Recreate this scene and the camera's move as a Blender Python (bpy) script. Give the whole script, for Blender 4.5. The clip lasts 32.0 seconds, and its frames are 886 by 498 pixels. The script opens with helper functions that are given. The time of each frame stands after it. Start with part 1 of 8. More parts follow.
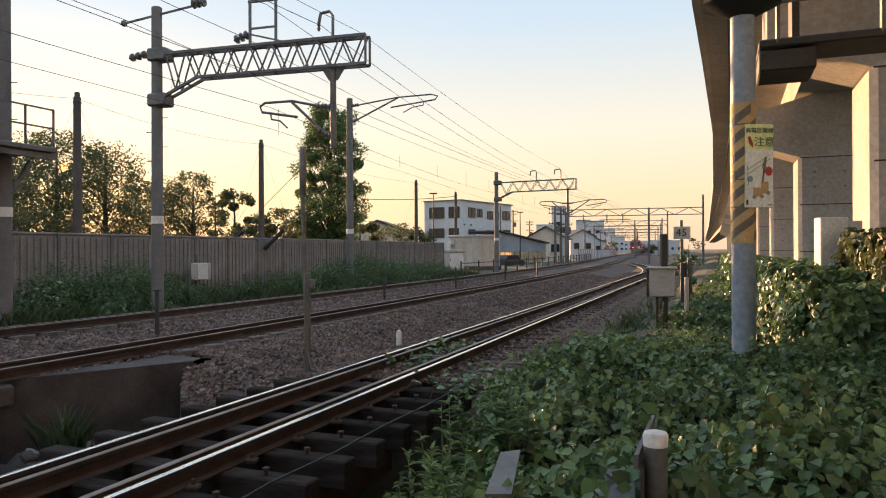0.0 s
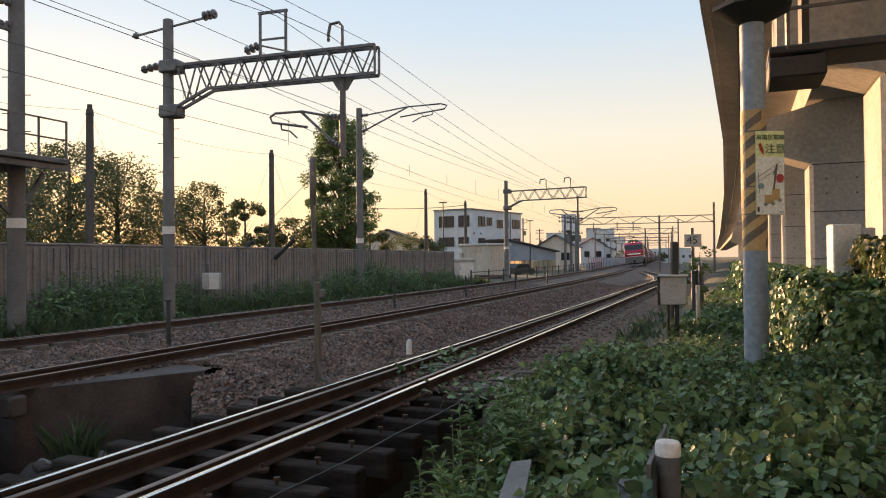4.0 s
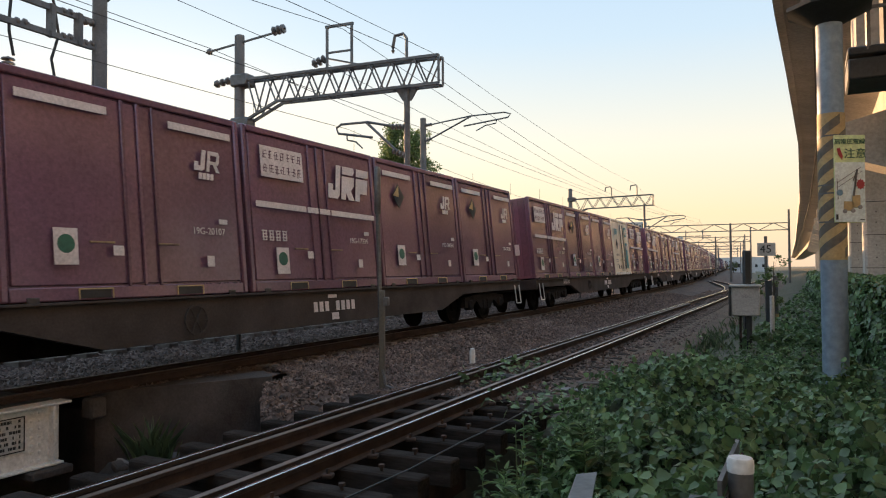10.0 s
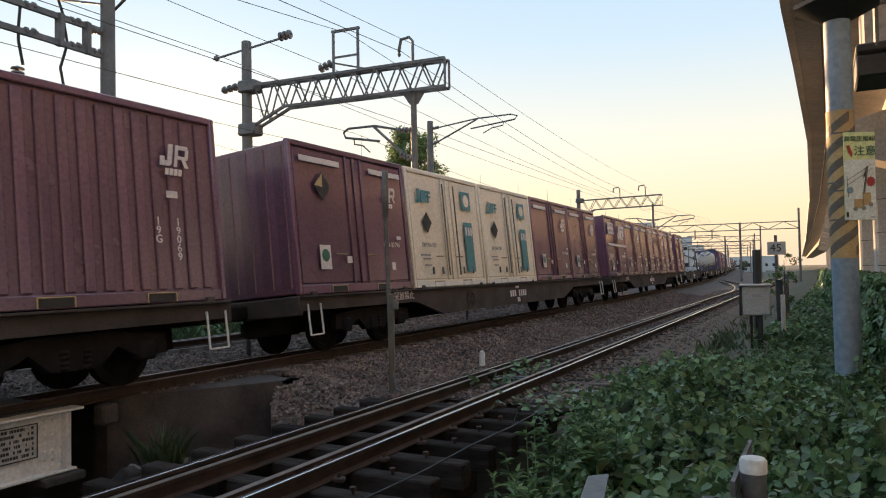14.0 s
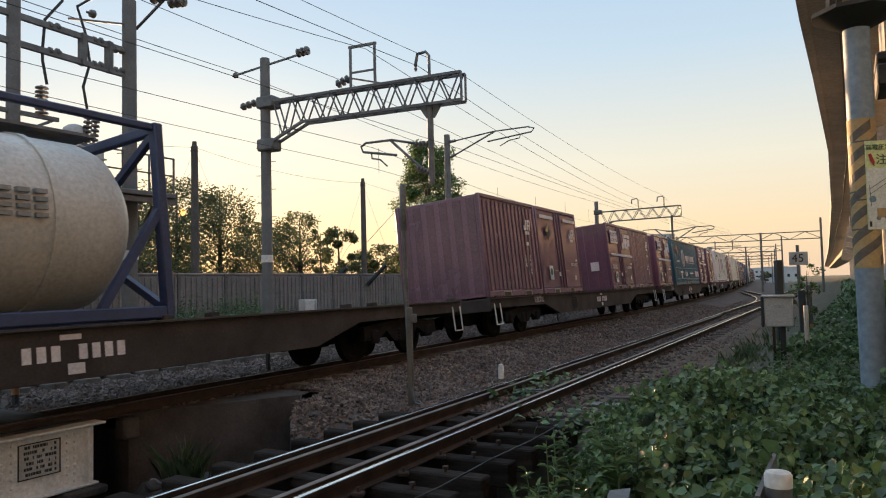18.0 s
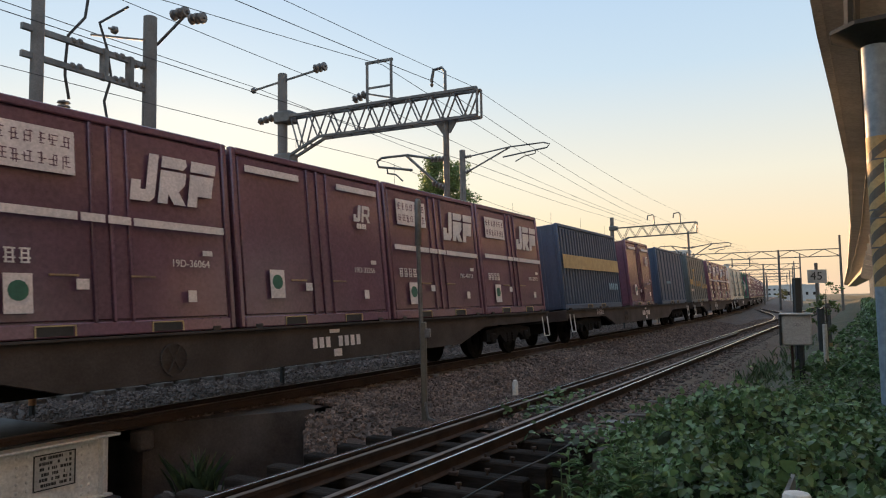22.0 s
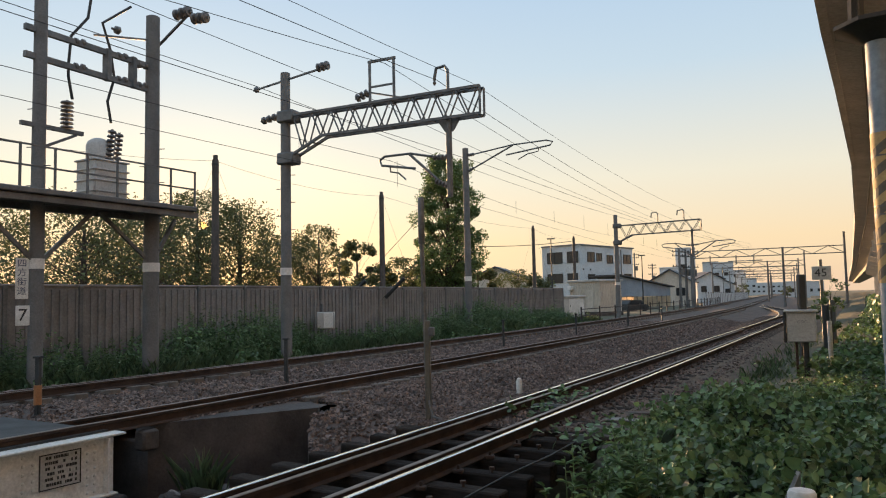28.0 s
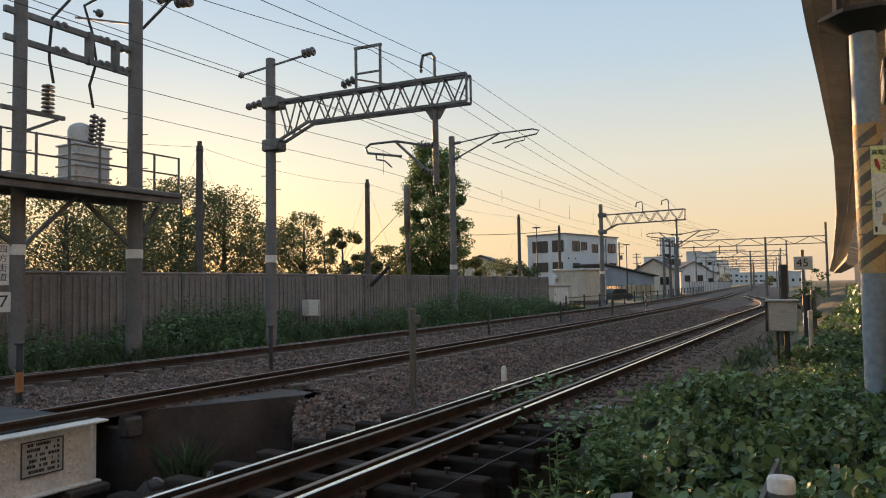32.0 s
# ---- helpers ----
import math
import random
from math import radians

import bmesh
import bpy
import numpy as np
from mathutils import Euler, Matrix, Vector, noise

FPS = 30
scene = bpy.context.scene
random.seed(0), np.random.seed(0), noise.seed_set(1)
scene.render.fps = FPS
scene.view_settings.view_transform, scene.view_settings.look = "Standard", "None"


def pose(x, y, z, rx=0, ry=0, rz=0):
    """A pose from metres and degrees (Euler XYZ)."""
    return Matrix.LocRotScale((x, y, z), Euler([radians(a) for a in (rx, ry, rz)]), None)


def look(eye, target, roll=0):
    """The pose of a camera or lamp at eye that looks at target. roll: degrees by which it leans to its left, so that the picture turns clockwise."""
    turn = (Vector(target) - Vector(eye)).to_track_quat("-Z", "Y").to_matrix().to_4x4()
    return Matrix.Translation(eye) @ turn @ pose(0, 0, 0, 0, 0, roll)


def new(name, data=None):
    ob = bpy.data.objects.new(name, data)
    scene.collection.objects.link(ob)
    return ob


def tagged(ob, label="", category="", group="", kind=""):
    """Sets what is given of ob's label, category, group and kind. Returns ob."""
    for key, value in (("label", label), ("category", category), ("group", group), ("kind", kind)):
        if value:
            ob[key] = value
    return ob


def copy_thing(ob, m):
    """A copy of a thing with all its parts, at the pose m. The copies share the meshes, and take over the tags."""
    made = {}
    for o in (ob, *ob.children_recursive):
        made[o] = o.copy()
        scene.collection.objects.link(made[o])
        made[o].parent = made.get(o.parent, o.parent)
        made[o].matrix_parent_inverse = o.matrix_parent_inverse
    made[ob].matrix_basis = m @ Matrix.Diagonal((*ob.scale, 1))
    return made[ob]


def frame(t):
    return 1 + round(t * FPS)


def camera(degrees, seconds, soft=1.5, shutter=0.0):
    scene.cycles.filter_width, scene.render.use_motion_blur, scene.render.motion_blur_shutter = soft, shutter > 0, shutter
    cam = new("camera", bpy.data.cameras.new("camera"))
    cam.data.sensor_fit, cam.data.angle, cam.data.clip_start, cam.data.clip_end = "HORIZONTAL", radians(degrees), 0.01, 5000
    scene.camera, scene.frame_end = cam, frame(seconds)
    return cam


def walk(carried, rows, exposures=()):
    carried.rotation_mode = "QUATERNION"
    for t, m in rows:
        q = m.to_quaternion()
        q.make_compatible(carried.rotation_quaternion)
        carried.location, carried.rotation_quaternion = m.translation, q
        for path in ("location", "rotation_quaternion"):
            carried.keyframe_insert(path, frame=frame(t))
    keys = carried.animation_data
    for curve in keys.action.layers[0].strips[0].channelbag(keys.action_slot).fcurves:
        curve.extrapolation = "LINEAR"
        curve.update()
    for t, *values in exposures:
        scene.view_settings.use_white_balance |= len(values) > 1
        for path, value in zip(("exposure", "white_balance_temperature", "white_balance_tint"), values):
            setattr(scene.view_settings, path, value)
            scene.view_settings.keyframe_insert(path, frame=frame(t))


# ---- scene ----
cam = camera(63.42, 32.0, soft=1.1, shutter=0.02)
EYE = (0.0, 0.0, 1.6)
# seconds and the turn about x, y, z in degrees: a hand-held pan from one spot
PATH = [
    (0, 90.10, 0.25, -0.00), (0.5, 90.12, 0.34, 0.34), (1, 90.08, 0.31, 0.55), (1.5, 90.16, 0.42, 0.69),
    (2, 90.24, 0.50, 0.76), (2.5, 90.37, 0.66, 0.75), (3, 90.56, 0.68, 0.69), (3.5, 90.73, 0.62, 0.67),
    (5.5, 91.02, 0.02, 1.69), (6, 91.21, -0.01, 2.08), (6.5, 91.31, -0.01, 2.46), (7, 91.33, -0.01, 2.85),
    (7.5, 91.40, 0.09, 3.40), (8, 91.57, 0.17, 4.10), (8.5, 91.66, 0.23, 4.72), (9, 91.66, 0.28, 5.23),
    (9.5, 91.63, 0.30, 5.61), (10, 91.55, 0.35, 5.85), (10.5, 91.36, 0.56, 5.87), (11, 91.21, 0.81, 5.78),
    (11.5, 91.24, 0.88, 5.71), (12, 91.37, 0.90, 5.82), (12.5, 91.50, 0.83, 6.07), (13, 91.61, 0.89, 6.31),
    (13.5, 91.74, 0.96, 6.45), (14, 91.78, 1.02, 6.54), (14.5, 91.82, 1.00, 6.70), (16.5, 92.75, 1.59, 7.40),
    (17, 92.82, 1.66, 7.59), (17.5, 92.79, 1.60, 7.80), (18, 92.85, 1.42, 7.98), (18.5, 93.06, 1.16, 8.08),
    (19, 93.26, 1.02, 8.18), (19.5, 93.43, 0.95, 8.32), (20, 93.55, 0.88, 8.56), (20.5, 93.72, 0.78, 8.85),
    (21, 93.87, 0.76, 9.09), (21.5, 93.97, 0.80, 9.17), (22, 94.07, 0.93, 9.13), (22.5, 94.22, 0.95, 9.14),
    (23, 94.42, 0.91, 9.32), (23.5, 94.60, 0.96, 9.67), (24, 94.76, 1.10, 10.01), (24.5, 94.84, 1.21, 10.24),
    (25, 94.82, 1.27, 10.39), (25.5, 94.70, 1.34, 10.45), (27.5, 94.04, 1.18, 9.53), (28, 93.94, 1.17, 9.42),
    (28.5, 93.75, 1.09, 9.35), (29, 93.55, 0.93, 9.26), (29.5, 93.37, 0.79, 9.21), (30, 93.23, 0.65, 9.13),
    (30.5, 93.18, 0.57, 9.00), (31, 93.14, 0.64, 8.79), (31.5, 93.06, 0.82, 8.57), (32, 92.98, 0.92, 8.26),
]
EXPOSURES = [(0, 0.28), (3, 0.25), (5.5, 0.17), (8, 0.18), (9, 0.2), (10, 0.42), (14.5, 0.45), (16.5, 0.12), (17.2, 0.12), (18.5, 0.3), (25, 0.24), (27.5, 0.34), (28.2, 0.12), (29.0, 0.06), (32, 0.06)]
walk(cam, [(t, pose(*EYE, a, b, c)) for t, a, b, c in PATH], [(t, e + (0.2 if t < 6 else 0.1), 6400 if t < 7 else 6150 if t < 26 else 6250, 13 if t < 7 else 9) for t, e in EXPOSURES])

# ---- world, sun ----
SUN_AZ, SUN_EL = -27.9, 5.9
world = bpy.data.worlds.new("sky")
scene.world = world
world.use_nodes = True
wn = world.node_tree.nodes
sky = wn.new("ShaderNodeTexSky")
sky.sky_type, sky.sun_disc = "NISHITA", False
sky.sun_elevation, sky.sun_rotation = radians(SUN_EL), radians(SUN_AZ)
sky.air_density, sky.dust_density, sky.ozone_density = 1.0, 1.2, 1.0
# thin evening haze: a pale gradient from the warm horizon to the blue zenith under the sky's own glow
wl = world.node_tree.links
wtc, wsep, wramp = wn.new("ShaderNodeTexCoord"), wn.new("ShaderNodeSeparateXYZ"), wn.new("ShaderNodeValToRGB")
wl.new(wtc.outputs["Generated"], wsep.inputs[0])
wl.new(wsep.outputs["Z"], wramp.inputs[0])
stops = ((0.0, (0.70, 0.49, 0.33)), (0.07, (0.76, 0.565, 0.345)), (0.16, (0.70, 0.63, 0.49)), (0.30, (0.47, 0.555, 0.61)), (0.45, (0.36, 0.48, 0.62)), (0.7, (0.50, 0.64, 0.80)), (1.0, (0.50, 0.64, 0.80)))
while len(wramp.color_ramp.elements) < len(stops):
    wramp.color_ramp.elements.new(0.5)
for el, (p, c) in zip(wramp.color_ramp.elements, stops):
    el.position, el.color = p, (*c, 1)
wadd = wn.new("ShaderNodeMix")
wadd.data_type, wadd.blend_type = "RGBA", "ADD"
wadd.inputs["Factor"].default_value = 1.0
wscale = wn.new("ShaderNodeMix")
wscale.data_type, wscale.blend_type = "RGBA", "MULTIPLY"
wscale.inputs["Factor"].default_value = 1.0
wscale.inputs["B"].default_value = (0.013, 0.013, 0.013, 1)
wl.new(sky.outputs[0], wscale.inputs["A"])
wl.new(wramp.outputs[0], wadd.inputs["A"])
wl.new(wscale.outputs["Result"], wadd.inputs["B"])
wl.new(wadd.outputs["Result"], wn["Background"].inputs["Color"])
wn["Background"].inputs["Strength"].default_value = 1.0
sun = new("sun", bpy.data.lights.new("sun", "SUN"))
sun.data.energy, sun.data.angle, sun.data.color = 9.0, radians(0.6), (1.0, 0.56, 0.26)
sun.matrix_world = look((math.sin(radians(SUN_AZ)) * 100, math.cos(radians(SUN_AZ)) * 100, 100 * math.tan(radians(SUN_EL))), (0, 0, 0))


# ---- materials ----
def mat(name, col, col2=None, rough=0.7, metal=0.0, scale=3.0, fine=40.0, bump=0.15, rv=0.0, island=0.0, glow=None, trans=0.0, stretch=(1, 1, 1), spec=0.5):
    """A surface whose colour drifts between two tones, with fine grain, relief and wear in its gloss."""
    m = bpy.data.materials.new(name)
    m.use_nodes = True
    n, l = m.node_tree.nodes, m.node_tree.links
    b = n["Principled BSDF"]
    b.inputs["Metallic"].default_value = metal
    b.inputs["Specular IOR Level"].default_value = spec
    col2 = col2 or tuple(c * 0.65 for c in col)
    tc, mp = n.new("ShaderNodeTexCoord"), n.new("ShaderNodeMapping")
    mp.inputs["Scale"].default_value = stretch
    l.new(tc.outputs["Object"], mp.inputs["Vector"])
    big, small = n.new("ShaderNodeTexNoise"), n.new("ShaderNodeTexNoise")
    for tex, s in ((big, scale), (small, fine)):
        tex.inputs["Scale"].default_value, tex.inputs["Detail"].default_value = s, 5
        tex.inputs["Roughness"].default_value = 0.62
        l.new(mp.outputs[0], tex.inputs["Vector"])
    ramp = n.new("ShaderNodeMapRange")
    ramp.inputs["From Min"].default_value, ramp.inputs["From Max"].default_value = 0.32, 0.68
    l.new(big.outputs["Fac"], ramp.inputs["Value"])
    mix = n.new("ShaderNodeMix")
    mix.data_type = "RGBA"
    mix.inputs["A"].default_value, mix.inputs["B"].default_value = (*col, 1), (*col2, 1)
    l.new(ramp.outputs[0], mix.inputs["Factor"])
    hsv = n.new("ShaderNodeHueSaturation")
    l.new(mix.outputs["Result"], hsv.inputs["Color"])
    val = n.new("ShaderNodeMapRange")
    val.inputs["From Min"].default_value, val.inputs["From Max"].default_value = 0.3, 0.7
    val.inputs["To Min"].default_value, val.inputs["To Max"].default_value = 0.8, 1.2
    l.new(small.outputs["Fac"], val.inputs["Value"])
    last = val.outputs[0]
    for node, amount, socket in (("ShaderNodeObjectInfo", rv, "Random"), ("ShaderNodeNewGeometry", island, "Random Per Island")):
        if amount:
            info, rng, mul = n.new(node), n.new("ShaderNodeMapRange"), n.new("ShaderNodeMath")
            rng.inputs["To Min"].default_value, rng.inputs["To Max"].default_value = 1 - amount, 1 + amount
            mul.operation = "MULTIPLY"
            l.new(info.outputs[socket], rng.inputs["Value"])
            l.new(rng.outputs[0], mul.inputs[0])
            l.new(last, mul.inputs[1])
            last = mul.outputs[0]
    l.new(last, hsv.inputs["Value"])
    l.new(hsv.outputs[0], b.inputs["Base Color"])
    rr = n.new("ShaderNodeMapRange")
    rr.inputs["To Min"].default_value, rr.inputs["To Max"].default_value = max(rough - 0.12, 0.02), min(rough + 0.12, 1)
    l.new(big.outputs["Fac"], rr.inputs["Value"])
    l.new(rr.outputs[0], b.inputs["Roughness"])
    if bump:
        bp = n.new("ShaderNodeBump")
        bp.inputs["Strength"].default_value, bp.inputs["Distance"].default_value = bump, 0.02
        l.new(small.outputs["Fac"], bp.inputs["Height"])
        l.new(bp.outputs[0], b.inputs["Normal"])
    if glow:
        b.inputs["Emission Color"].default_value = (*glow[:3], 1)
        b.inputs["Emission Strength"].default_value = glow[3]
    if trans:
        t, ms = n.new("ShaderNodeBsdfTranslucent"), n.new("ShaderNodeMixShader")
        ms.inputs[0].default_value = trans
        l.new(hsv.outputs[0], t.inputs["Color"])
        l.new(b.outputs[0], ms.inputs[1])
        l.new(t.outputs[0], ms.inputs[2])
        l.new(ms.outputs[0], n["Material Output"].inputs["Surface"])
    return m


M_GROUND = mat("soil", (0.09, 0.085, 0.06), (0.05, 0.06, 0.03), 0.95, scale=0.6, fine=14, bump=0.5)
M_SOIL = mat("brown soil and cinders", (0.13, 0.095, 0.068), (0.07, 0.052, 0.035), 0.95, scale=1.5, fine=18, bump=0.9)
M_BALLAST = mat("ballast", (0.105, 0.077, 0.064), (0.048, 0.034, 0.028), 0.92, scale=1.2, fine=22, bump=1.0)
M_STONE = mat("ballast stone", (0.175, 0.130, 0.110), (0.068, 0.048, 0.040), 0.75, scale=2.0, fine=40, island=0.65)
M_RAIL_TOP = mat("worn rail head", (0.92, 0.90, 0.88), (0.82, 0.80, 0.77), 0.17, 1.0, scale=1, fine=60, bump=0.03)
M_RUST = mat("rusty rail steel", (0.06, 0.036, 0.025), (0.032, 0.02, 0.015), 0.85, 0.1, scale=4, fine=60, bump=0.2)
M_DULL_RAIL = mat("dull rail head", (0.26, 0.21, 0.18), (0.15, 0.11, 0.09), 0.5, 0.6, scale=2, fine=60, bump=0.05)
M_TIMBER = mat("old sleeper timber", (0.046, 0.040, 0.036), (0.019, 0.016, 0.014), 1.0, spec=0.1, scale=3, fine=30, bump=0.5, rv=0.3, stretch=(1, 6, 6))
M_SLEEPER = mat("concrete sleeper", (0.17, 0.145, 0.125), (0.09, 0.07, 0.055), 0.9, scale=3, fine=40, bump=0.3, rv=0.2)
M_CONCRETE = mat("viaduct concrete", (0.50, 0.47, 0.43), (0.37, 0.345, 0.31), 0.85, scale=0.5, fine=9, bump=0.12)
M_OLDCON = mat("old dark concrete", (0.082, 0.072, 0.068), (0.034, 0.030, 0.029), 0.92, scale=1.6, fine=30, bump=0.5)
M_POLECON = mat("concrete pole", (0.165, 0.163, 0.16), (0.112, 0.110, 0.107), 0.8, scale=1.5, fine=30, bump=0.1, rv=0.12)
M_STEEL = mat("galvanised steel", (0.17, 0.17, 0.17), (0.10, 0.10, 0.10), 0.55, 0.5, scale=3, fine=30, bump=0.05)
M_DARKSTEEL = mat("dark painted steel", (0.045, 0.05, 0.052), (0.03, 0.032, 0.033), 0.6, 0.3, scale=2, fine=30, bump=0.08)
M_WOODPOLE = mat("weathered pole", (0.105, 0.09, 0.08), (0.065, 0.055, 0.048), 0.85, scale=2, fine=30, bump=0.2)
M_WIRE = mat("wire", (0.06, 0.06, 0.06), rough=0.5, metal=0.6, bump=0)
M_INSUL = mat("porcelain insulator", (0.13, 0.12, 0.115), (0.085, 0.078, 0.072), 0.3, scale=6, bump=0.02)
M_WALL = mat("sound wall panel", (0.25, 0.233, 0.222), (0.165, 0.152, 0.145), 0.85, scale=0.9, fine=16, bump=0.15, rv=0.06)
M_WHITE = mat("white paint", (0.72, 0.71, 0.68), (0.55, 0.53, 0.49), 0.6, scale=1.5, fine=25, bump=0.08)
M_GREYBOX = mat("light grey enamel", (0.48, 0.48, 0.46), (0.36, 0.355, 0.34), 0.45, scale=2, fine=30, bump=0.04)
M_BEIGE = mat("beige hut cladding", (0.60, 0.55, 0.47), (0.45, 0.40, 0.33), 0.7, scale=0.8, fine=12, bump=0.08, stretch=(1, 1, 0.3))
M_RENDER = mat("building render", (0.53, 0.57, 0.60), (0.45, 0.48, 0.50), 0.8, scale=0.3, fine=6, bump=0.04)
M_BLUEROOF = mat("blue grey sheet", (0.27, 0.33, 0.40), (0.20, 0.25, 0.30), 0.6, scale=0.6, fine=10, bump=0.05)
M_SHEET = mat("translucent sheet", (0.72, 0.66, 0.52), (0.62, 0.56, 0.44), 0.5, scale=1.5, fine=12, bump=0.05, trans=0.7)
M_ROOF = mat("dark roof tile", (0.07, 0.07, 0.075), (0.045, 0.045, 0.05), 0.6, scale=1, fine=12, bump=0.2)
M_GLASS = mat("window glass", (0.03, 0.035, 0.04), (0.025, 0.03, 0.035), 0.16, scale=1, bump=0, spec=0.35)
M_BLUEPOLE = mat("blue grey painted pole", (0.24, 0.32, 0.40), (0.19, 0.25, 0.31), 0.5, scale=2.5, fine=18, bump=0.06)
M_HANDLE = mat("worn yellow handle paint", (0.30, 0.21, 0.10), (0.16, 0.10, 0.07), 0.7, scale=8, fine=40, bump=0.05)
M_YELLOW = mat("faded yellow", (0.50, 0.37, 0.17), (0.38, 0.27, 0.13), 0.7, scale=5, fine=40, bump=0.05)
M_BLACK = mat("black rubber", (0.03, 0.03, 0.03), rough=0.7, scale=4, bump=0.05)
M_ORANGE = mat("faded orange", (0.38, 0.17, 0.065), (0.26, 0.12, 0.05), 0.7, scale=6, bump=0.05)
M_LEAF = mat("kudzu leaf", (0.155, 0.245, 0.10), (0.082, 0.145, 0.058), 0.42, scale=0.7, fine=20, bump=0.1, island=0.6, trans=0.3)
M_LEAF2 = mat("ivy leaf", (0.075, 0.12, 0.045), (0.14, 0.13, 0.05), 0.5, scale=1.2, fine=20, bump=0.1, island=0.45, trans=0.35)
M_TREELEAF = mat("tree leaf", (0.14, 0.155, 0.065), (0.10, 0.115, 0.05), 0.6, scale=0.4, fine=5, bump=0, island=0.3, trans=0.42)
M_GINKGO = mat("ginkgo leaf", (0.15, 0.215, 0.075), (0.105, 0.16, 0.058), 0.55, scale=0.4, fine=5, bump=0, island=0.3, trans=0.42)
M_GRASS = mat("grass blade", (0.17, 0.24, 0.115), (0.11, 0.165, 0.08), 0.7, scale=0.5, fine=6, bump=0, island=0.4, trans=0.3)
M_BARK = mat("bark", (0.10, 0.08, 0.06), (0.06, 0.05, 0.04), 0.9, scale=4, fine=20, bump=0.5, stretch=(3, 3, 1))
# near-black green that paints the shade deep between creeper leaves
M_GAP_SHADE = mat("painted leaf gap shade", (0.03, 0.045, 0.015), (0.02, 0.03, 0.012), 0.95, scale=2, fine=12, bump=0.6)
M_WATER = mat("dark water", (0.02, 0.022, 0.02), rough=0.08, scale=2, fine=6, bump=0.05)
M_SIGNLOW = mat("pale sign field", (0.70, 0.78, 0.76), (0.62, 0.70, 0.68), 0.4, scale=4, bump=0.01)
M_SIGN = mat("sign face", (0.66, 0.76, 0.40), (0.60, 0.70, 0.36), 0.45, scale=3, bump=0.02)
M_LOCO_RED = mat("locomotive red", (0.38, 0.012, 0.052), (0.31, 0.009, 0.042), 0.14, scale=0.8, fine=25, bump=0.015)
M_LOCO_GREY = mat("locomotive grey", (0.26, 0.265, 0.27), (0.17, 0.17, 0.17), 0.45, scale=2, fine=30, bump=0.04)
M_LOCO_ROOF = mat("dusty roof", (0.13, 0.125, 0.115), (0.085, 0.08, 0.07), 0.8, scale=2, fine=30, bump=0.1)
M_SKIRT = mat("grimy grey skirt paint", (0.15, 0.153, 0.155), (0.095, 0.092, 0.088), 0.7, scale=2, fine=30, bump=0.08)
M_LOCO_BELT = mat("dusty dark belt", (0.085, 0.08, 0.065), (0.15, 0.13, 0.10), 0.6, scale=1.2, fine=25, bump=0.04)
M_BOGIE = mat("bogie grime", (0.016, 0.013, 0.012), (0.009, 0.008, 0.007), 0.95, spec=0.12, scale=5, fine=40, bump=0.3)
M_FRAME = mat("wagon frame", (0.072, 0.060, 0.056), (0.042, 0.035, 0.031), 0.85, spec=0.2, scale=1.5, fine=30, bump=0.15, rv=0.15)
M_LAMP = mat("headlamp glow", (0.9, 0.85, 0.7), rough=0.2, bump=0, glow=(1.0, 0.68, 0.28, 3.5))
M_PURPLE = mat("maroon container paint", (0.150, 0.077, 0.116), (0.118, 0.062, 0.093), 0.2, scale=0.9, fine=22, bump=0.02, rv=0.2, spec=0.5)
M_PURPLE2 = mat("faded maroon paint", (0.170, 0.094, 0.134), (0.134, 0.075, 0.108), 0.24, scale=0.9, fine=22, bump=0.02, rv=0.18, spec=0.5)
M_CREAM = mat("cream container paint", (0.74, 0.67, 0.56), (0.66, 0.58, 0.46), 0.5, scale=0.9, fine=22, bump=0.03, rv=0.05)
M_TEAL = mat("teal paint", (0.05, 0.22, 0.26), (0.04, 0.17, 0.2), 0.5, scale=1.2, fine=22, bump=0.03)
M_BLUEGREEN = mat("blue green container paint", (0.035, 0.115, 0.16), (0.028, 0.09, 0.125), 0.45, scale=0.8, fine=20, bump=0.03)
M_NAVY = mat("blue container paint", (0.05, 0.085, 0.15), (0.042, 0.07, 0.12), 0.5, scale=0.8, fine=20, bump=0.04)
M_OLIVE = mat("slate container paint", (0.085, 0.118, 0.135), (0.068, 0.092, 0.102), 0.4, scale=0.8, fine=20, bump=0.04)
M_LOGO = mat("white marking", (0.66, 0.60, 0.60), (0.55, 0.50, 0.50), 0.6, scale=3, fine=30, bump=0)
M_TANK = mat("off white tank shell", (0.52, 0.51, 0.47), (0.42, 0.40, 0.36), 0.4, scale=1, fine=20, bump=0.02)
M_GREEN = mat("green tank frame", (0.03, 0.13, 0.085), (0.025, 0.10, 0.07), 0.55, scale=2, fine=20, bump=0.05)
M_DBLUE = mat("dark blue tank frame", (0.03, 0.045, 0.11), (0.025, 0.035, 0.08), 0.55, scale=2, fine=20, bump=0.05)
M_RED = mat("red marking", (0.45, 0.05, 0.05), rough=0.6, scale=3, bump=0)
M_SKYBLUE = mat("pale blue marking", (0.25, 0.42, 0.55), rough=0.6, scale=3, bump=0)


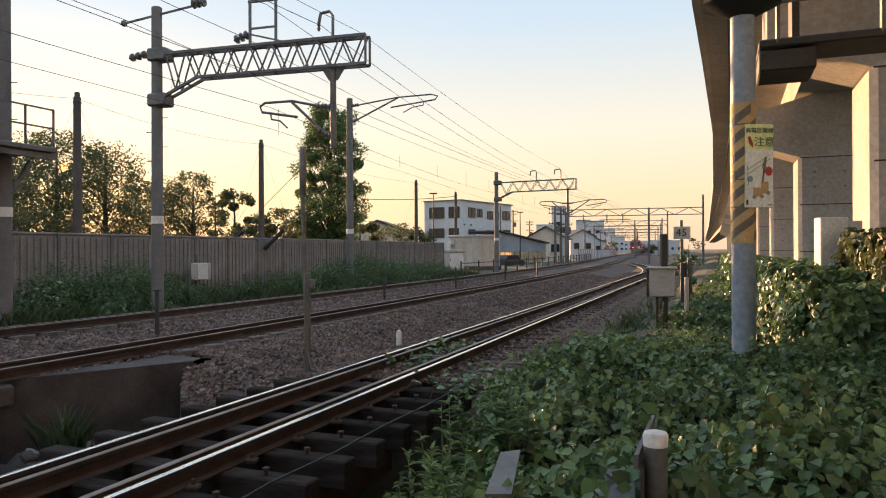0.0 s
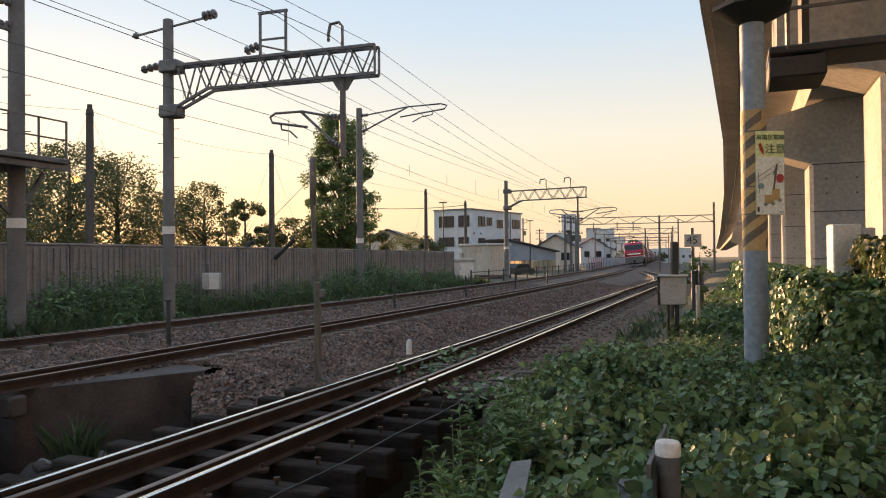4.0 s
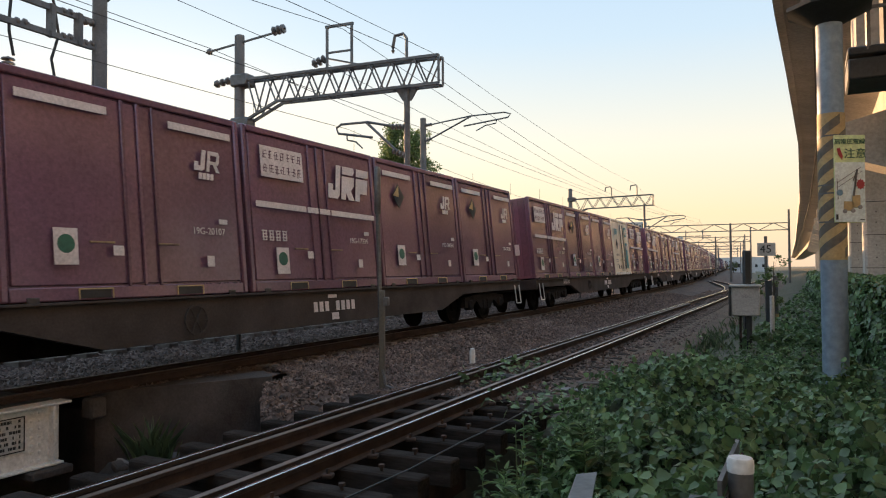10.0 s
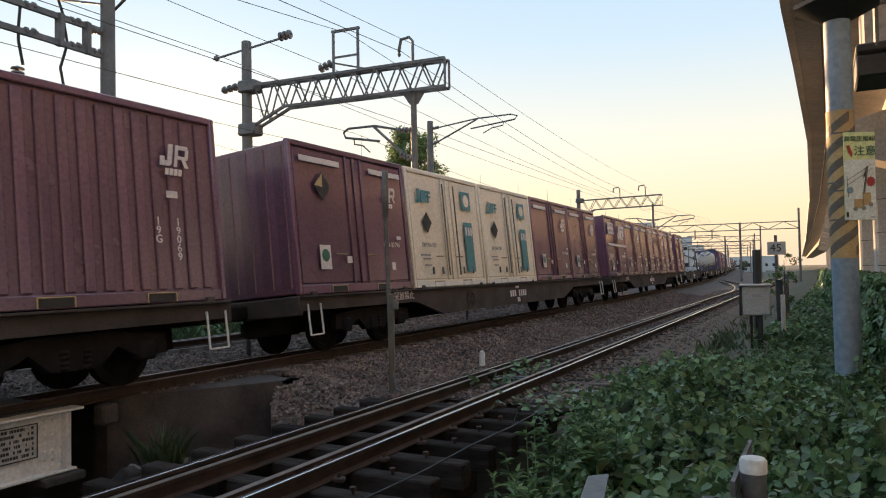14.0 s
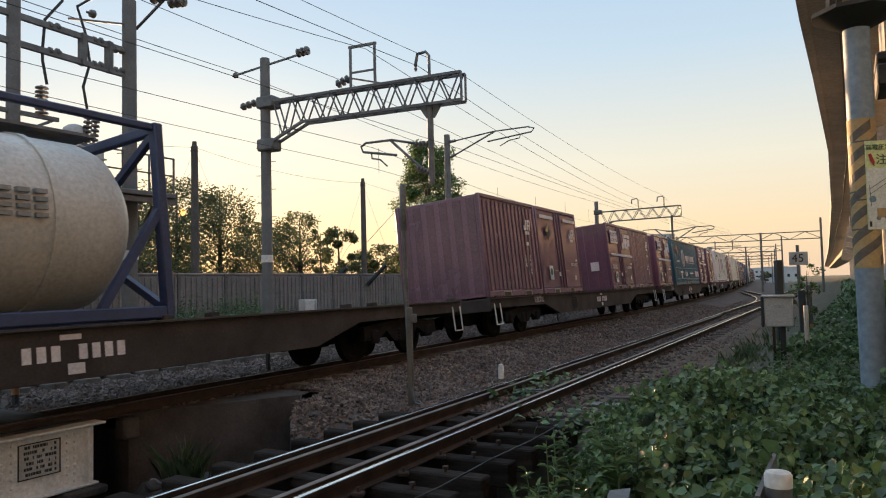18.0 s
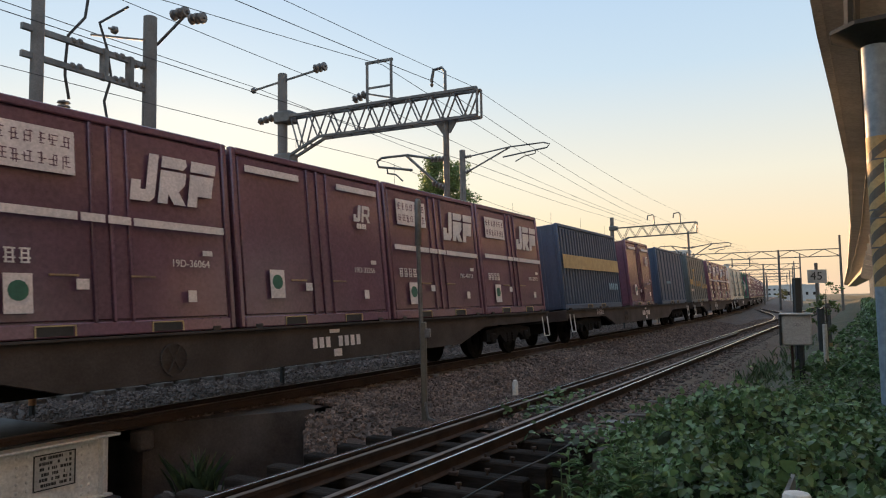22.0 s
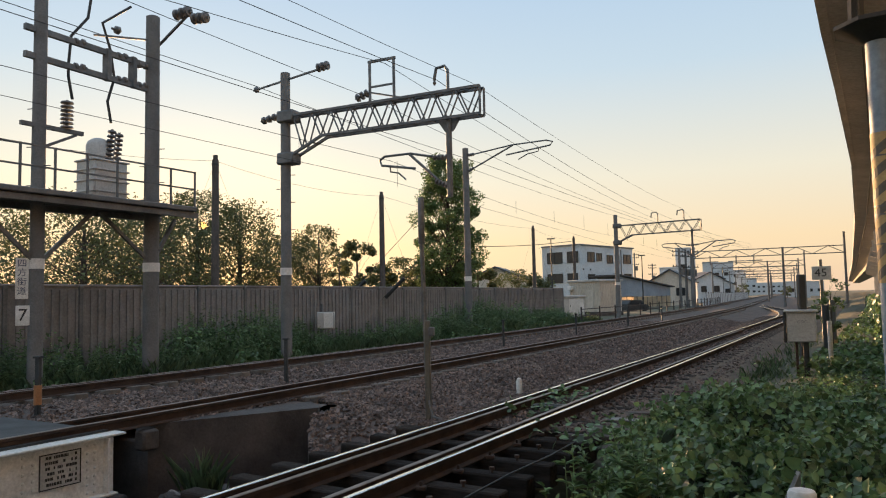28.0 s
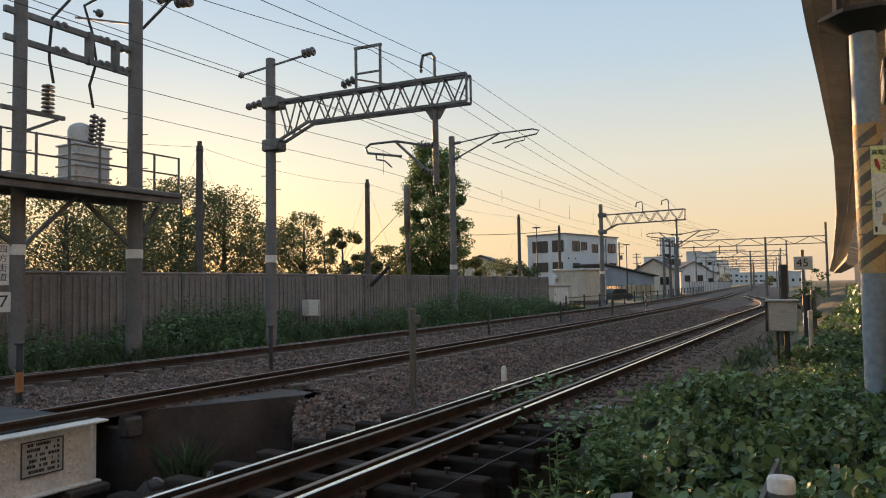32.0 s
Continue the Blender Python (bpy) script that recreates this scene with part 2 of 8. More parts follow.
# ---- mesh helpers ----
class Mesh:
    """Collects vertices and faces of one mesh."""

    def __init__(self):
        self.v, self.f = [], []

    def add(self, v, f):
        o = len(self.v)
        self.v += [tuple(p) for p in v]
        self.f += [tuple(i + o for i in q) for q in f]
        return self

    def box(self, c, d, bev=0.0, m=None):
        """A box with its centre and size; with bev its edges are chamfered."""
        hx, hy, hz = d[0] / 2, d[1] / 2, d[2] / 2
        if bev:
            b = min(bev, hx * 0.9, hy * 0.9, hz * 0.9)
            v, idx = [], {}
            for sx in (-1, 1):
                for sy in (-1, 1):
                    for sz in (-1, 1):
                        for k in range(3):
                            idx[sx, sy, sz, k] = len(v)
                            v.append((sx * (hx - (k != 0) * b), sy * (hy - (k != 1) * b), sz * (hz - (k != 2) * b)))
            f = []
            for s in (-1, 1):
                q = ((-1, -1), (1, -1), (1, 1), (-1, 1))
                o = 1 if s > 0 else -1
                f += [[idx[s, a, c2, 0] for a, c2 in q][::o], [idx[a, s, c2, 1] for a, c2 in q][::-o], [idx[a, c2, s, 2] for a, c2 in q][::o]]
                for t in (-1, 1):
                    f += [[idx[s, t, -1, 0], idx[s, t, 1, 0], idx[s, t, 1, 1], idx[s, t, -1, 1]][::-s * t],
                          [idx[s, -1, t, 0], idx[s, 1, t, 0], idx[s, 1, t, 2], idx[s, -1, t, 2]][::s * t],
                          [idx[-1, s, t, 1], idx[1, s, t, 1], idx[1, s, t, 2], idx[-1, s, t, 2]][::-s * t]]
                    for u in (-1, 1):
                        f.append([idx[s, t, u, 0], idx[s, t, u, 1], idx[s, t, u, 2]][::s * t * u])
        else:
            v = [(x, y, z) for x in (-hx, hx) for y in (-hy, hy) for z in (-hz, hz)]
            f = [(0, 1, 3, 2), (4, 6, 7, 5), (0, 4, 5, 1), (2, 3, 7, 6), (0, 2, 6, 4), (1, 5, 7, 3)]
        c = Vector(c)
        v = [(m @ Vector(p) if m else Vector(p)) + c for p in v]
        return self.add(v, f)

    def bar(self, p0, p1, w, h=None):
        """A square bar from point to point."""
        p0, p1 = Vector(p0), Vector(p1)
        d = p1 - p0
        return self.box((p0 + p1) / 2, (w, h or w, d.length), m=d.to_track_quat("Z", "Y").to_matrix())

    def cyl(self, p0, p1, r0, r1=None, n=12, cap=True):
        p0, p1 = Vector(p0), Vector(p1)
        r1 = r0 if r1 is None else r1
        m = (p1 - p0).to_track_quat("Z", "Y").to_matrix()
        v = []
        for p, r in ((p0, r0), (p1, r1)):
            v += [p + m @ Vector((r * math.cos(2 * math.pi * i / n), r * math.sin(2 * math.pi * i / n), 0)) for i in range(n)]
        f = [(i, (i + 1) % n, n + (i + 1) % n, n + i) for i in range(n)]
        if cap:
            f += [tuple(range(n))[::-1], tuple(range(n, 2 * n))]
        return self.add(v, f)

    def tube(self, pts, r, n=6):
        """A round tube through the points."""
        pts = [Vector(p) for p in pts]
        fr, side = [], None
        for i, p in enumerate(pts):
            d = (pts[min(i + 1, len(pts) - 1)] - pts[max(i - 1, 0)]).normalized()
            if side is None:
                side = d.orthogonal()
            side = (side - d * side.dot(d)).normalized()
            fr.append((p, side.copy(), d.cross(side)))
        return self.sweep([(r * math.cos(2 * math.pi * k / n), r * math.sin(2 * math.pi * k / n)) for k in range(n)], fr)

    def lathe(self, p, prof, n=14, axis=None):
        """Rings of (height, radius) about an axis from the point p."""
        p = Vector(p)
        m = Vector(axis or (0, 0, 1)).to_track_quat("Z", "Y").to_matrix()
        v = [p + m @ Vector((r * math.cos(2 * math.pi * i / n), r * math.sin(2 * math.pi * i / n), h)) for h, r in prof for i in range(n)]
        f = [(k * n + i, k * n + (i + 1) % n, (k + 1) * n + (i + 1) % n, (k + 1) * n + i) for k in range(len(prof) - 1) for i in range(n)]
        f += [tuple(range(n))[::-1], tuple(range((len(prof) - 1) * n, len(prof) * n))]
        return self.add(v, f)

    def plate(self, pts, normal, thick):
        """A flat polygon, thickened along its normal."""
        nrm = Vector(normal) * thick
        k = len(pts)
        v = [Vector(p) for p in pts] + [Vector(p) + nrm for p in pts]
        f = [tuple(range(k))[::-1], tuple(range(k, 2 * k))] + [(i, (i + 1) % k, k + (i + 1) % k, k + i) for i in range(k)]
        return self.add(v, f)

    def sweep(self, prof, frames, closed=True, ends=True):
        """A profile of (across, up) carried along frames of (origin, across, up)."""
        k = len(prof)
        v = [Vector(o) + Vector(a) * u + Vector(z) * w for o, a, z in frames for u, w in prof]
        r = range(k if closed else k - 1)
        f = [(j * k + i, j * k + (i + 1) % k, (j + 1) * k + (i + 1) % k, (j + 1) * k + i) for j in range(len(frames) - 1) for i in r]
        if closed and ends:
            f += [tuple(range(k))[::-1], tuple(range((len(frames) - 1) * k, len(frames) * k))]
        return self.add(v, f)

    def data(self, name, material, smooth=False):
        me = bpy.data.meshes.new(name)
        me.from_pydata(self.v, [], self.f)
        me.materials.append(material)
        if smooth:
            me.polygons.foreach_set("use_smooth", [True] * len(me.polygons))
            me.set_sharp_from_angle(angle=radians(38))
        return me


def part(name, mesh, material, parent, label="", smooth=True):
    """One mesh under a thing or a part."""
    ob = new(name, mesh.data(name, material, smooth))
    ob.parent = parent
    return tagged(ob, label)


def thing(name, label, category, group="", kind="", m=None, mesh=None, material=None, smooth=True):
    """A top-level thing: an empty at its base, or one mesh."""
    ob = new(name, mesh.data(name, material, smooth) if mesh else None)
    if m:
        ob.matrix_basis = m
    return tagged(ob, label, category, group, kind)


def cloud(name, verts, size, material, parent=None):
    """A mesh of many small alike faces: verts is an array of n * size corners."""
    n = len(verts) // size
    me = bpy.data.meshes.new(name)
    me.vertices.add(len(verts))
    me.vertices.foreach_set("co", np.asarray(verts, dtype=np.float32).ravel())
    me.loops.add(len(verts))
    me.loops.foreach_set("vertex_index", np.arange(len(verts), dtype=np.int32))
    me.polygons.add(n)
    me.polygons.foreach_set("loop_start", np.arange(0, len(verts), size, dtype=np.int32))
    me.update(calc_edges=True)
    me.materials.append(material)
    ob = new(name, me)
    ob.parent = parent
    return ob


def leaves(pos, size, rng, flat=0.35, up=None, ratio=0.8):
    """Corners of leaves, six to a leaf, pointed at both ends, that lie about level (flat 0) or every way (flat 1); up: their normals."""
    n = len(pos)
    nrm = rng.normal(size=(n, 3)) * flat + (np.array([0, 0, 1.0]) if up is None else up)
    nrm /= np.linalg.norm(nrm, axis=1, keepdims=True) + 1e-9
    a = np.cross(nrm, rng.normal(size=(n, 3)))
    a /= np.linalg.norm(a, axis=1, keepdims=True) + 1e-9
    b = np.cross(nrm, a)
    s = size * rng.uniform(0.6, 1.3, size=(n, 1))
    w = s * ratio
    pts = [pos - a * s * 0.5, pos - a * s * 0.15 + b * w * 0.5, pos + a * s * 0.25 + b * w * 0.36, pos + a * s * 0.6 - nrm * s * 0.15,
           pos + a * s * 0.25 - b * w * 0.36, pos - a * s * 0.15 - b * w * 0.5]
    return np.stack(pts, axis=1).reshape(-1, 3)


def broad_leaves(name, pos, nrm, tipdir, size, material, parent=None, ratio=0.85):
    """Broad leaves folded along the midrib: six corners and two faces each, with lobed sides."""
    n = len(pos)
    nrm = nrm / (np.linalg.norm(nrm, axis=1, keepdims=True) + 1e-9)
    a = tipdir - nrm * np.sum(tipdir * nrm, axis=1, keepdims=True)
    a /= np.linalg.norm(a, axis=1, keepdims=True) + 1e-9
    b = np.cross(nrm, a)
    s = np.asarray(size).reshape(-1, 1) * np.ones((n, 1))
    w = s * ratio
    v = np.stack([pos, pos + a * s * 0.20 + b * w * 0.50 + nrm * s * 0.10, pos + a * s * 0.62 + b * w * 0.40 + nrm * s * 0.06, pos + a * s - nrm * s * 0.16,
                  pos + a * s * 0.62 - b * w * 0.40 + nrm * s * 0.06, pos + a * s * 0.20 - b * w * 0.50 + nrm * s * 0.10], axis=1).reshape(-1, 3)
    me = bpy.data.meshes.new(name)
    me.vertices.add(6 * n)
    me.vertices.foreach_set("co", v.astype(np.float32).ravel())
    me.loops.add(8 * n)
    me.loops.foreach_set("vertex_index", (np.arange(n)[:, None] * 6 + np.array([0, 3, 2, 1, 0, 5, 4, 3])).astype(np.int32).ravel())
    me.polygons.add(2 * n)
    me.polygons.foreach_set("loop_start", np.arange(0, 8 * n, 4, dtype=np.int32))
    me.update(calc_edges=True)
    me.materials.append(material)
    ob = new(name, me)
    ob.parent = parent
    return ob


def threes(pos, nrm, size, rng, spread=0.5):
    """Three leaflets round each point, as arrays for broad_leaves."""
    n = len(pos)
    nrm = nrm / (np.linalg.norm(nrm, axis=1, keepdims=True) + 1e-9)
    a = np.cross(nrm, rng.normal(size=(n, 3)))
    a /= np.linalg.norm(a, axis=1, keepdims=True) + 1e-9
    b = np.cross(nrm, a)
    P, N, T, S = [], [], [], []
    for ang in (0.0, 1.9, -1.9):
        d = a * math.cos(ang) + b * math.sin(ang)
        P.append(pos + d * size * 0.12)
        N.append(nrm + d * spread * 0.6 + rng.normal(size=(n, 3)) * 0.28)
        T.append(d - np.array([0, 0, 0.35]))
        S.append(size * rng.uniform(0.65, 1.25, n))
    return np.concatenate(P), np.concatenate(N), np.concatenate(T), np.concatenate(S)


# ---- the line of the tracks ----
def near_rail(y):
    """x of the near rail of the running line."""
    if y < 0:
        return -8.675 + 0.3976 * y
    if y < 90:
        return -8.675 + 0.3976 * y - 0.000586 * y * y
    return 22.362 + 0.2921 * (y - 90)


YS = [-700 + 1.0 * i for i in range(1700)]
XS = [near_rail(y) for y in YS]
SS = [0.0]
for i in range(1, len(YS)):
    SS.append(SS[-1] + math.hypot(XS[i] - XS[i - 1], 1.0))
S_ZERO = SS[700]
SS = [s - S_ZERO for s in SS]


def line_at(s, off=0.0):
    """Place and unit tangent on the running line's near rail at s metres, off metres to its right."""
    x, y = np.interp(s, SS, XS), np.interp(s, SS, YS)
    d = 0.5 if abs(y) > 1 else 1.5
    tx = near_rail(y + d) - near_rail(y - d)
    l = math.hypot(tx, 2 * d)
    tx, ty = tx / l, 2 * d / l
    return x + off * ty, y - off * tx, tx, ty


def line_many(s, off):
    """line_at for arrays: places alone."""
    s, off = np.asarray(s), np.asarray(off)
    x0, x1 = np.interp(s - 0.5, SS, XS), np.interp(s + 0.5, SS, XS)
    y0, y1 = np.interp(s - 0.5, SS, YS), np.interp(s + 0.5, SS, YS)
    l = np.hypot(x1 - x0, y1 - y0)
    return (x0 + x1) / 2 + off * (y1 - y0) / l, (y0 + y1) / 2 - off * (x1 - x0) / l


def frames_on(off, s0, s1, step, z=0.0, grow=1.0):
    out, s = [], s0
    while True:
        x, y, tx, ty = line_at(s, off)
        out.append(((x, y, z), (ty, -tx, 0), (0, 0, 1)))
        if s >= s1:
            return out
        s = min(s + step, s1)
        if s > 60:
            step = min(step * grow, 12)


GAUGE, CANT = 1.067, 0.098
Z_LINE = 0.20

# ---- ground, canal, ballast ----
HX, HY = 0.3616, 0.9323  # the tracks' heading beside the camera


def uw(x, y):
    return x * HX + y * HY, x * HY - y * HX


def xy(u, w):
    return u * HX + w * HY, u * HY - w * HX


CANAL0, CANAL1, CANAL2 = -3.5, 6.6, 8.2


def ground_z(u, w):
    z = -0.42
    if w > -2.6:
        z = -0.42 + 0.35 * min(1.0, (w + 2.6) / 1.5)
    if w < -14.8:
        z = -0.42 + 0.15 * min(1.0, (-14.8 - w) / 3)
    if CANAL0 < u < (CANAL1 if w < -8.55 else CANAL2) and w < -1.6:
        z = -2.1
    return z


us = [-3000, -600, -120, -40, -12, CANAL0 - 0.1, CANAL0 + 0.05, 0, 3, CANAL1 - 0.05, CANAL1 + 0.1, CANAL2 - 0.05, CANAL2 + 0.1, 10, 12, 15, 18, 22, 27, 33, 40, 50, 65, 85, 110, 150, 200, 300, 600, 1500, 4000]
ws = [-3000, -600, -150, -60, -35, -25, -20, -17.5, -15.8, -14.8, -13.6, -10, -8.6, -8.5, -6, -4, -2.6, -1.65, -1.55, -1, 0, 2, 5, 9, 15, 30, 80, 300, 1000, 3000]
g = Mesh()
grid = []
for u in us:
    for w in ws:
        x, y = xy(u, w)
        grid.append((x, y, ground_z(u, w) + (0.05 * noise.noise((x * 0.4, y * 0.4, 0)) if abs(u) < 60 and abs(w) < 40 else 0)))
nw = len(ws)
g.add(grid, [(i * nw + j, (i + 1) * nw + j, (i + 1) * nw + j + 1, i * nw + j + 1) for i in range(len(us) - 1) for j in range(nw - 1)])
thing("ground", "bare soil and weeds beside the railway", "ground", kind="structure", mesh=g, material=M_GROUND, smooth=False)

cw = Mesh()
cw.add([(*xy(u, w), -1.75) for u, w in ((CANAL0, -30), (CANAL2, -30), (CANAL2, -1.6), (CANAL0, -1.6))], [(0, 3, 2, 1)])
thing("water", "dark still water in the narrow canal", "water", kind="structure", mesh=cw, material=M_WATER, smooth=False)

BED = [(-7.0, -0.5), (-6.2, -0.03), (-4.9, 0.03), (-4.0, 0.02), (-1.0, -0.02), (-0.2, 0.03), (0.75, 0.0), (1.4, -0.09), (2.3, -0.24), (2.9, -0.165), (4.6, -0.165), (5.3, -0.24), (6.1, -0.52)]


def bed_z(off):
    return float(np.interp(off, [b[0] for b in BED], [b[1] for b in BED]))


b = Mesh()
b.sweep(BED[:5], frames_on(0, CANAL0 + 3.2, CANAL1 + 3.4, 3.0), closed=False)
b.sweep(BED[:6], frames_on(0, CANAL1 + 3.4, 12.0, 1.0), closed=False)
b.add([(*xy(u, w), z) for u, w, z in ((6.62, -8.3, 0.031), (6.4, -8.0, 0.015), (8.3, -7.12, 0.005), (8.7, -7.25, 0.005), (8.7, -8.3, 0.031))], [(0, 4, 3, 2, 1)])
b.sweep(BED[:7], frames_on(0, 12.0, 700, 1.5, grow=1.1), closed=False)
b.sweep(BED[6:], frames_on(0, CANAL2 + 3.75, 700, 1.5, grow=1.1), closed=False)
thing("ballast_bed", "coarse brown grey ballast under the tracks", "ballast", kind="structure", mesh=b, material=M_BALLAST)
b = Mesh()
b.sweep(BED, frames_on(0, -740, -92, 60) + frames_on(0, -90, CANAL0 + 3.2, 6), closed=False)
thing("ballast_bed", "coarse brown grey ballast past the canal", "ballast", kind="structure", mesh=b, material=M_BALLAST)

# the ballast spills round the end of the wing wall towards the siding
edge = [(-7.1, 8.2, -0.01), (-6.6, 7.5, -0.2), (-5.9, 6.75, -0.42), (-5.0, 6.5, -0.7), (-4.4, 6.5, -0.85)]
b, gp = Mesh(), []
for j in range(13):
    w = -7.02 + 2.62 * j / 12
    ue = float(np.interp(w, [e[0] for e in edge], [e[1] for e in edge]))
    ze = float(np.interp(w, [e[0] for e in edge], [e[2] for e in edge]))
    for i in range(9):
        u = ue + (9.3 - ue) * i / 8
        x, y = xy(u, w)
        z1 = bed_z(w + 8.05)
        gp.append((x, y, ze + (z1 + 0.012 - ze) * (i / 8) ** 0.7 + 0.02 * noise.noise((x * 3, y * 3, 1))))
    gp.append((*xy(ue - 0.02, w), -2.1))
b.add(gp, [(j * 10 + i, j * 10 + i + 1, j * 10 + 11 + i, j * 10 + 10 + i) for j in range(12) for i in range(8)] + [(j * 10, j * 10 + 10, j * 10 + 19, j * 10 + 9) for j in range(12)])
thing("ballast_bed", "ballast spilling round the end of the wing wall", "ballast", kind="structure", mesh=b, material=M_BALLAST)
SLOPE = gp

# loose stones on the ballast
rng = np.random.default_rng(3)
cube = np.array([(-1, -1, -1), (1, -1, -1), (1, 1, -1), (-1, 1, -1), (-1, -1, 1), (1, -1, 1), (1, 1, 1), (-1, 1, 1)]) * 0.5
quads = [(0, 3, 2, 1), (4, 5, 6, 7), (0, 1, 5, 4), (1, 2, 6, 5), (2, 3, 7, 6), (3, 0, 4, 7)]
pts = []
for count, s0, s1, o0, o1 in ((15000, 12.0, 24, 0.1, 3.3), (9000, 22, 50, 0.1, 3.6), (9000, 9.8, 26, -3.75, -1.1), (5000, 26, 46, -3.75, -1.1), (520, 9.7, 12.2, -0.55, 0.12), (2500, 9.8, 30, -6.3, -5.0), (2600, 4.0, 9.8, -3.75, -1.05), (2600, 12, 34, 5.0, 6.2), (2500, 9.9, 30, -0.95, -0.12), (4500, 12.0, 34, 2.6, 5.2), (2500, 30, 60, 2.4, 5.2)):
    o = rng.uniform(o0, o1, count)
    x, y = line_many(s0 + (s1 - s0) * rng.random(count) ** 1.4, o)
    pts += list(zip(x, y, np.interp(o, [e[0] for e in BED], [e[1] for e in BED]) + 0.012))
for i in range(1500):
    j, k = rng.integers(0, 12), rng.integers(0, 8)
    a, c = Vector(SLOPE[j * 10 + k]), Vector(SLOPE[j * 10 + 11 + k])
    d, e = Vector(SLOPE[j * 10 + k + 1]), Vector(SLOPE[j * 10 + 10 + k])
    fa, fb = rng.random(), rng.random()
    pts.append(tuple(a.lerp(e, fa).lerp(d.lerp(c, fa), fb) + Vector((0, 0, 0.012))))
pts = np.array(pts)
n = len(pts)
shape = cube[None] * (1 + 0.35 * rng.normal(size=(n, 8, 1)).clip(-1, 1)) * rng.uniform(0.026, 0.058, size=(n, 1, 3))
q = rng.normal(size=(n, 4))
q /= np.linalg.norm(q, axis=1, keepdims=True)
qw, qx, qy, qz = q.T
R = np.stack([1 - 2 * (qy**2 + qz**2), 2 * (qx * qy - qz * qw), 2 * (qx * qz + qy * qw), 2 * (qx * qy + qz * qw), 1 - 2 * (qx**2 + qz**2), 2 * (qy * qz - qx * qw),
              2 * (qx * qz - qy * qw), 2 * (qy * qz + qx * qw), 1 - 2 * (qx**2 + qy**2)], axis=1).reshape(n, 3, 3)
world_v = np.einsum("nij,nkj->nki", R, shape) + pts[:, None]
st = bpy.data.meshes.new("ballast_stones")
st.from_pydata(world_v.reshape(-1, 3).tolist(), [], [tuple(8 * i + k for k in fq) for i in range(n) for fq in quads])
st.materials.append(M_STONE)
tagged(new("ballast_stones", st), "loose grey and brown ballast stones between the tracks", "gravel", kind="stuff")


# ---- tracks ----
RAIL = [(-0.062, -0.15), (0.062, -0.15), (0.062, -0.138), (0.012, -0.12), (0.012, -0.045), (0.0325, -0.034), (0.0325, -0.007), (-0.0325, -0.007), (-0.0325, -0.034), (-0.012, -0.045), (-0.012, -0.12), (-0.062, -0.138)]
TOP = [(-0.031, -0.0065), (0.031, -0.0065), (0.031, -0.002), (0.026, 0), (-0.026, 0), (-0.031, -0.002)]


def add_rail(parent, frs, head, name="rail", label=""):
    r = part(name, Mesh().sweep(RAIL, frs), M_RUST, parent, label)
    part("rail_head", Mesh().sweep(TOP, frs), head, r, "worn bright rail head")
    return r


def shifted(frs, off, dz=0.0):
    return [(tuple(Vector(o) + Vector(a) * off + Vector((0, 0, dz))), a, z) for o, a, z in frs]


def sleepers(parent, frs, z, size, material, near, joined, name="sleeper"):
    """Sleepers at the frames: the near ones are parts that share one mesh, the rest one joined part."""
    me = Mesh().box((0, 0, -size[2] / 2), size, bev=0.015).data(name, material)
    rest = Mesh()
    for i, (o, a, up) in enumerate(frs):
        ang = math.atan2(a[1], a[0])
        if i < near:
            ob = new(name, me)
            ob.parent = parent
            ob.matrix_basis = Matrix.Translation((o[0], o[1], o[2] + z)) @ Matrix(((a[0], -a[1], 0, 0), (a[1], a[0], 0, 0), (up[0], up[1], 1, 0), (0, 0, 0, 1))).to_3x3().to_4x4()
            ob.rotation_euler = Euler((0, math.atan2(up[0], 1), ang))
        elif joined:
            rest.box((o[0], o[1], o[2] + z - size[2] / 2), size, m=Matrix.Rotation(ang, 3, "Z"))
    if rest.v:
        tagged(part("sleepers_far", rest, material, parent, smooth=False), kind="stuff")


def main_track(label, off, z, head, s0):
    """A track of the curving main line: its near rail off metres from the running line's, the outer rail raised."""
    t = thing("railway_track", label, "railway track", group="tracks", kind="structure")
    frs = frames_on(off, -740, -92, 60, z) + frames_on(off, -90, 700, 2.0, z, grow=1.06)
    add_rail(t, frs, head, label="rusty outer rail, raised on the curve")
    add_rail(t, shifted(frs, -GAUGE, -CANT), head, label="rusty inner rail")
    fs = [((o[0] - a[0] * GAUGE / 2, o[1] - a[1] * GAUGE / 2, o[2] - CANT / 2), a, (-CANT / GAUGE, 0, 1)) for o, a, up in frames_on(off, s0, 110, 0.62, z, grow=1.0)]
    sleepers(t, fs, -0.152, (2.0, 0.24, 0.16), M_SLEEPER, 100, True)
    return t


main_track("curved main track with dark rusty rails on concrete sleepers", 0.0, Z_LINE, M_DULL_RAIL, 12.1)
main_track("far main track with rusty rails beside the grass", -3.86, Z_LINE + 0.04, M_DULL_RAIL, 9.9)


def siding_x(y):
    return -4.56 + 0.3825 * y


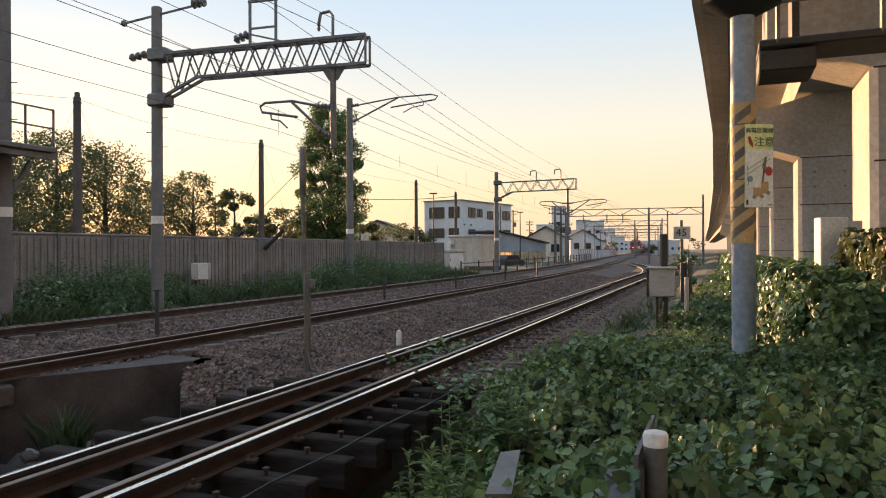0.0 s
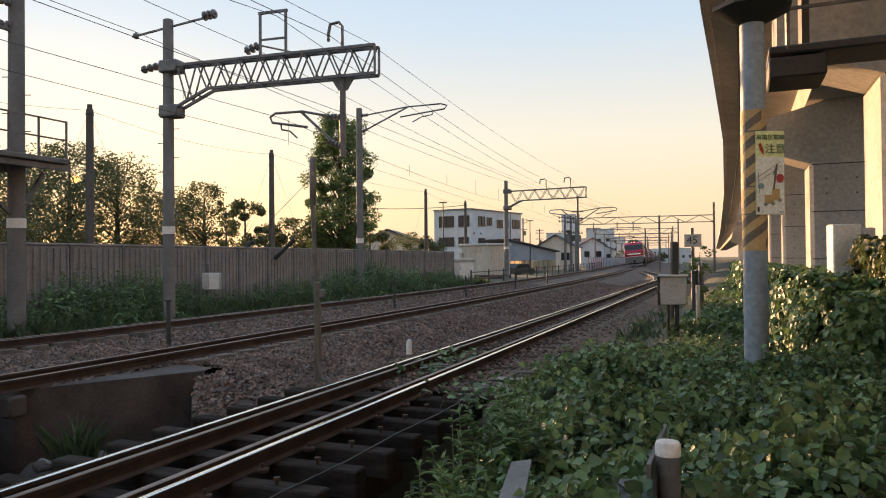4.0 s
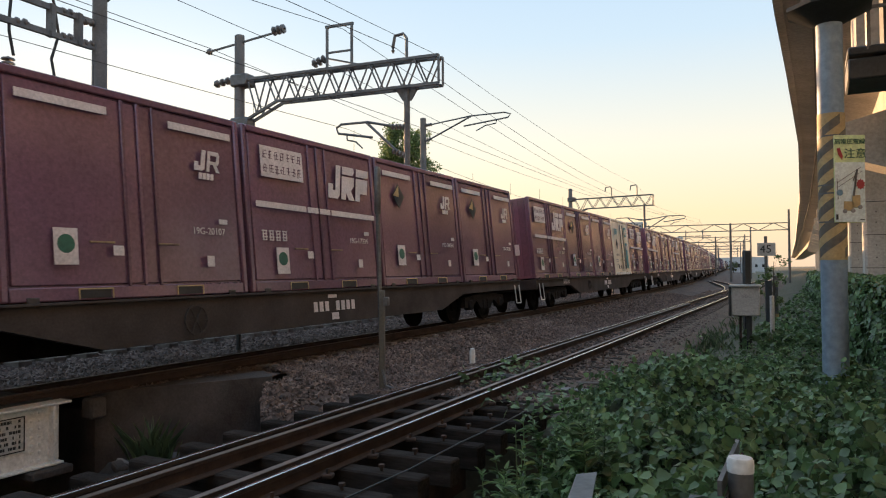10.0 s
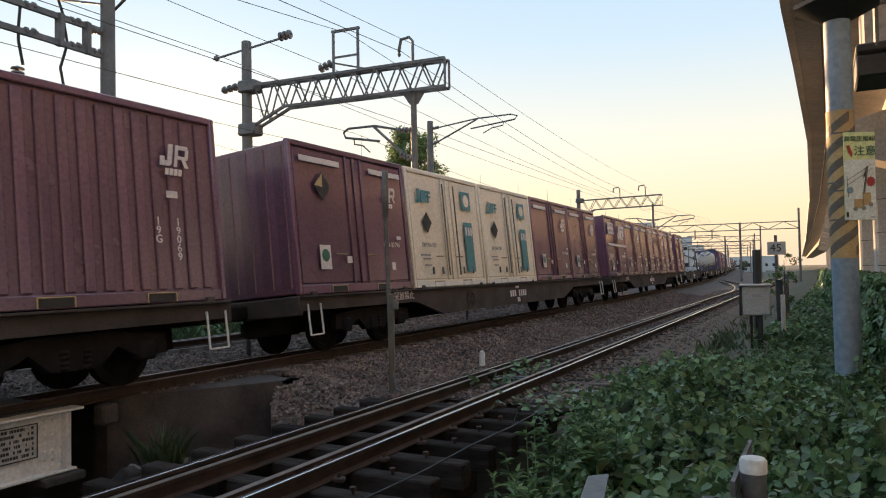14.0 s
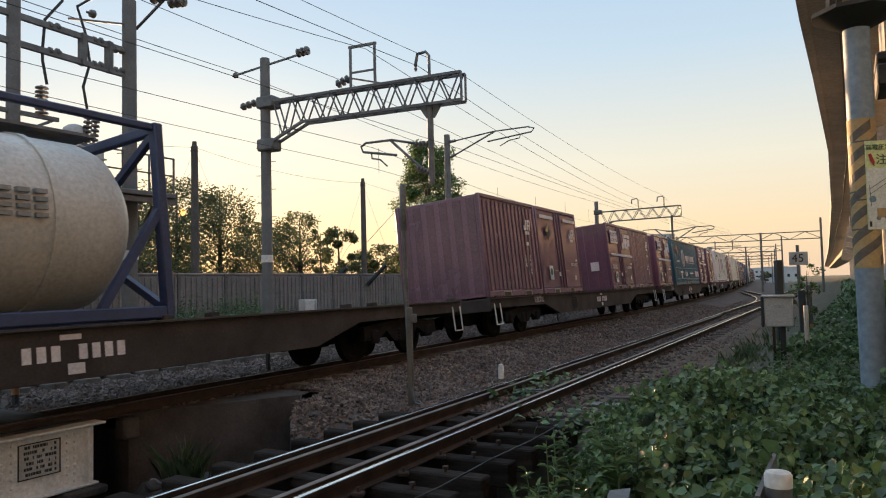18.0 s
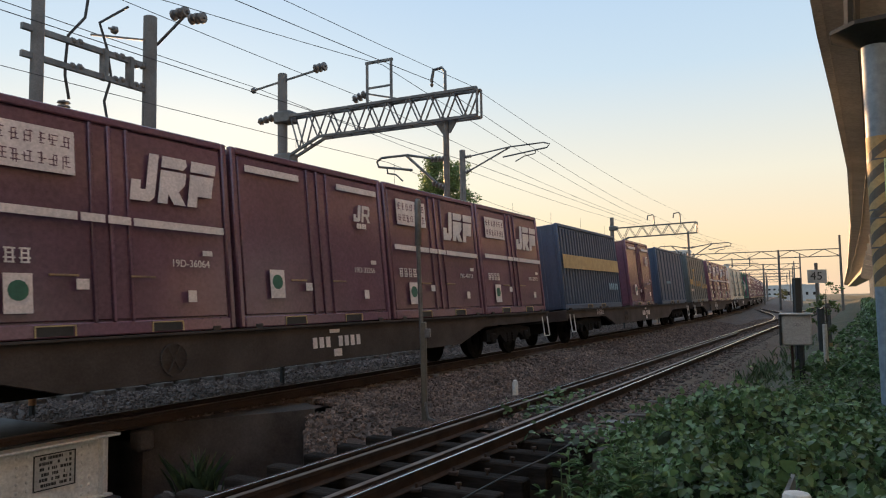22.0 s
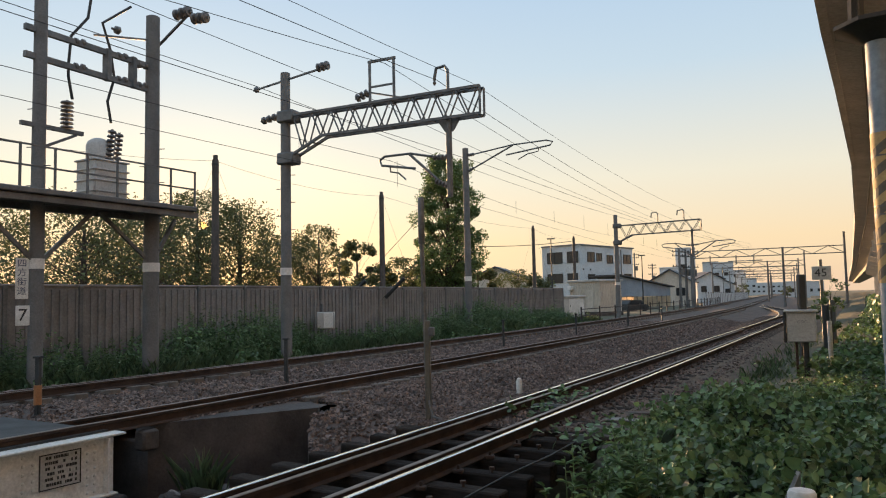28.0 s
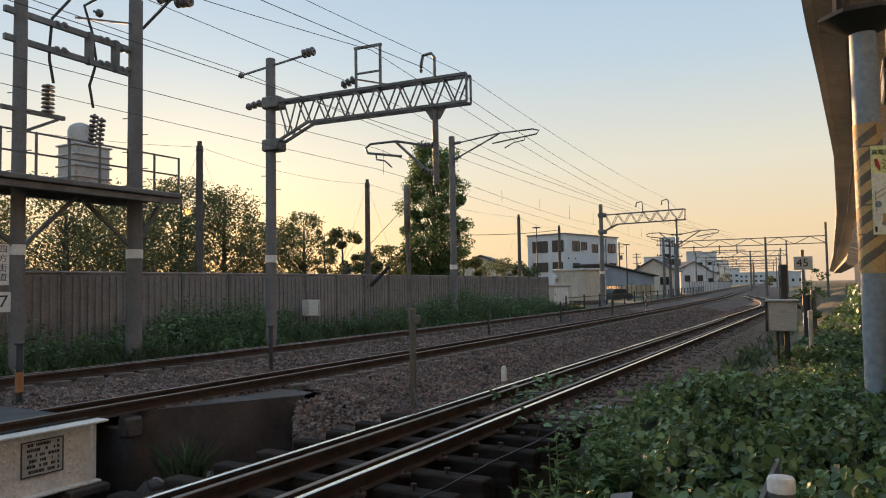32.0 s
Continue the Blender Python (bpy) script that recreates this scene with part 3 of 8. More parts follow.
def siding_frames(curve, y0, y1, step):
    out, y = [], y0
    while True:
        def f(v):
            if curve and v > 44:
                a, bb = 44.0, 108.0
                k = min((v - a) / (bb - a), 1.0)
                p0, p1 = siding_x(a), near_rail(bb) - 0.55
                m0, m1 = 0.3825 * (bb - a), 0.278 * (bb - a)
                return (2 * k**3 - 3 * k**2 + 1) * p0 + (k**3 - 2 * k**2 + k) * m0 + (-2 * k**3 + 3 * k**2) * p1 + (k**3 - k**2) * m1
            return siding_x(v)
        dx = (f(y + 0.2) - f(y - 0.2)) / 0.4
        l = math.hypot(dx, 1)
        out.append(((f(y), y, 0.0), (1 / l, -dx / l, 0), (0, 0, 1)))
        if y >= y1:
            return out
        y = min(y + step, y1)


t1 = thing("railway_track", "near siding with polished bright rails and dark timber sleepers", "railway track", group="tracks", kind="structure")
for curve, y0, y1 in ((False, -12, 128), (True, 45, 108)):
    frs = siding_frames(curve, y0, y1, 2.0)
    add_rail(t1, shifted(frs, -GAUGE / 2), M_RAIL_TOP, label="rail with polished silver head")
    add_rail(t1, shifted(frs, GAUGE / 2), M_RAIL_TOP, label="rail with polished silver head")
frs = siding_frames(False, -6, 33, 3.0)
for sgn in (-1, 1):
    add_rail(t1, shifted(frs, sgn * (GAUGE / 2 - 0.17), -0.012), M_DULL_RAIL, "guard_rail", "dull guard rail beside the running rail")
sleepers(t1, siding_frames(False, -3.0, 9.4, 0.56), -0.152, (2.75, 0.19, 0.24), M_TIMBER, 75, True, "bridge_sleeper")
sleepers(t1, siding_frames(False, 9.9, 70, 0.66), -0.152, (2.15, 0.22, 0.16), M_TIMBER, 75, True)
bolt_m = Mesh().cyl((0, 0, -0.02), (0, 0, 0.05), 0.014, n=8).cyl((0, 0, 0.03), (0, 0, 0.055), 0.03, n=6).data("tie_bolt", M_RUST)
gir_m = siding_frames(False, -6, 8.6, 2.0)
for sgn in (-1, 1):
    part("bearer_beam", Mesh().sweep([(-0.16, -0.40), (0.16, -0.40), (0.16, -0.95), (-0.16, -0.95)], shifted(gir_m, sgn * 0.55)), M_RUST, t1, "dark steel bearer under the sleepers")
for o, a, up in siding_frames(False, -3.0, 9.4, 0.56):
    ob = new("tie_bolt", bolt_m)
    ob.parent, ob.location = t1, (o[0] + a[0] * 0.95, o[1] + a[1] * 0.95, -0.15)
sh = Mesh().sweep([(0.60, -0.155), (1.1, -0.165), (1.7, -0.24), (2.6, -0.35), (3.4, -0.45)], siding_frames(False, 9.9, 100, 3.0), closed=False)
thing("track_shoulder", "brown soil and cinders beside the siding", "soil", kind="structure", mesh=sh, material=M_SOIL)
clip = Mesh()
for o, a, up in siding_frames(False, 2.2, 30, 0.66):
    for d in (-0.66, -0.41, 0.41, 0.66):
        clip.box((o[0] + a[0] * d, o[1] + a[1] * d, -0.13), (0.10, 0.09, 0.04), 0.01)
        clip.cyl((o[0] + a[0] * d, o[1] + a[1] * d, -0.12), (o[0] + a[0] * d, o[1] + a[1] * d, -0.07), 0.016, n=6)
tagged(part("rail_clips", clip, M_RUST, t1, "small rusty bolts and clips"), kind="stuff")

cb = Mesh().tube([Vector((*xy(u, -3.13 + 0.02 * math.sin(u)), -0.143 + 0.015 * math.sin(u * 3))) for u in (0.5, 1.5, 2.5, 3.5, 4.5, 5.5, 6.5, 7.5, 8.4, 9.2)], 0.008, 6)
thing("ground_cable", "thin dark cable laid over the bridge sleepers", "cable", mesh=cb, material=M_WIRE)

# ---- canal walls, abutment and the white bridge girder ----
ab = thing("abutment", "stained dark concrete bridge abutment beside the track", "abutment", kind="structure")
a = Mesh()
top = [(6.18, -8.40), (6.18, -8.16), (6.32, -8.02), (8.16, -6.98), (8.24, -7.02), (8.6, -7.5)]
p = [Vector((*xy(u, w), 0.0)) for u, w in top]
a.plate([v + Vector((0, 0, -2.0)) for v in p], (0, 0, 1), 2.05)
part("wing_wall", a, M_OLDCON, ab)
part("bearing_block", Mesh().box((*xy(6.06, -8.02), -0.12), (0.24, 0.2, 0.26), 0.03, Matrix.Rotation(math.atan2(HY, HX), 3, "Z")), M_OLDCON, ab)
a = Mesh()
x, y = xy(CANAL1 + 0.25, -11.6)
a.box((x, y, -1.15), (0.5, 6.4, 1.7), 0.03, Matrix.Rotation(math.atan2(HY, HX), 3, "Z"))
part("breast_wall", a, M_OLDCON, ab)
part("footing", Mesh().box((*xy(6.15, -7.05), -1.32), (1.1, 1.0, 1.2), 0.12, Matrix.Rotation(math.atan2(HY, HX) - 0.45, 3, "Z")), M_OLDCON, ab, "rough concrete footing under the wall")
rr = random.Random(8)
for k in range(9):
    rb = Mesh().box((0, 0, 0), (rr.uniform(0.10, 0.26), rr.uniform(0.08, 0.2), rr.uniform(0.06, 0.15)), 0.02, Euler((rr.uniform(-0.5, 0.5), rr.uniform(-0.5, 0.5), rr.uniform(0, 3))).to_matrix())
    ob = tagged(new("rubble", rb.data("rubble", M_OLDCON if k % 3 else M_WALL)), "broken lump of concrete at the foot of the wall", "rubble", "rubble lumps")
    ob.location = (*xy(6.15 + rr.uniform(-0.42, 0.25), -7.05 + rr.uniform(-0.3, 0.3)), -0.70)
ab = thing("abutment", "dark concrete canal wall on the far bank", "abutment", kind="structure")
a = Mesh()
x, y = xy(CANAL2 + 0.3, -3.1)
a.box((x, y, -1.4), (0.4, 2.6, 1.9), 0.03, Matrix.Rotation(math.atan2(HY, HX), 3, "Z"))
part("breast_wall", a, M_OLDCON, ab)
a = Mesh()
x, y = xy(CANAL0 - 0.25, -8.6)
a.box((x, y, -1.15), (0.5, 12.5, 1.7), 0.03, Matrix.Rotation(math.atan2(HY, HX), 3, "Z"))
part("breast_wall", a, M_OLDCON, ab)

gd = thing("bridge_girder", "white riveted steel bridge girder with a black framed plate", "bridge girder", m=pose(*xy(5.46, -7.85), 0.09, 0, 0, math.degrees(math.atan2(-HY, -HX))))
L = 9.2
part("web_plate", Mesh().box((L / 2, 0, -0.36), (L, 0.03, 0.66), 0.005), M_WHITE, gd)
part("top_flange", Mesh().box((L / 2 - 0.05, 0, -0.02), (L + 0.1, 0.22, 0.03), 0.008), M_WHITE, gd)
part("bottom_flange", Mesh().box((L / 2, 0, -0.70), (L, 0.24, 0.03), 0.008), M_WHITE, gd)
for k in range(4):
    st = part("stiffener", Mesh().box((0.12 + 1.9 * k, 0.06, -0.36), (0.025, 0.1, 0.63), 0.004), M_WHITE, gd)
riv = Mesh()
for k in range(7):
    for x in (0.24, 0.33, 0.96, 1.07, 2.2, 2.32, 3.6, 3.72):
        riv.lathe((x, 0.014, -0.10 - 0.09 * k), [(0, 0.02), (0.01, 0.018), (0.018, 0.006)], 8, (0, 1, 0))
tagged(part("rivets", riv, M_WHITE, gd), kind="stuff")
pl = part("builder_plate", Mesh().box((0.66, 0.02, -0.30), (0.48, 0.012, 0.38), 0.003), M_GREYBOX, gd, "pale plate with a black frame and rows of black writing")
fr = Mesh()
for c, d in (((0.66, 0.029, -0.112), (0.48, 0.006, 0.012)), ((0.66, 0.029, -0.488), (0.48, 0.006, 0.012)), ((0.425, 0.029, -0.30), (0.012, 0.006, 0.38)), ((0.895, 0.029, -0.30), (0.012, 0.006, 0.38))):
    fr.box(c, d)
part("plate_frame", fr, M_BLACK, pl, "black border")
wr = Mesh()
rr = random.Random(5)
for k in range(6):
    x = 0.47
    while x < 0.83:
        wd = rr.uniform(0.010, 0.032)
        if rr.random() < 0.82:
            wr.box((x + wd / 2, 0.029, -0.15 - 0.058 * k), (wd, 0.005, 0.032))
        x += wd + 0.008
tagged(part("plate_writing", wr, M_BLACK, pl, "rows of black writing"), kind="stuff")
deck = Mesh()
deck.box((L / 2, -1.25, -0.06), (L, 2.3, 0.16))
part("bridge_deck", deck, M_DARKSTEEL, gd, "dark steel deck under the track")
part("bearing_shoe", Mesh().box((0.2, 0.02, -0.77), (0.5, 0.4, 0.1), 0.02), M_OLDCON, gd, "crumbling grey mortar bed")

# ---- sound wall beyond the tracks ----
sw = thing("sound_wall", "weathered grey concrete panel sound wall behind the grass", "wall", kind="structure")
WALL_OFF, WALL_TOP = -10.0, 2.16
pane_m = Mesh().box((0, 0, 0.0), (1.94, 0.10, 2.75), 0.01).data("wall_panel", M_WALL)
rib_m = Mesh()
for k in range(9):
    rib_m.box((-0.88 + 0.22 * k, 0.07, 0.35), (0.07, 0.05, 1.9), 0.01)
for z in (-0.62, 0.05, 0.62):
    rib_m.box((0, 0.06, z), (1.94, 0.035, 0.05))
rib_m = rib_m.data("panel_rib", M_WALL)
cap_m = Mesh().box((0, 0.0, 1.40), (1.96, 0.17, 0.07), 0.015).data("wall_coping", M_WALL)
post_m = Mesh().box((0, 0.03, 0.02), (0.12, 0.20, 2.84), 0.015).data("wall_post", M_STEEL)
s = -14.0
while s < 53.2:
    x, y, tx, ty = line_at(s, WALL_OFF)
    rot = math.degrees(math.atan2(-ty, -tx))
    for name, me in (("wall_panel", pane_m), ("panel_rib", rib_m), ("wall_coping", cap_m)):
        ob = new(name, me)
        ob.parent, ob.matrix_basis = sw, pose(x, y, WALL_TOP - 1.43, 0, 0, rot)
    x, y, tx, ty = line_at(s + 0.99, WALL_OFF)
    ob = new("wall_post", post_m)
    ob.parent, ob.matrix_basis = sw, pose(x, y, WALL_TOP - 1.45, 0, 0, rot)
    s += 1.98

# ---- elevated railway ----
via = thing("viaduct", "tall concrete viaduct with a wide overhanging deck on wall piers", "viaduct", kind="structure")


def deck_x(y):
    """x of the deck's edge over the tracks."""
    yy = [-120, -30, 19.8, 25.7, 41.4, 78.7, 213, 600]
    xx = [-60.0, -12.6, 6.9, 9.3, 15.6, 29.7, 79.0, 219.0]
    return float(np.interp(y, yy, xx))


vf = []
for y in [-120, -60, -30, -10, 5, 15, 20, 26, 34, 42, 52, 65, 79, 100, 130, 170, 213, 300, 420, 600]:
    d = 6.0
    tx = deck_x(y + d) - deck_x(y - d)
    l = math.hypot(tx, 2 * d)
    vf.append(((deck_x(y), y, 0.0), (2 * d / l, -tx / l, 0), (0, 0, 1)))
DECK_Z = 8.5
part("deck_slab", Mesh().sweep([(0, DECK_Z), (3.0, DECK_Z - 0.55), (3.05, DECK_Z - 1.6), (8.2, DECK_Z - 1.6), (8.25, DECK_Z - 0.55), (11.2, DECK_Z), (11.2, DECK_Z + 0.25), (0, DECK_Z + 0.25)], vf), M_CONCRETE, via, "deck soffit of stained concrete", smooth=False)
part("parapet", Mesh().sweep([(0, DECK_Z - 0.08), (0.22, DECK_Z - 0.08), (0.22, DECK_Z + 1.5), (0, DECK_Z + 1.5)], vf), M_CONCRETE, via, smooth=False)
part("parapet", Mesh().sweep([(11.0, DECK_Z - 0.08), (11.22, DECK_Z - 0.08), (11.22, DECK_Z + 1.5), (11.0, DECK_Z + 1.5)], vf), M_CONCRETE, via, smooth=False)
part("deck_drain", Mesh().sweep([(0.9, DECK_Z - 0.26), (1.0, DECK_Z - 0.28), (1.0, DECK_Z - 0.20), (0.9, DECK_Z - 0.19)], vf), M_DARKSTEEL, via, smooth=False)
VD = Vector((math.sin(radians(21.5)), math.cos(radians(21.5)), 0))
VR = Vector((VD.y, -VD.x, 0))
along = [-12.0, 1.2, 14.1, 27.2, 40.2, 53.2, 66.2, 79.2, 92.2, 105.2, 118.2, 131.2, 144.2, 157, 170, 183, 196]
for k, s in enumerate(along):
    base = VD * s + VR * (2.32 if s < 30 else 2.32 - (s - 30) * 0.012)
    m = Matrix.Rotation(-radians(21.5), 3, "Z")
    body = Mesh()
    body.box(base + VR * 2.6 + VD * 1.0 + Vector((0, 0, 2.1)), (5.2, 2.0, 5.4), 0.12, m)
    pier = part("pier", body, M_CONCRETE, via, "wall pier of board marked concrete", smooth=False)
    if 0 < s < 60:
        jn = Mesh()
        for zz in (1.5, 3.1, 4.7):
            jn.box(base + VR * 2.6 + Vector((0, 0, zz)), (5.1, 0.012, 0.03), 0, m)
        tagged(part("formwork_joint", jn, M_OLDCON, pier, "fine dark formwork joints", smooth=False), kind="stuff")
        hl = Mesh()
        for zz in (0.9, 2.0, 2.6, 3.7, 4.2):
            for xx in (0.5, 1.4, 2.3, 3.2, 4.1):
                hl.lathe(base + VR * xx + Vector((0, 0, zz)), [(-0.01, 0.03), (0.008, 0.03)], 8, tuple(-VD))
        tagged(part("tie_hole", hl, M_OLDCON, pier, "dark plugged tie holes", smooth=False), kind="stuff")
    cap = Mesh()
    prof = [(-1.6, 5.3), (0, 4.75), (5.2, 4.75), (6.8, 5.3), (6.8, 6.3), (6.2, 6.92), (0.7, 6.92), (-1.6, 6.3)]
    cap.sweep(prof, [(tuple(base + VD * d), tuple(VR), (0, 0, 1)) for d in (0.1, 1.9)])
    part("pier_cap", cap, M_CONCRETE, pier, "flared pier head", smooth=False)

# ---- the train: x forward along its run, y towards the camera's side, z from the rail ----
def marks(rects, y, thick=0.006):
    """Flat painted bars: (x centre, z centre, width, height) on the side at y."""
    m = Mesh()
    for cx, cz, w, h in rects:
        m.box((cx, y, cz), (w, thick, h))
    return m


def slanted(m, x0, z0, w, h, lean, y, t=0.006):
    """A slanted block; x runs forward, so it is drawn from x0 backward."""
    m.plate([(x0, y, z0), (x0 - w, y, z0), (x0 - w - lean, y, z0 + h), (x0 - lean, y, z0 + h)], (0, 1, 0), t)


def lettering(body, size, material, parent, m, name="lettering", align="CENTER"):
    cu = bpy.data.curves.new(name, "FONT")
    cu.body, cu.size, cu.align_x, cu.align_y, cu.extrude, cu.resolution_u = body, size, align, "CENTER", 0.002, 4
    tmp = new(name, cu)
    me = bpy.data.meshes.new_from_object(tmp.evaluated_get(bpy.context.evaluated_depsgraph_get()))
    bpy.data.objects.remove(tmp)
    me.materials.clear()
    me.materials.append(material)
    ob = new(name, me)
    ob.parent, ob.matrix_basis = parent, m
    return ob


def side_text(body, size, material, c, x, z, y, name="lettering"):
    """Writing on the camera's side of a vehicle, read from its front end backward."""
    return lettering(body, size, material, c, pose(x, y, z, 90, 0, 180), name)


def device(c, name, shapes, x, z, y, k, label):
    """Leaning plain blocks in a unit field, drawn backward from x; each shape is a list of (across, up)."""
    m = Mesh()
    for pts in shapes:
        m.plate([(x - (a + 0.17 * b) * k, y, z + b * k) for a, b in pts], (0, 1, 0), 0.006)
    return tagged(part(name, m, M_LOGO, c, label, smooth=False), kind="stuff")


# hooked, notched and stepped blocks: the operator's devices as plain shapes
HOOK = [[(0.02, 0.0), (0.42, 0.0), (0.52, 0.10), (0.52, 1.0), (0.32, 1.0), (0.32, 0.24), (0.20, 0.24), (0.20, 0.42), (0.0, 0.42)]]
STEP = [[(0.0, 0.76), (0.52, 0.76), (0.60, 0.86), (0.56, 1.0), (0.0, 1.0)], [(0.0, 0.0), (0.22, 0.0), (0.22, 0.22), (0.38, 0.0), (0.66, 0.0), (0.46, 0.28), (0.60, 0.44), (0.60, 0.70), (0.0, 0.70)]]
FLAG = [[(0.0, 0.76), (0.66, 0.76), (0.66, 1.0), (0.0, 1.0)], [(0.0, 0.0), (0.24, 0.0), (0.24, 0.24), (0.62, 0.24), (0.62, 0.48), (0.64, 0.70), (0.0, 0.70)]]


def placed(shapes, dx, wide=1.0):
    return [[(dx + a * wide, b) for a, b in pts] for pts in shapes]


def emblem_small(c, x, z, y):
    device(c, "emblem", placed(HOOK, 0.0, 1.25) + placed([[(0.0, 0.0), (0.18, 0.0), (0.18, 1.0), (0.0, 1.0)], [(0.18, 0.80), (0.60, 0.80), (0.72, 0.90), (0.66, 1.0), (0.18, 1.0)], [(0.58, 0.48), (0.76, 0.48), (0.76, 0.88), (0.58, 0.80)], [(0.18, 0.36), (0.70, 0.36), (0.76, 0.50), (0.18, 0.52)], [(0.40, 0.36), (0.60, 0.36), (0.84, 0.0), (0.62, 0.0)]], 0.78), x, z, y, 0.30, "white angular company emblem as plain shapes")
    device(c, "emblem_bar", [[(0.0 + 0.24 * i, 0.0), (0.19 + 0.24 * i, 0.0), (0.19 + 0.24 * i, 0.3), (0.0 + 0.24 * i, 0.3)] for i in range(4)], x - 0.08, z - 0.12, y, 0.30, "small white writing as bars")


def emblem_large(c, x, z, y):
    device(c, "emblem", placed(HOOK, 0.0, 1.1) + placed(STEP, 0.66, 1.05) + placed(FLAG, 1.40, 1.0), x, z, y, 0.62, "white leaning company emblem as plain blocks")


CL, CW, CH = 3.70, 2.45, 2.6


def container_base(label, group, paint, L, H, ribs=0, doors=True):
    c = thing("freight_container", label, "container", group=group)
    part("shell", Mesh().box((0, 0, H / 2), (L - 0.06, CW - 0.10, H - 0.04), 0.02), paint, c)
    for sx in (-1, 1):
        for sy in (-1, 1):
            part("corner_post", Mesh().box((sx * (L / 2 - 0.05), sy * (CW / 2 - 0.05), H / 2), (0.10, 0.10, H), 0.02), paint, c)
    for sy in (-1, 1):
        part("top_rail", Mesh().box((0, sy * (CW / 2 - 0.035), H - 0.05), (L - 0.2, 0.07, 0.10), 0.015), paint, c)
        part("bottom_rail", Mesh().box((0, sy * (CW / 2 - 0.04), 0.08), (L - 0.2, 0.08, 0.16), 0.015), paint, c)
    y = CW / 2 - 0.045
    if ribs:
        rm = Mesh().box((0, 0, H / 2 + 0.02), ((L - 0.36) / ribs * 0.52, 0.045, H - 0.30), 0.018).data("side_rib", paint)
        r = Mesh()
        for i in range(ribs):
            x = (i + 0.5) / ribs * (L - 0.36) - (L - 0.36) / 2
            ob = new("side_rib", rm)
            ob.parent, ob.location = c, (x, y + 0.012, 0)
            r.box((x, -y - 0.012, H / 2 + 0.02), ((L - 0.36) / ribs * 0.52, 0.045, H - 0.30), 0.018)
        tagged(part("far_side_ribs", r, paint, c), kind="stuff")
    if doors:
        k = max(2, round(L / 3.7) * 2)
        for i in range(k):
            w = (L - 0.24) / k
            x = (i + 0.5) * w - (L - 0.24) / 2
            part("side_door", Mesh().box((x, y + 0.006, H / 2 + 0.03), (w - 0.025, 0.04, H - 0.30), 0.012), paint, c)
        for i in range(k // 2):
            x = (2 * i + 1) * w - (L - 0.24) / 2
            for d in (-0.24, 0.0, 0.24):
                part("lock_bar", Mesh().box((x + d, y + 0.045, H / 2 + 0.02), (0.05, 0.03, H - 0.26), 0.01), paint, c)
            for d in (0.62, -0.38):
                part("door_handle", Mesh().box((x + d, y + 0.07, 0.68), (0.34, 0.02, 0.025), 0.004), M_HANDLE, c, "worn yellow handle")
    for sx in (-1, 1):
        prof, ww = [(-CW / 2 + 0.1, 0.0)], 0.12
        for yy in (-0.96, -0.58, -0.19, 0.19, 0.58, 0.96):
            prof += [(yy - ww, 0.0), (yy - ww + 0.02, 0.022), (yy + ww - 0.02, 0.022), (yy + ww, 0.0)]
        prof += [(CW / 2 - 0.1, 0.0), (CW / 2 - 0.1, -0.03), (-CW / 2 + 0.1, -0.03)]
        e = Mesh().sweep(prof, [((sx * (L / 2 - 0.035), 0, zz), (0, 1, 0), (sx, 0, 0)) for zz in (0.12, H - 0.1)])
        part("end_wall", e, paint, c, smooth=False)
    for x in (-0.72, 0.72):
        part("fork_pocket", Mesh().box((x, CW / 2 - 0.02, 0.07), (0.42, 0.05, 0.11), 0.01), M_BLACK, c)
        fr = Mesh()
        for dx, dz, w, h in ((0, 0.06, 0.46, 0.014), (-0.225, 0, 0.014, 0.12), (0.225, 0, 0.014, 0.12)):
            fr.box((x + dx, CW / 2 + 0.008, 0.07 + dz), (w, 0.01, h))
        part("pocket_edge", fr, M_YELLOW, c, "worn yellow edging")
    return c, CW / 2 + 0.03


def sticker(c, x, z, y):
    s = part("sticker", Mesh().box((x, y, z), (0.30, 0.006, 0.42)), M_LOGO, c, "white sticker with a green disc")
    part("sticker_disc", Mesh().cyl((x, y, z + 0.03), (x, y + 0.006, z + 0.03), 0.11, n=14), M_GREEN, s, "green disc")


def stencil(c, x, z, y, body="19D-32796"):
    """Stencilled number with its small tags."""
    side_text(body, 0.135, M_LOGO, c, x, z, y, "container_number")
    part("tag_plate", Mesh().box((x - 0.28, y, z + 0.15), (0.16, 0.006, 0.07)), M_LOGO, c)
    part("tag_plate", Mesh().box((x + 0.02, y + 0.02, z - 0.42), (0.13, 0.006, 0.15)), M_LOGO, c)


def hazard(c, x, z, y):
    d = part("diamond_mark", Mesh().plate([(x + 0.24, y, z), (x, y, z - 0.26), (x - 0.24, y, z), (x, y, z + 0.26)], (0, 1, 0), 0.005), M_BLACK, c, "black diamond with a yellow quarter")
    part("diamond_corner", Mesh().plate([(x + 0.22, y + 0.006, z), (x, y + 0.006, z - 0.02), (x - 0.02, y + 0.006, z + 0.22)], (0, 1, 0), 0.004), M_YELLOW, d, "yellow quarter")


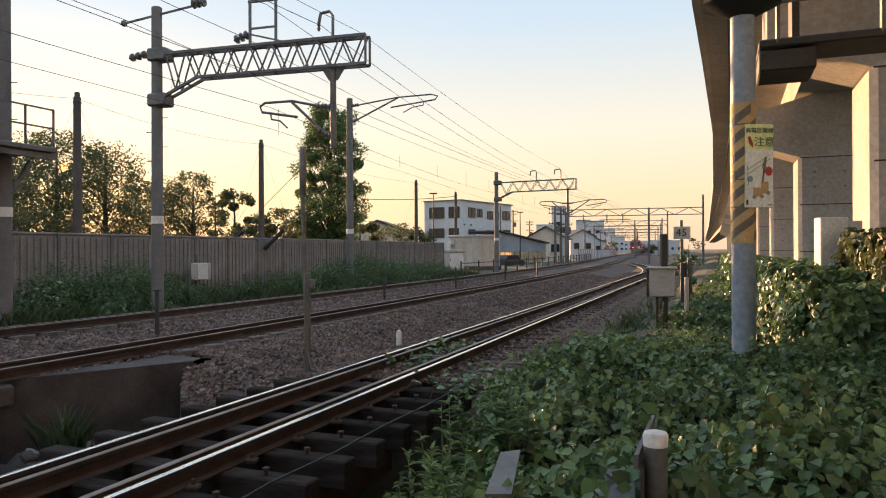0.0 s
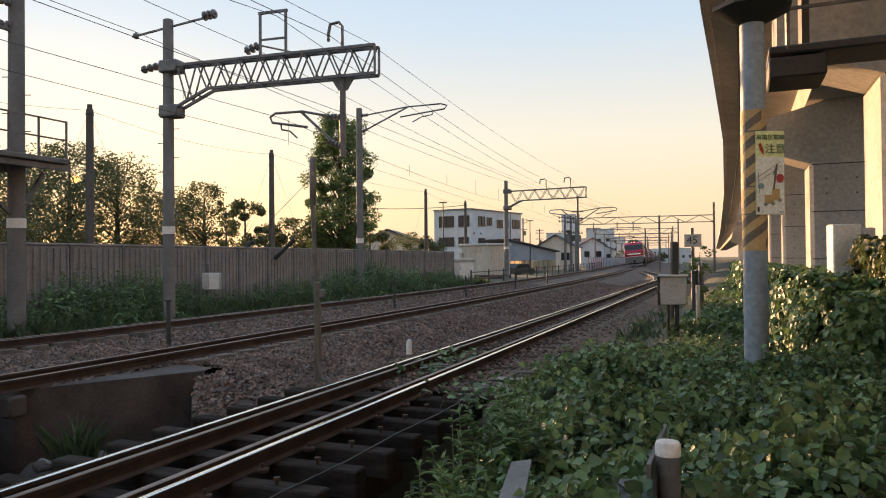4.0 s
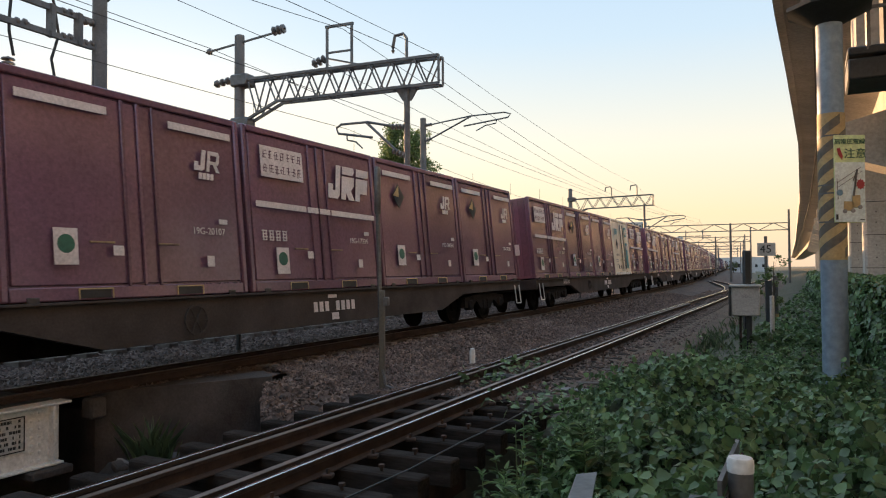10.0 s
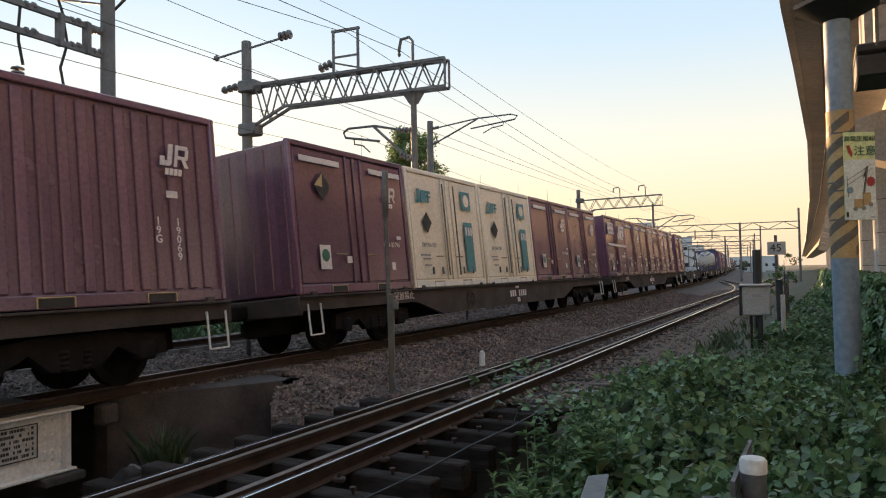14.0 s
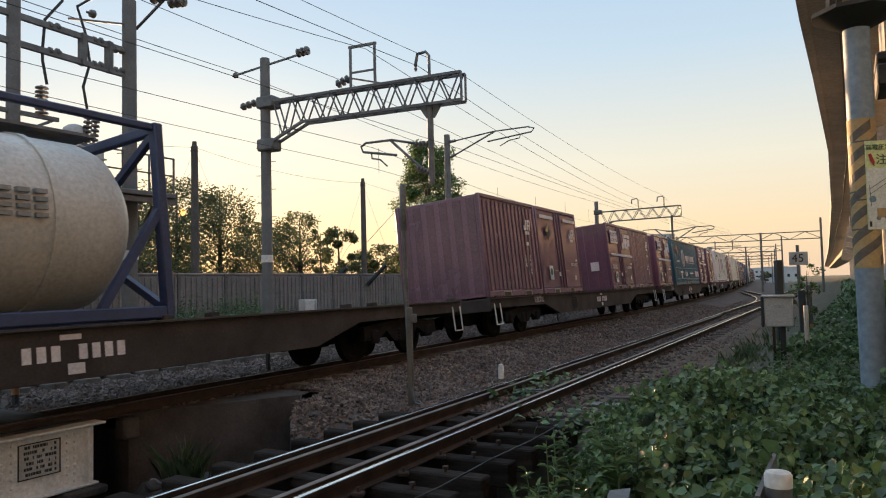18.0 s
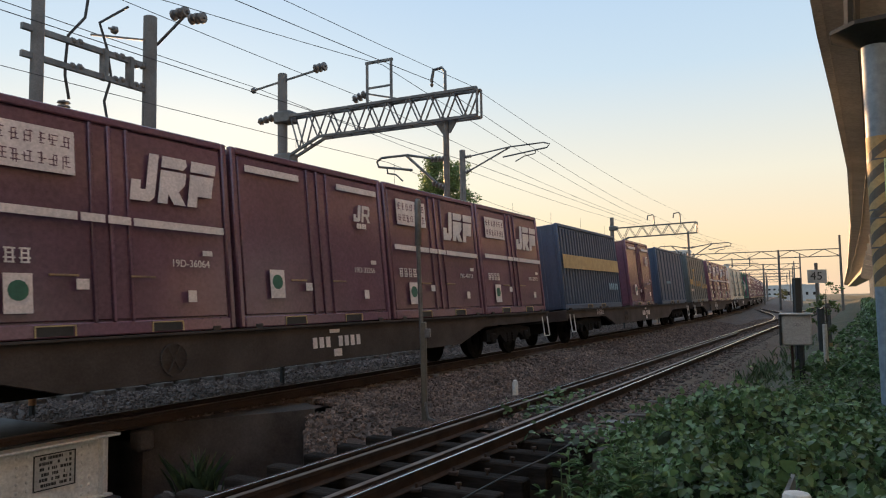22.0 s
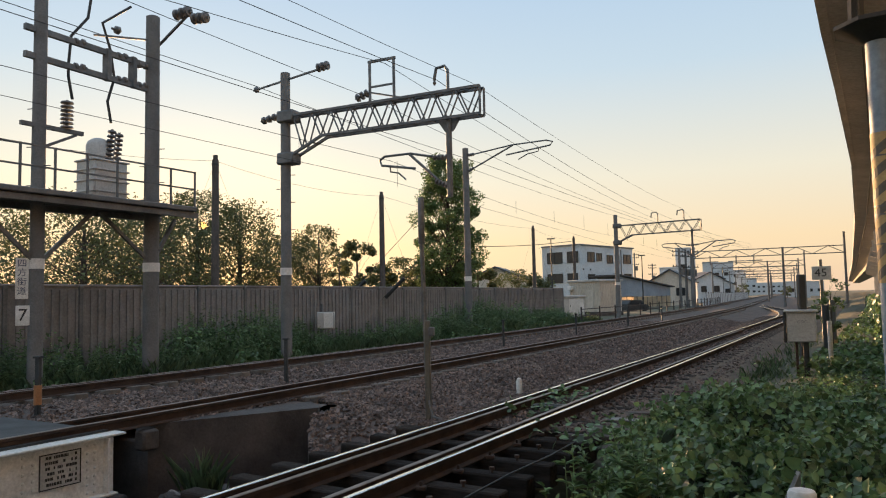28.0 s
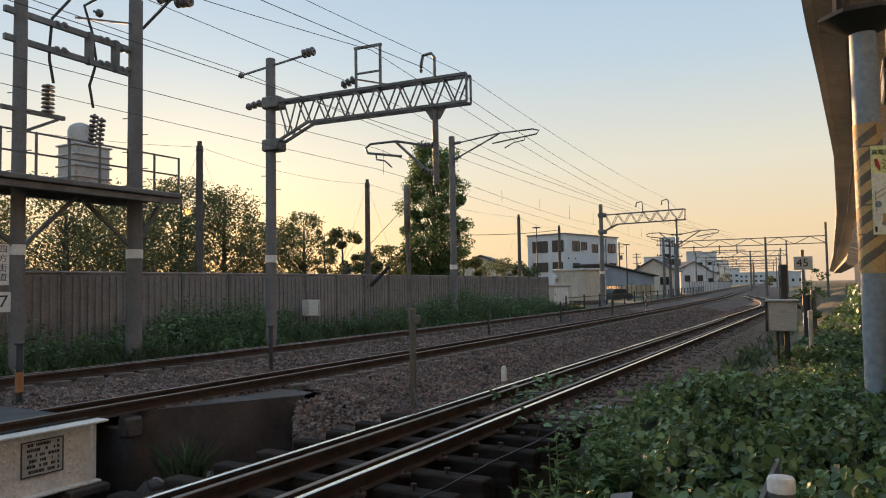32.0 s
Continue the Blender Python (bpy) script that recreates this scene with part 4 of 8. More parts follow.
def cont_a(diamond=False, paint=None):
    c, y = container_base("maroon steel freight container with white top bands" + (" and diamond mark" if diamond else ""), "maroon containers on the train", paint or M_PURPLE, CL, CH)
    for bx_ in (1.05, -1.05):
        part("white_band", marks([(bx_, 2.30, 1.15, 0.10)], y), M_LOGO, c, "pale band under the roof edge")
    emblem_small(c, -0.88, 1.74, y)
    if diamond:
        hazard(c, 1.05, 1.86, y)
    sticker(c, 1.10, 0.62, y)
    stencil(c, -1.1, 0.88, y, "19G-20107")
    part("tag_plate", Mesh().box((0.42, y + 0.02, 0.58), (0.15, 0.006, 0.12)), M_LOGO, c)
    return c


def cont_b():
    c, y = container_base("maroon freight container with large white emblem and stripe", "maroon containers on the train", M_PURPLE, CL, CH)
    emblem_large(c, -0.22, 1.62, y)
    lp = part("slogan_panel", Mesh().box((0.98, y, 2.06), (1.05, 0.006, 0.50)), M_LOGO, c, "pale panel with two rows of writing")
    w = Mesh()
    r = random.Random(9)
    for k in range(2):
        for i in range(7):
            x0, z0 = 1.41 - 0.142 * i, 2.175 - 0.225 * k
            for q in range(3):
                w.box((x0 + r.uniform(-0.02, 0.02), y + 0.005, z0 + (q - 1) * 0.055), (r.uniform(0.05, 0.11), 0.004, 0.011))
            for q in range(2):
                w.box((x0 + r.uniform(-0.04, 0.04), y + 0.0052, z0 + r.uniform(-0.02, 0.02)), (0.011, 0.004, r.uniform(0.08, 0.14)))
    tagged(part("slogan_writing", w, M_PURPLE2, lp, "maroon writing as bars"), kind="stuff")
    for xa, xb in ((1.70, 0.46), (0.42, 0.12), (0.08, -0.22), (-0.26, -1.66)):
        za, zb = 1.36 - 0.012 * (1.7 - xa), 1.36 - 0.012 * (1.7 - xb)
        part("stripe", Mesh().plate([(xa, y + 0.022, za + 0.05), (xa, y + 0.022, za - 0.045), (xb, y + 0.022, zb - 0.045), (xb, y + 0.022, zb + 0.05)], (0, 1, 0), 0.006), M_LOGO, c, "white stripe across the side", smooth=False)
    nb = Mesh()
    for i in range(4):
        xc = 1.52 - 0.16 * i
        for dz, w in ((0.07, 0.12), (0.02, 0.08), (-0.03, 0.12), (-0.075, 0.10)):
            nb.box((xc, y, 0.88 + dz), (w, 0.006, 0.018))
        for dx in (-0.035, 0.035):
            nb.box((xc + dx, y + 0.0006, 0.88), (0.018, 0.006, 0.15))
    tagged(part("name_writing", nb, M_LOGO, c, "white writing as bars"), kind="stuff")
    sticker(c, 1.12, 0.48, y)
    stencil(c, -1.1, 0.86, y, "19G-17334")
    part("tag_plate", Mesh().box((0.42, y + 0.02, 0.58), (0.15, 0.006, 0.12)), M_LOGO, c)
    em = Mesh()
    for pts in placed(HOOK, 0.0, 1.1) + placed(STEP, 0.66, 1.05) + placed(FLAG, 1.40, 1.0):
        em.plate([(CL / 2 + 0.008, -0.95 + (a + 0.17 * b) * 0.42, 1.85 + b * 0.42) for a, b in pts], (1, 0, 0), 0.006)
    tagged(part("end_emblem", em, M_LOGO, c, "white leaning emblem on the end wall", smooth=False), kind="stuff")
    part("end_sticker", Mesh().box((CL / 2 + 0.012, 0.62, 0.95), (0.006, 0.32, 0.34)), M_LOGO, c, "white sticker on the end wall")
    return c


def cont_c():
    c, y = container_base("maroon freight container with corrugated sides", "maroon containers on the train", M_PURPLE2, CL, CH, ribs=13, doors=False)
    emblem_small(c, -0.78, 1.80, y + 0.012)
    for k, ch in enumerate("19G"):
        side_text(ch, 0.15, M_LOGO, c, -0.70, 1.05 - 0.115 * k, y + 0.014, "number_digit")
    for k, ch in enumerate("19069"):
        side_text(ch, 0.15, M_LOGO, c, -1.02, 1.05 - 0.115 * k, y + 0.014, "number_digit")
    part("tag_plate", Mesh().box((-0.95, y + 0.014, 1.42), (0.18, 0.006, 0.09)), M_LOGO, c)
    return c


def cont_reefer(accent):
    c, y = container_base("cream refrigerated freight container with coloured panel", "cream containers on the train", M_CREAM, CL, CH)
    em = Mesh()
    for k, (w, h) in enumerate(((0.10, 0.30), (0.24, 0.26), (0.22, 0.05))):
        em.box((1.40 - 0.22 * k, y, 2.0), (w, 0.006, h))
    em.box((1.46, y, 1.87), (0.14, 0.006, 0.06)).box((0.96, y, 2.1), (0.24, 0.006, 0.06)).box((0.96, y, 1.98), (0.06, 0.006, 0.24))
    tagged(part("emblem", em, M_TEAL, c, "dark teal emblem as plain bars"), kind="stuff")
    part("colour_panel", marks([(-0.98, 0.92, 0.46, 1.2)], y), accent, c, "coloured panel on the door")
    part("colour_panel", marks([(-0.98, 2.05, 0.50, 0.45)], y), accent, c, "coloured panel high on the door")
    part("panel_disc", Mesh().cyl((-0.98, y + 0.004, 2.05), (-0.98, y + 0.009, 2.05), 0.15, n=16), M_CREAM, c, "cream disc on the panel")
    for x in (-0.85, -1.0, -1.13):
        part("panel_writing", marks([(x, 1.3, 0.09, 0.20)], y + 0.004), M_LOGO, c, "white bar")
    part("diamond_mark", Mesh().plate([(1.34, y, 1.42), (1.12, y, 1.18), (0.90, y, 1.42), (1.12, y, 1.66)], (0, 1, 0), 0.005), M_BLACK, c, "black diamond mark")
    side_text("UR19A-283", 0.14, M_LOCO_GREY, c, 1.10, 0.92, y, "container_number")
    tagged(part("small_writing", marks([(1.3, 0.70, 0.42, 0.035), (1.25, 0.62, 0.34, 0.035), (1.22, 0.48, 0.3, 0.03)], y), M_LOCO_GREY, c, "small grey writing as bars"), kind="stuff")
    for x in (0.28, -0.28):
        part("door_rod", Mesh().cyl((x, y + 0.03, 0.25), (x, y + 0.03, 2.35), 0.018, n=8), M_STEEL, c, "galvanised door rod")
    for x in (1.0, 0.55, -0.55, -1.05):
        part("door_catch", Mesh().box((x, y, 0.36), (0.06, 0.03, 0.16), 0.008), M_STEEL, c)
    part("base_band", marks([(0, 0.06, CL - 0.2, 0.10)], CW / 2 + 0.004), M_WHITE, c, "white base band")
    return c


def cont_long(label, paint, L, H, deco, ribs):
    c, y = container_base(label, "long containers on the train", paint, L, H, ribs=ribs, doors=False)
    y += 0.012
    if deco == "globe":
        tagged(part("emblem", marks([(0.42 - 0.36 * k, 1.55, 0.26 if k != 5 else 0.11, 0.34) for k in range(3)] + [(-0.84 - 0.36 * k, 1.55, 0.24 if k != 1 else 0.09, 0.34) for k in range(6)], y), M_LOGO, c, "white writing as plain bars"), kind="stuff")
        ring = Mesh()
        for k in range(18):
            a0, a1 = 2 * math.pi * k / 18, 2 * math.pi * (k + 1) / 18
            ring.bar((1.55 + 0.48 * math.cos(a0), y, 1.55 + 0.48 * math.sin(a0)), (1.55 + 0.48 * math.cos(a1), y, 1.55 + 0.48 * math.sin(a1)), 0.03)
        for d in (-0.25, 0, 0.25):
            ring.bar((1.55 - math.sqrt(0.23 - d * d), y, 1.55 + d), (1.55 + math.sqrt(0.23 - d * d), y, 1.55 + d), 0.025)
            ring.bar((1.55 + d, y, 1.55 - math.sqrt(0.23 - d * d)), (1.55 + d, y, 1.55 + math.sqrt(0.23 - d * d)), 0.025)
        part("globe_emblem", ring, M_LOGO, c, "white globe of thin rings")
        for r4 in ((-3.2, 0.62, 0.75, 0.34), (-4.05, 0.62, 0.5, 0.34), (2.6, 0.72, 0.95, 0.13), (2.65, 0.50, 0.30, 0.22), (-1.3, 0.66, 1.3, 0.10), (3.35, 1.36, 0.75, 0.10)):
            part("pale_panel", marks([r4], y), M_LOGO, c, "pale panel")
        for x in (4.45, 3.55, 0.55, -0.9, -1.5, -2.3):
            part("yellow_tag", marks([(x, 0.22 if x < 3 else 0.7, 0.10, 0.26)], y + 0.004), M_YELLOW, c, "yellow tag")
        for x in (1.15, 0.65):
            part("round_sticker", Mesh().cyl((x, y, 0.62), (x, y + 0.006, 0.62), 0.15, n=16), M_LOGO, c, "round white sticker")
        for k, ch in enumerate("UV48A38111"):
            side_text(ch, 0.16, M_LOGO, c, 4.18, 2.30 - 0.145 * k, y + 0.004, "number_digit")
        part("top_edge", Mesh().box((0, CW / 2 + 0.005, H - 0.03), (L - 0.1, 0.02, 0.05)), M_YELLOW, c, "worn yellow top edge")
        part("diamond_mark", Mesh().plate([(3.86, y, 2.0), (3.5, y, 1.64), (3.14, y, 2.0), (3.5, y, 2.36)], (0, 1, 0), 0.005), M_ORANGE, c, "orange diamond mark")
        part("diamond_corner", Mesh().plate([(3.82, y + 0.006, 2.0), (3.5, y + 0.006, 1.68), (3.5, y + 0.006, 2.0)], (0, 1, 0), 0.004), M_BLACK, c, "black quarter of the diamond")
        for z4 in (0.34, 0.96):
            part("side_line", marks([(0, z4, L - 0.4, 0.03)], y), M_SKYBLUE, c, "pale line along the side")
        part("emblem_line", marks([(-1.25, 1.30, 3.3, 0.03)], y), M_LOGO, c, "thin white line")
    elif deco == "white":
        for x, mt, nm in ((1.75, M_ORANGE, "orange"), (-0.35, M_RED, "red"), (-1.6, M_DBLUE, "violet")):
            part("painted_patch", Mesh().cyl((x, y, 1.78), (x, y + 0.006, 1.78), 0.27, n=18), mt, c, nm + " round painted patch")
            part("painted_patch", Mesh().box((x, y + 0.003, 1.16), (0.40, 0.006, 0.75)), mt, c, nm + " painted patch")
        tagged(part("dark_writing", marks([(3.2 - 0.3 * k, 2.2, 0.2, 0.2) for k in range(4)] + [(2.9, 0.62, 0.9, 0.08), (2.9, 0.45, 0.7, 0.12), (2.9, 0.28, 0.5, 0.05)], y), M_DBLUE, c, "dark writing as plain bars"), kind="stuff")
        part("round_mark", Mesh().cyl((-0.3, y, 2.32), (-0.3, y + 0.006, 2.32), 0.16, n=16), M_RED, c, "red round mark")
        part("green_device", Mesh().cyl((-2.75, y, 0.85), (-2.75, y + 0.006, 0.85), 0.26, n=16), M_TEAL, c, "teal round mark")
        hazard(c, 4.0, 1.95, y)
        for k in range(12):
            part("vent_slat", Mesh().box((L / 2 + 0.02, 0.1, 2.3 - 0.085 * k), (0.05, 1.5, 0.045), 0.008), M_LOCO_GREY, c, "dark vent slat on the end wall")
        part("base_stripe", marks([(0, 0.10, L - 0.3, 0.07)], CW / 2 + 0.012), M_RED, c, "thin red line along the base")
    elif deco == "cream":
        tagged(part("emblem", Mesh().cyl((-3.6, y, 1.75), (-3.6, y + 0.006, 1.75), 0.36, n=18), M_TEAL, c, "round blue green mark"), kind="stuff")
        tagged(part("writing_bars", marks([(-3.0 - 0.18 * k, 1.15, 0.13, 0.15) for k in range(7)], y + 0.004), M_RED, c, "red writing as plain bars"), kind="stuff")
        sticker(c, -3.6, 0.7, y)
        hazard(c, 3.7, 1.9, y)
    elif deco == "band":
        part("yellow_band", marks([(0, 1.45, L - 0.22, 0.42)], y), M_YELLOW, c, "broad yellow band")
        tagged(part("writing_bars", marks([(-1.6 - 0.22 * k, 0.72, 0.15, 0.22) for k in range(5)], y), M_SKYBLUE, c, "pale writing as plain bars"), kind="stuff")
    elif deco == "ochre":
        for xa, xb, za, zb in ((2.95, 2.05, 0.98, 1.26), (-2.5, -2.95, 0.80, 1.02)):
            part("ochre_stripe", Mesh().box(((xa + xb) / 2, y, (za + zb) / 2), (xa - xb, 0.006, zb - za)), M_YELLOW, c, "ochre block on the side")
        for x0, z0, h in ((1.95, 0.90, 0.95), (-0.85, 0.78, 0.78)):
            big = Mesh()
            slanted(big, x0 - 0.12, z0, 0.15, h, 0.16, y)
            slanted(big, x0, z0, 0.42, 0.06, 0.01, y + 0.007)
            if h > 0.9:
                slanted(big, x0 - 0.15, z0 + h - 0.12, 0.62, 0.12, 0.02, y + 0.007)
                slanted(big, x0 - 0.2, z0 + h * 0.45, 0.34, 0.07, 0.01, y + 0.007)
            else:
                slanted(big, x0 - 0.2, z0, 0.42, 0.10, 0.06, y + 0.014)
            tagged(part("large_device", big, M_YELLOW, c, "large ochre slanted device", smooth=False), kind="stuff")
        wr = Mesh()
        for x0, z0, n, h in ((1.05, 0.88, 6, 0.32), (-1.45, 0.79, 4, 0.27)):
            for k in range(n):
                slanted(wr, x0 - 0.29 * k, z0, 0.06, h, 0.05, y)
                slanted(wr, x0 - 0.29 * k - 0.10, z0 + (0.05 if k % 2 else h - 0.1), 0.11, 0.05, 0.01, y)
                slanted(wr, x0 - 0.29 * k - 0.16, z0, 0.05, h * (0.5 if k % 3 else 1.0), 0.03, y)
        tagged(part("small_writing", wr, M_YELLOW, c, "ochre writing as slanted bars", smooth=False), kind="stuff")
        tagged(part("number_writing", marks([(2.9 - 0.12 * k, 0.66, 0.08, 0.12) for k in range(8)], y), M_LOGO, c, "white number bars"), kind="stuff")
        e = Mesh()
        for yy, zz, w, h in ((0.5, 1.75, 0.12, 0.5), (0.25, 1.95, 0.4, 0.12), (0.3, 1.7, 0.25, 0.1), (-0.25, 1.75, 0.12, 0.5), (-0.42, 1.53, 0.35, 0.1)):
            e.box((L / 2 + 0.012, yy, zz), (0.006, w, h))
        part("end_writing", e, M_YELLOW, c, "ochre writing on the end wall")
    else:
        tagged(part("writing_bars", marks([(1.6 - 0.12 * k, 1.0, 0.07, 0.11) for k in range(8)], y), M_SKYBLUE, c, "pale number bars"), kind="stuff")
    return c


def tank(label, paint):
    """A tank in a frame of the twenty foot size."""
    c = thing("tank_container", label, "tank container", group="tank containers on the train")
    L, H = 6.06, 2.55
    prof = [(-2.85, 0.15), (-2.82, 0.55), (-2.70, 0.85), (-2.5, 1.04), (-2.3, 1.10)] + [(2.3, 1.10), (2.5, 1.04), (2.70, 0.85), (2.82, 0.55), (2.85, 0.15)]
    part("tank_shell", Mesh().lathe((0, 0, 1.30), prof, 32, (1, 0, 0)), M_TANK, c, "off white tank shell")
    bands = Mesh()
    for x in (-1.6, -0.5, 0.6, 1.7):
        bands.lathe((x - 0.04, 0, 1.30), [(0, 1.10), (0, 1.125), (0.08, 1.125), (0.08, 1.10)], 32, (1, 0, 0))
    part("tank_bands", bands, M_TANK, c)
    for sx in (-1, 1):
        for sy in (-1, 1):
            part("corner_post", Mesh().box((sx * (L / 2 - 0.07), sy * 1.15, H / 2), (0.14, 0.14, H), 0.02), paint, c)
        for z in (0.08, H - 0.08):
            part("end_beam", Mesh().box((sx * (L / 2 - 0.07), 0, z), (0.12, 2.3, 0.14), 0.02), paint, c)
        for sy in (-1, 1):
            br = Mesh()
            br.bar((sx * (L / 2 - 0.07), sy * 1.1, 0.15), (sx * (L / 2 - 0.07), sy * 0.15, 0.75), 0.09)
            part("end_brace", br, paint, c)
            br = Mesh()
            br.bar((sx * (L / 2 - 0.07), sy * 1.1, H - 0.15), (sx * (L / 2 - 0.07), sy * 0.15, H - 0.75), 0.09)
            part("end_brace", br, paint, c)
            br = Mesh()
            br.bar((sx * (L / 2 - 0.1), sy * 1.15, H * 0.55), (sx * (L / 2 - 1.0), sy * 1.15, 0.15), 0.09)
            part("end_brace", br, paint, c)
    for sy in (-1, 1):
        part("bottom_rail", Mesh().box((0, sy * 1.15, 0.09), (L - 0.2, 0.12, 0.16), 0.02), paint, c)
        part("top_rail", Mesh().box((0, sy * 1.15, H - 0.06), (L - 0.2, 0.08, 0.10), 0.02), paint, c)
    part("walkway", Mesh().box((0, 0, H - 0.02), (L - 0.6, 0.5, 0.04)), M_STEEL, c)
    y = 1.08
    tagged(part("emblem", marks([(1.0, 1.55, 0.24, 0.32), (0.68, 1.55, 0.28, 0.32), (0.36, 1.55, 0.26, 0.32)], y + 0.02, 0.10), M_DBLUE, c, "dark blue emblem as plain bars"), kind="stuff")
    tagged(part("writing_bars", marks([(-1.0 - 0.2 * k, 1.5 - 0.09 * j, 0.14, 0.05) for k in range(3) for j in range(4)], y + 0.02, 0.08), M_LOCO_GREY, c, "small grey writing bars"), kind="stuff")
    return c


def wagon_template():
    w = thing("flat_wagon", "dark grey container flat wagon with fishbelly frame", "freight wagon", group="wagons of the train")
    for sy in (-1, 1):
        y = sy * 1.10
        out = [(9.4, 0.98), (9.4, 0.74), (5.6, 0.72), (4.4, 0.40), (-4.4, 0.40), (-5.6, 0.72), (-9.4, 0.74), (-9.4, 0.98)]
        part("side_sill", Mesh().plate([(x, y, z) for x, z in out], (0, sy, 0), 0.10), M_FRAME, w)
        part("top_flange", Mesh().box((0, y + sy * 0.06, 0.97), (18.8, 0.20, 0.035), 0.006), M_FRAME, w)
    part("floor_plate", Mesh().box((0, 0, 0.92), (18.8, 2.2, 0.08)), M_FRAME, w)
    for x in (-9.41, 9.41):
        part("end_beam", Mesh().box((x, 0, 0.83), (0.10, 2.4, 0.32), 0.02), M_FRAME, w)
    for sx in (-1, 1):
        cp = Mesh().box((sx * 9.82, 0, 0.80), (0.76, 0.22, 0.24), 0.03)
        part("coupler", cp, M_BOGIE, w)
        bg = part("bogie", Mesh().box((sx * 7.1, 0, 0.55), (0.5, 2.0, 0.22), 0.03), M_BOGIE, w, "dusty black two axle bogie")
        for sy in (-1, 1):
            fr = Mesh()
            y = sy * 0.98
            fr.plate([(sx * 7.1 + a, y, z) for a, z in ((1.25, 0.62), (1.28, 0.38), (0.85, 0.36), (0.55, 0.52), (0.3, 0.30), (-0.3, 0.30), (-0.55, 0.52), (-0.85, 0.36), (-1.28, 0.38), (-1.25, 0.62), (-0.4, 0.70), (0.4, 0.70))], (0, sy, 0), 0.12)
            part("side_frame", fr, M_BOGIE, bg)
            for ax in (-0.95, 0.95):
                wh = Mesh().lathe((sx * 7.1 + ax, sy * 0.56, 0.43), [(-0.065 * sy, 0.43), (0.06 * sy, 0.43), (0.062 * sy, 0.34), (0.02 * sy, 0.30), (0.02 * sy, 0.12), (0.07 * sy, 0.10)], 20, (0, 1, 0))
                part("wheel", wh, M_BOGIE, bg)
                part("axle_box", Mesh().box((sx * 7.1 + ax, sy * 1.05, 0.43), (0.26, 0.18, 0.24), 0.03), M_BOGIE, bg)
            sp = Mesh()
            for d in (-0.14, 0.14):
                sp.lathe((sx * 7.1 + d, sy * 1.06, 0.30), [(0, 0.06), (0.03, 0.075), (0.06, 0.06), (0.09, 0.075), (0.12, 0.06), (0.15, 0.075), (0.18, 0.06), (0.21, 0.075), (0.24, 0.06)], 10)
            tagged(part("spring_nest", sp, M_BOGIE, bg), kind="stuff")
    for sx in (-1, 1):
        stp = Mesh()
        for d in (-0.17, 0.17):
            stp.bar((sx * 9.12 + d, 1.24, 0.85), (sx * 9.12 + d, 1.26, 0.34), 0.022)
        stp.bar((sx * 9.12 - 0.17, 1.26, 0.34), (sx * 9.12 + 0.17, 1.26, 0.34), 0.022)
        part("step", stp, M_WHITE, w, "white painted shunter's step")
    hr = Mesh()
    hr.tube([(9.3, 1.1, 0.98), (9.3, 1.1, 1.7), (9.3, 0.45, 1.7), (9.3, 0.45, 0.98)], 0.02)
    part("end_rail", hr, M_FRAME, w)
    wl = Mesh()
    for k in range(14):
        a0, a1 = 2 * math.pi * k / 14, 2 * math.pi * (k + 1) / 14
        wl.bar((3.0 + 0.2 * math.cos(a0), 1.24, 0.66 + 0.2 * math.sin(a0)), (3.0 + 0.2 * math.cos(a1), 1.24, 0.66 + 0.2 * math.sin(a1)), 0.022)
    for k in range(3):
        a0 = math.pi * k / 3
        wl.bar((3.0 + 0.2 * math.cos(a0), 1.24, 0.66 + 0.2 * math.sin(a0)), (3.0 - 0.2 * math.cos(a0), 1.24, 0.66 - 0.2 * math.sin(a0)), 0.016)
    part("brake_wheel", wl, M_FRAME, w)
    tagged(part("number_bars", marks([(0.3 - 0.16 * k, 0.70, 0.10, 0.17) for k in range(8) if k != 3] + [(-0.2, 0.87, 0.25, 0.06), (-0.25, 0.52, 0.2, 0.12)], 1.205), M_LOGO, w, "white number bars"), kind="stuff")
    side_text("突放禁止", 0.20, M_LOGO, w, 6.1, 0.86, 1.206, "notice")
    for x in (-4.6, -2.4, 0.2, 2.6, 4.4):
        part("brake_case", Mesh().box((x, 0.3, 0.55), (0.9, 0.5, 0.36), 0.04), M_BOGIE, w)
    part("centre_sill", Mesh().box((0, 0, 0.62), (18.4, 0.5, 0.5)), M_BOGIE, w)
    for i in range(5):
        for d in (-1.5, 1.5):
            part("container_lock", Mesh().box(((i - 2) * 3.78 + d, 1.16, 1.0), (0.14, 0.16, 0.10), 0.01), M_FRAME, w)
    return w


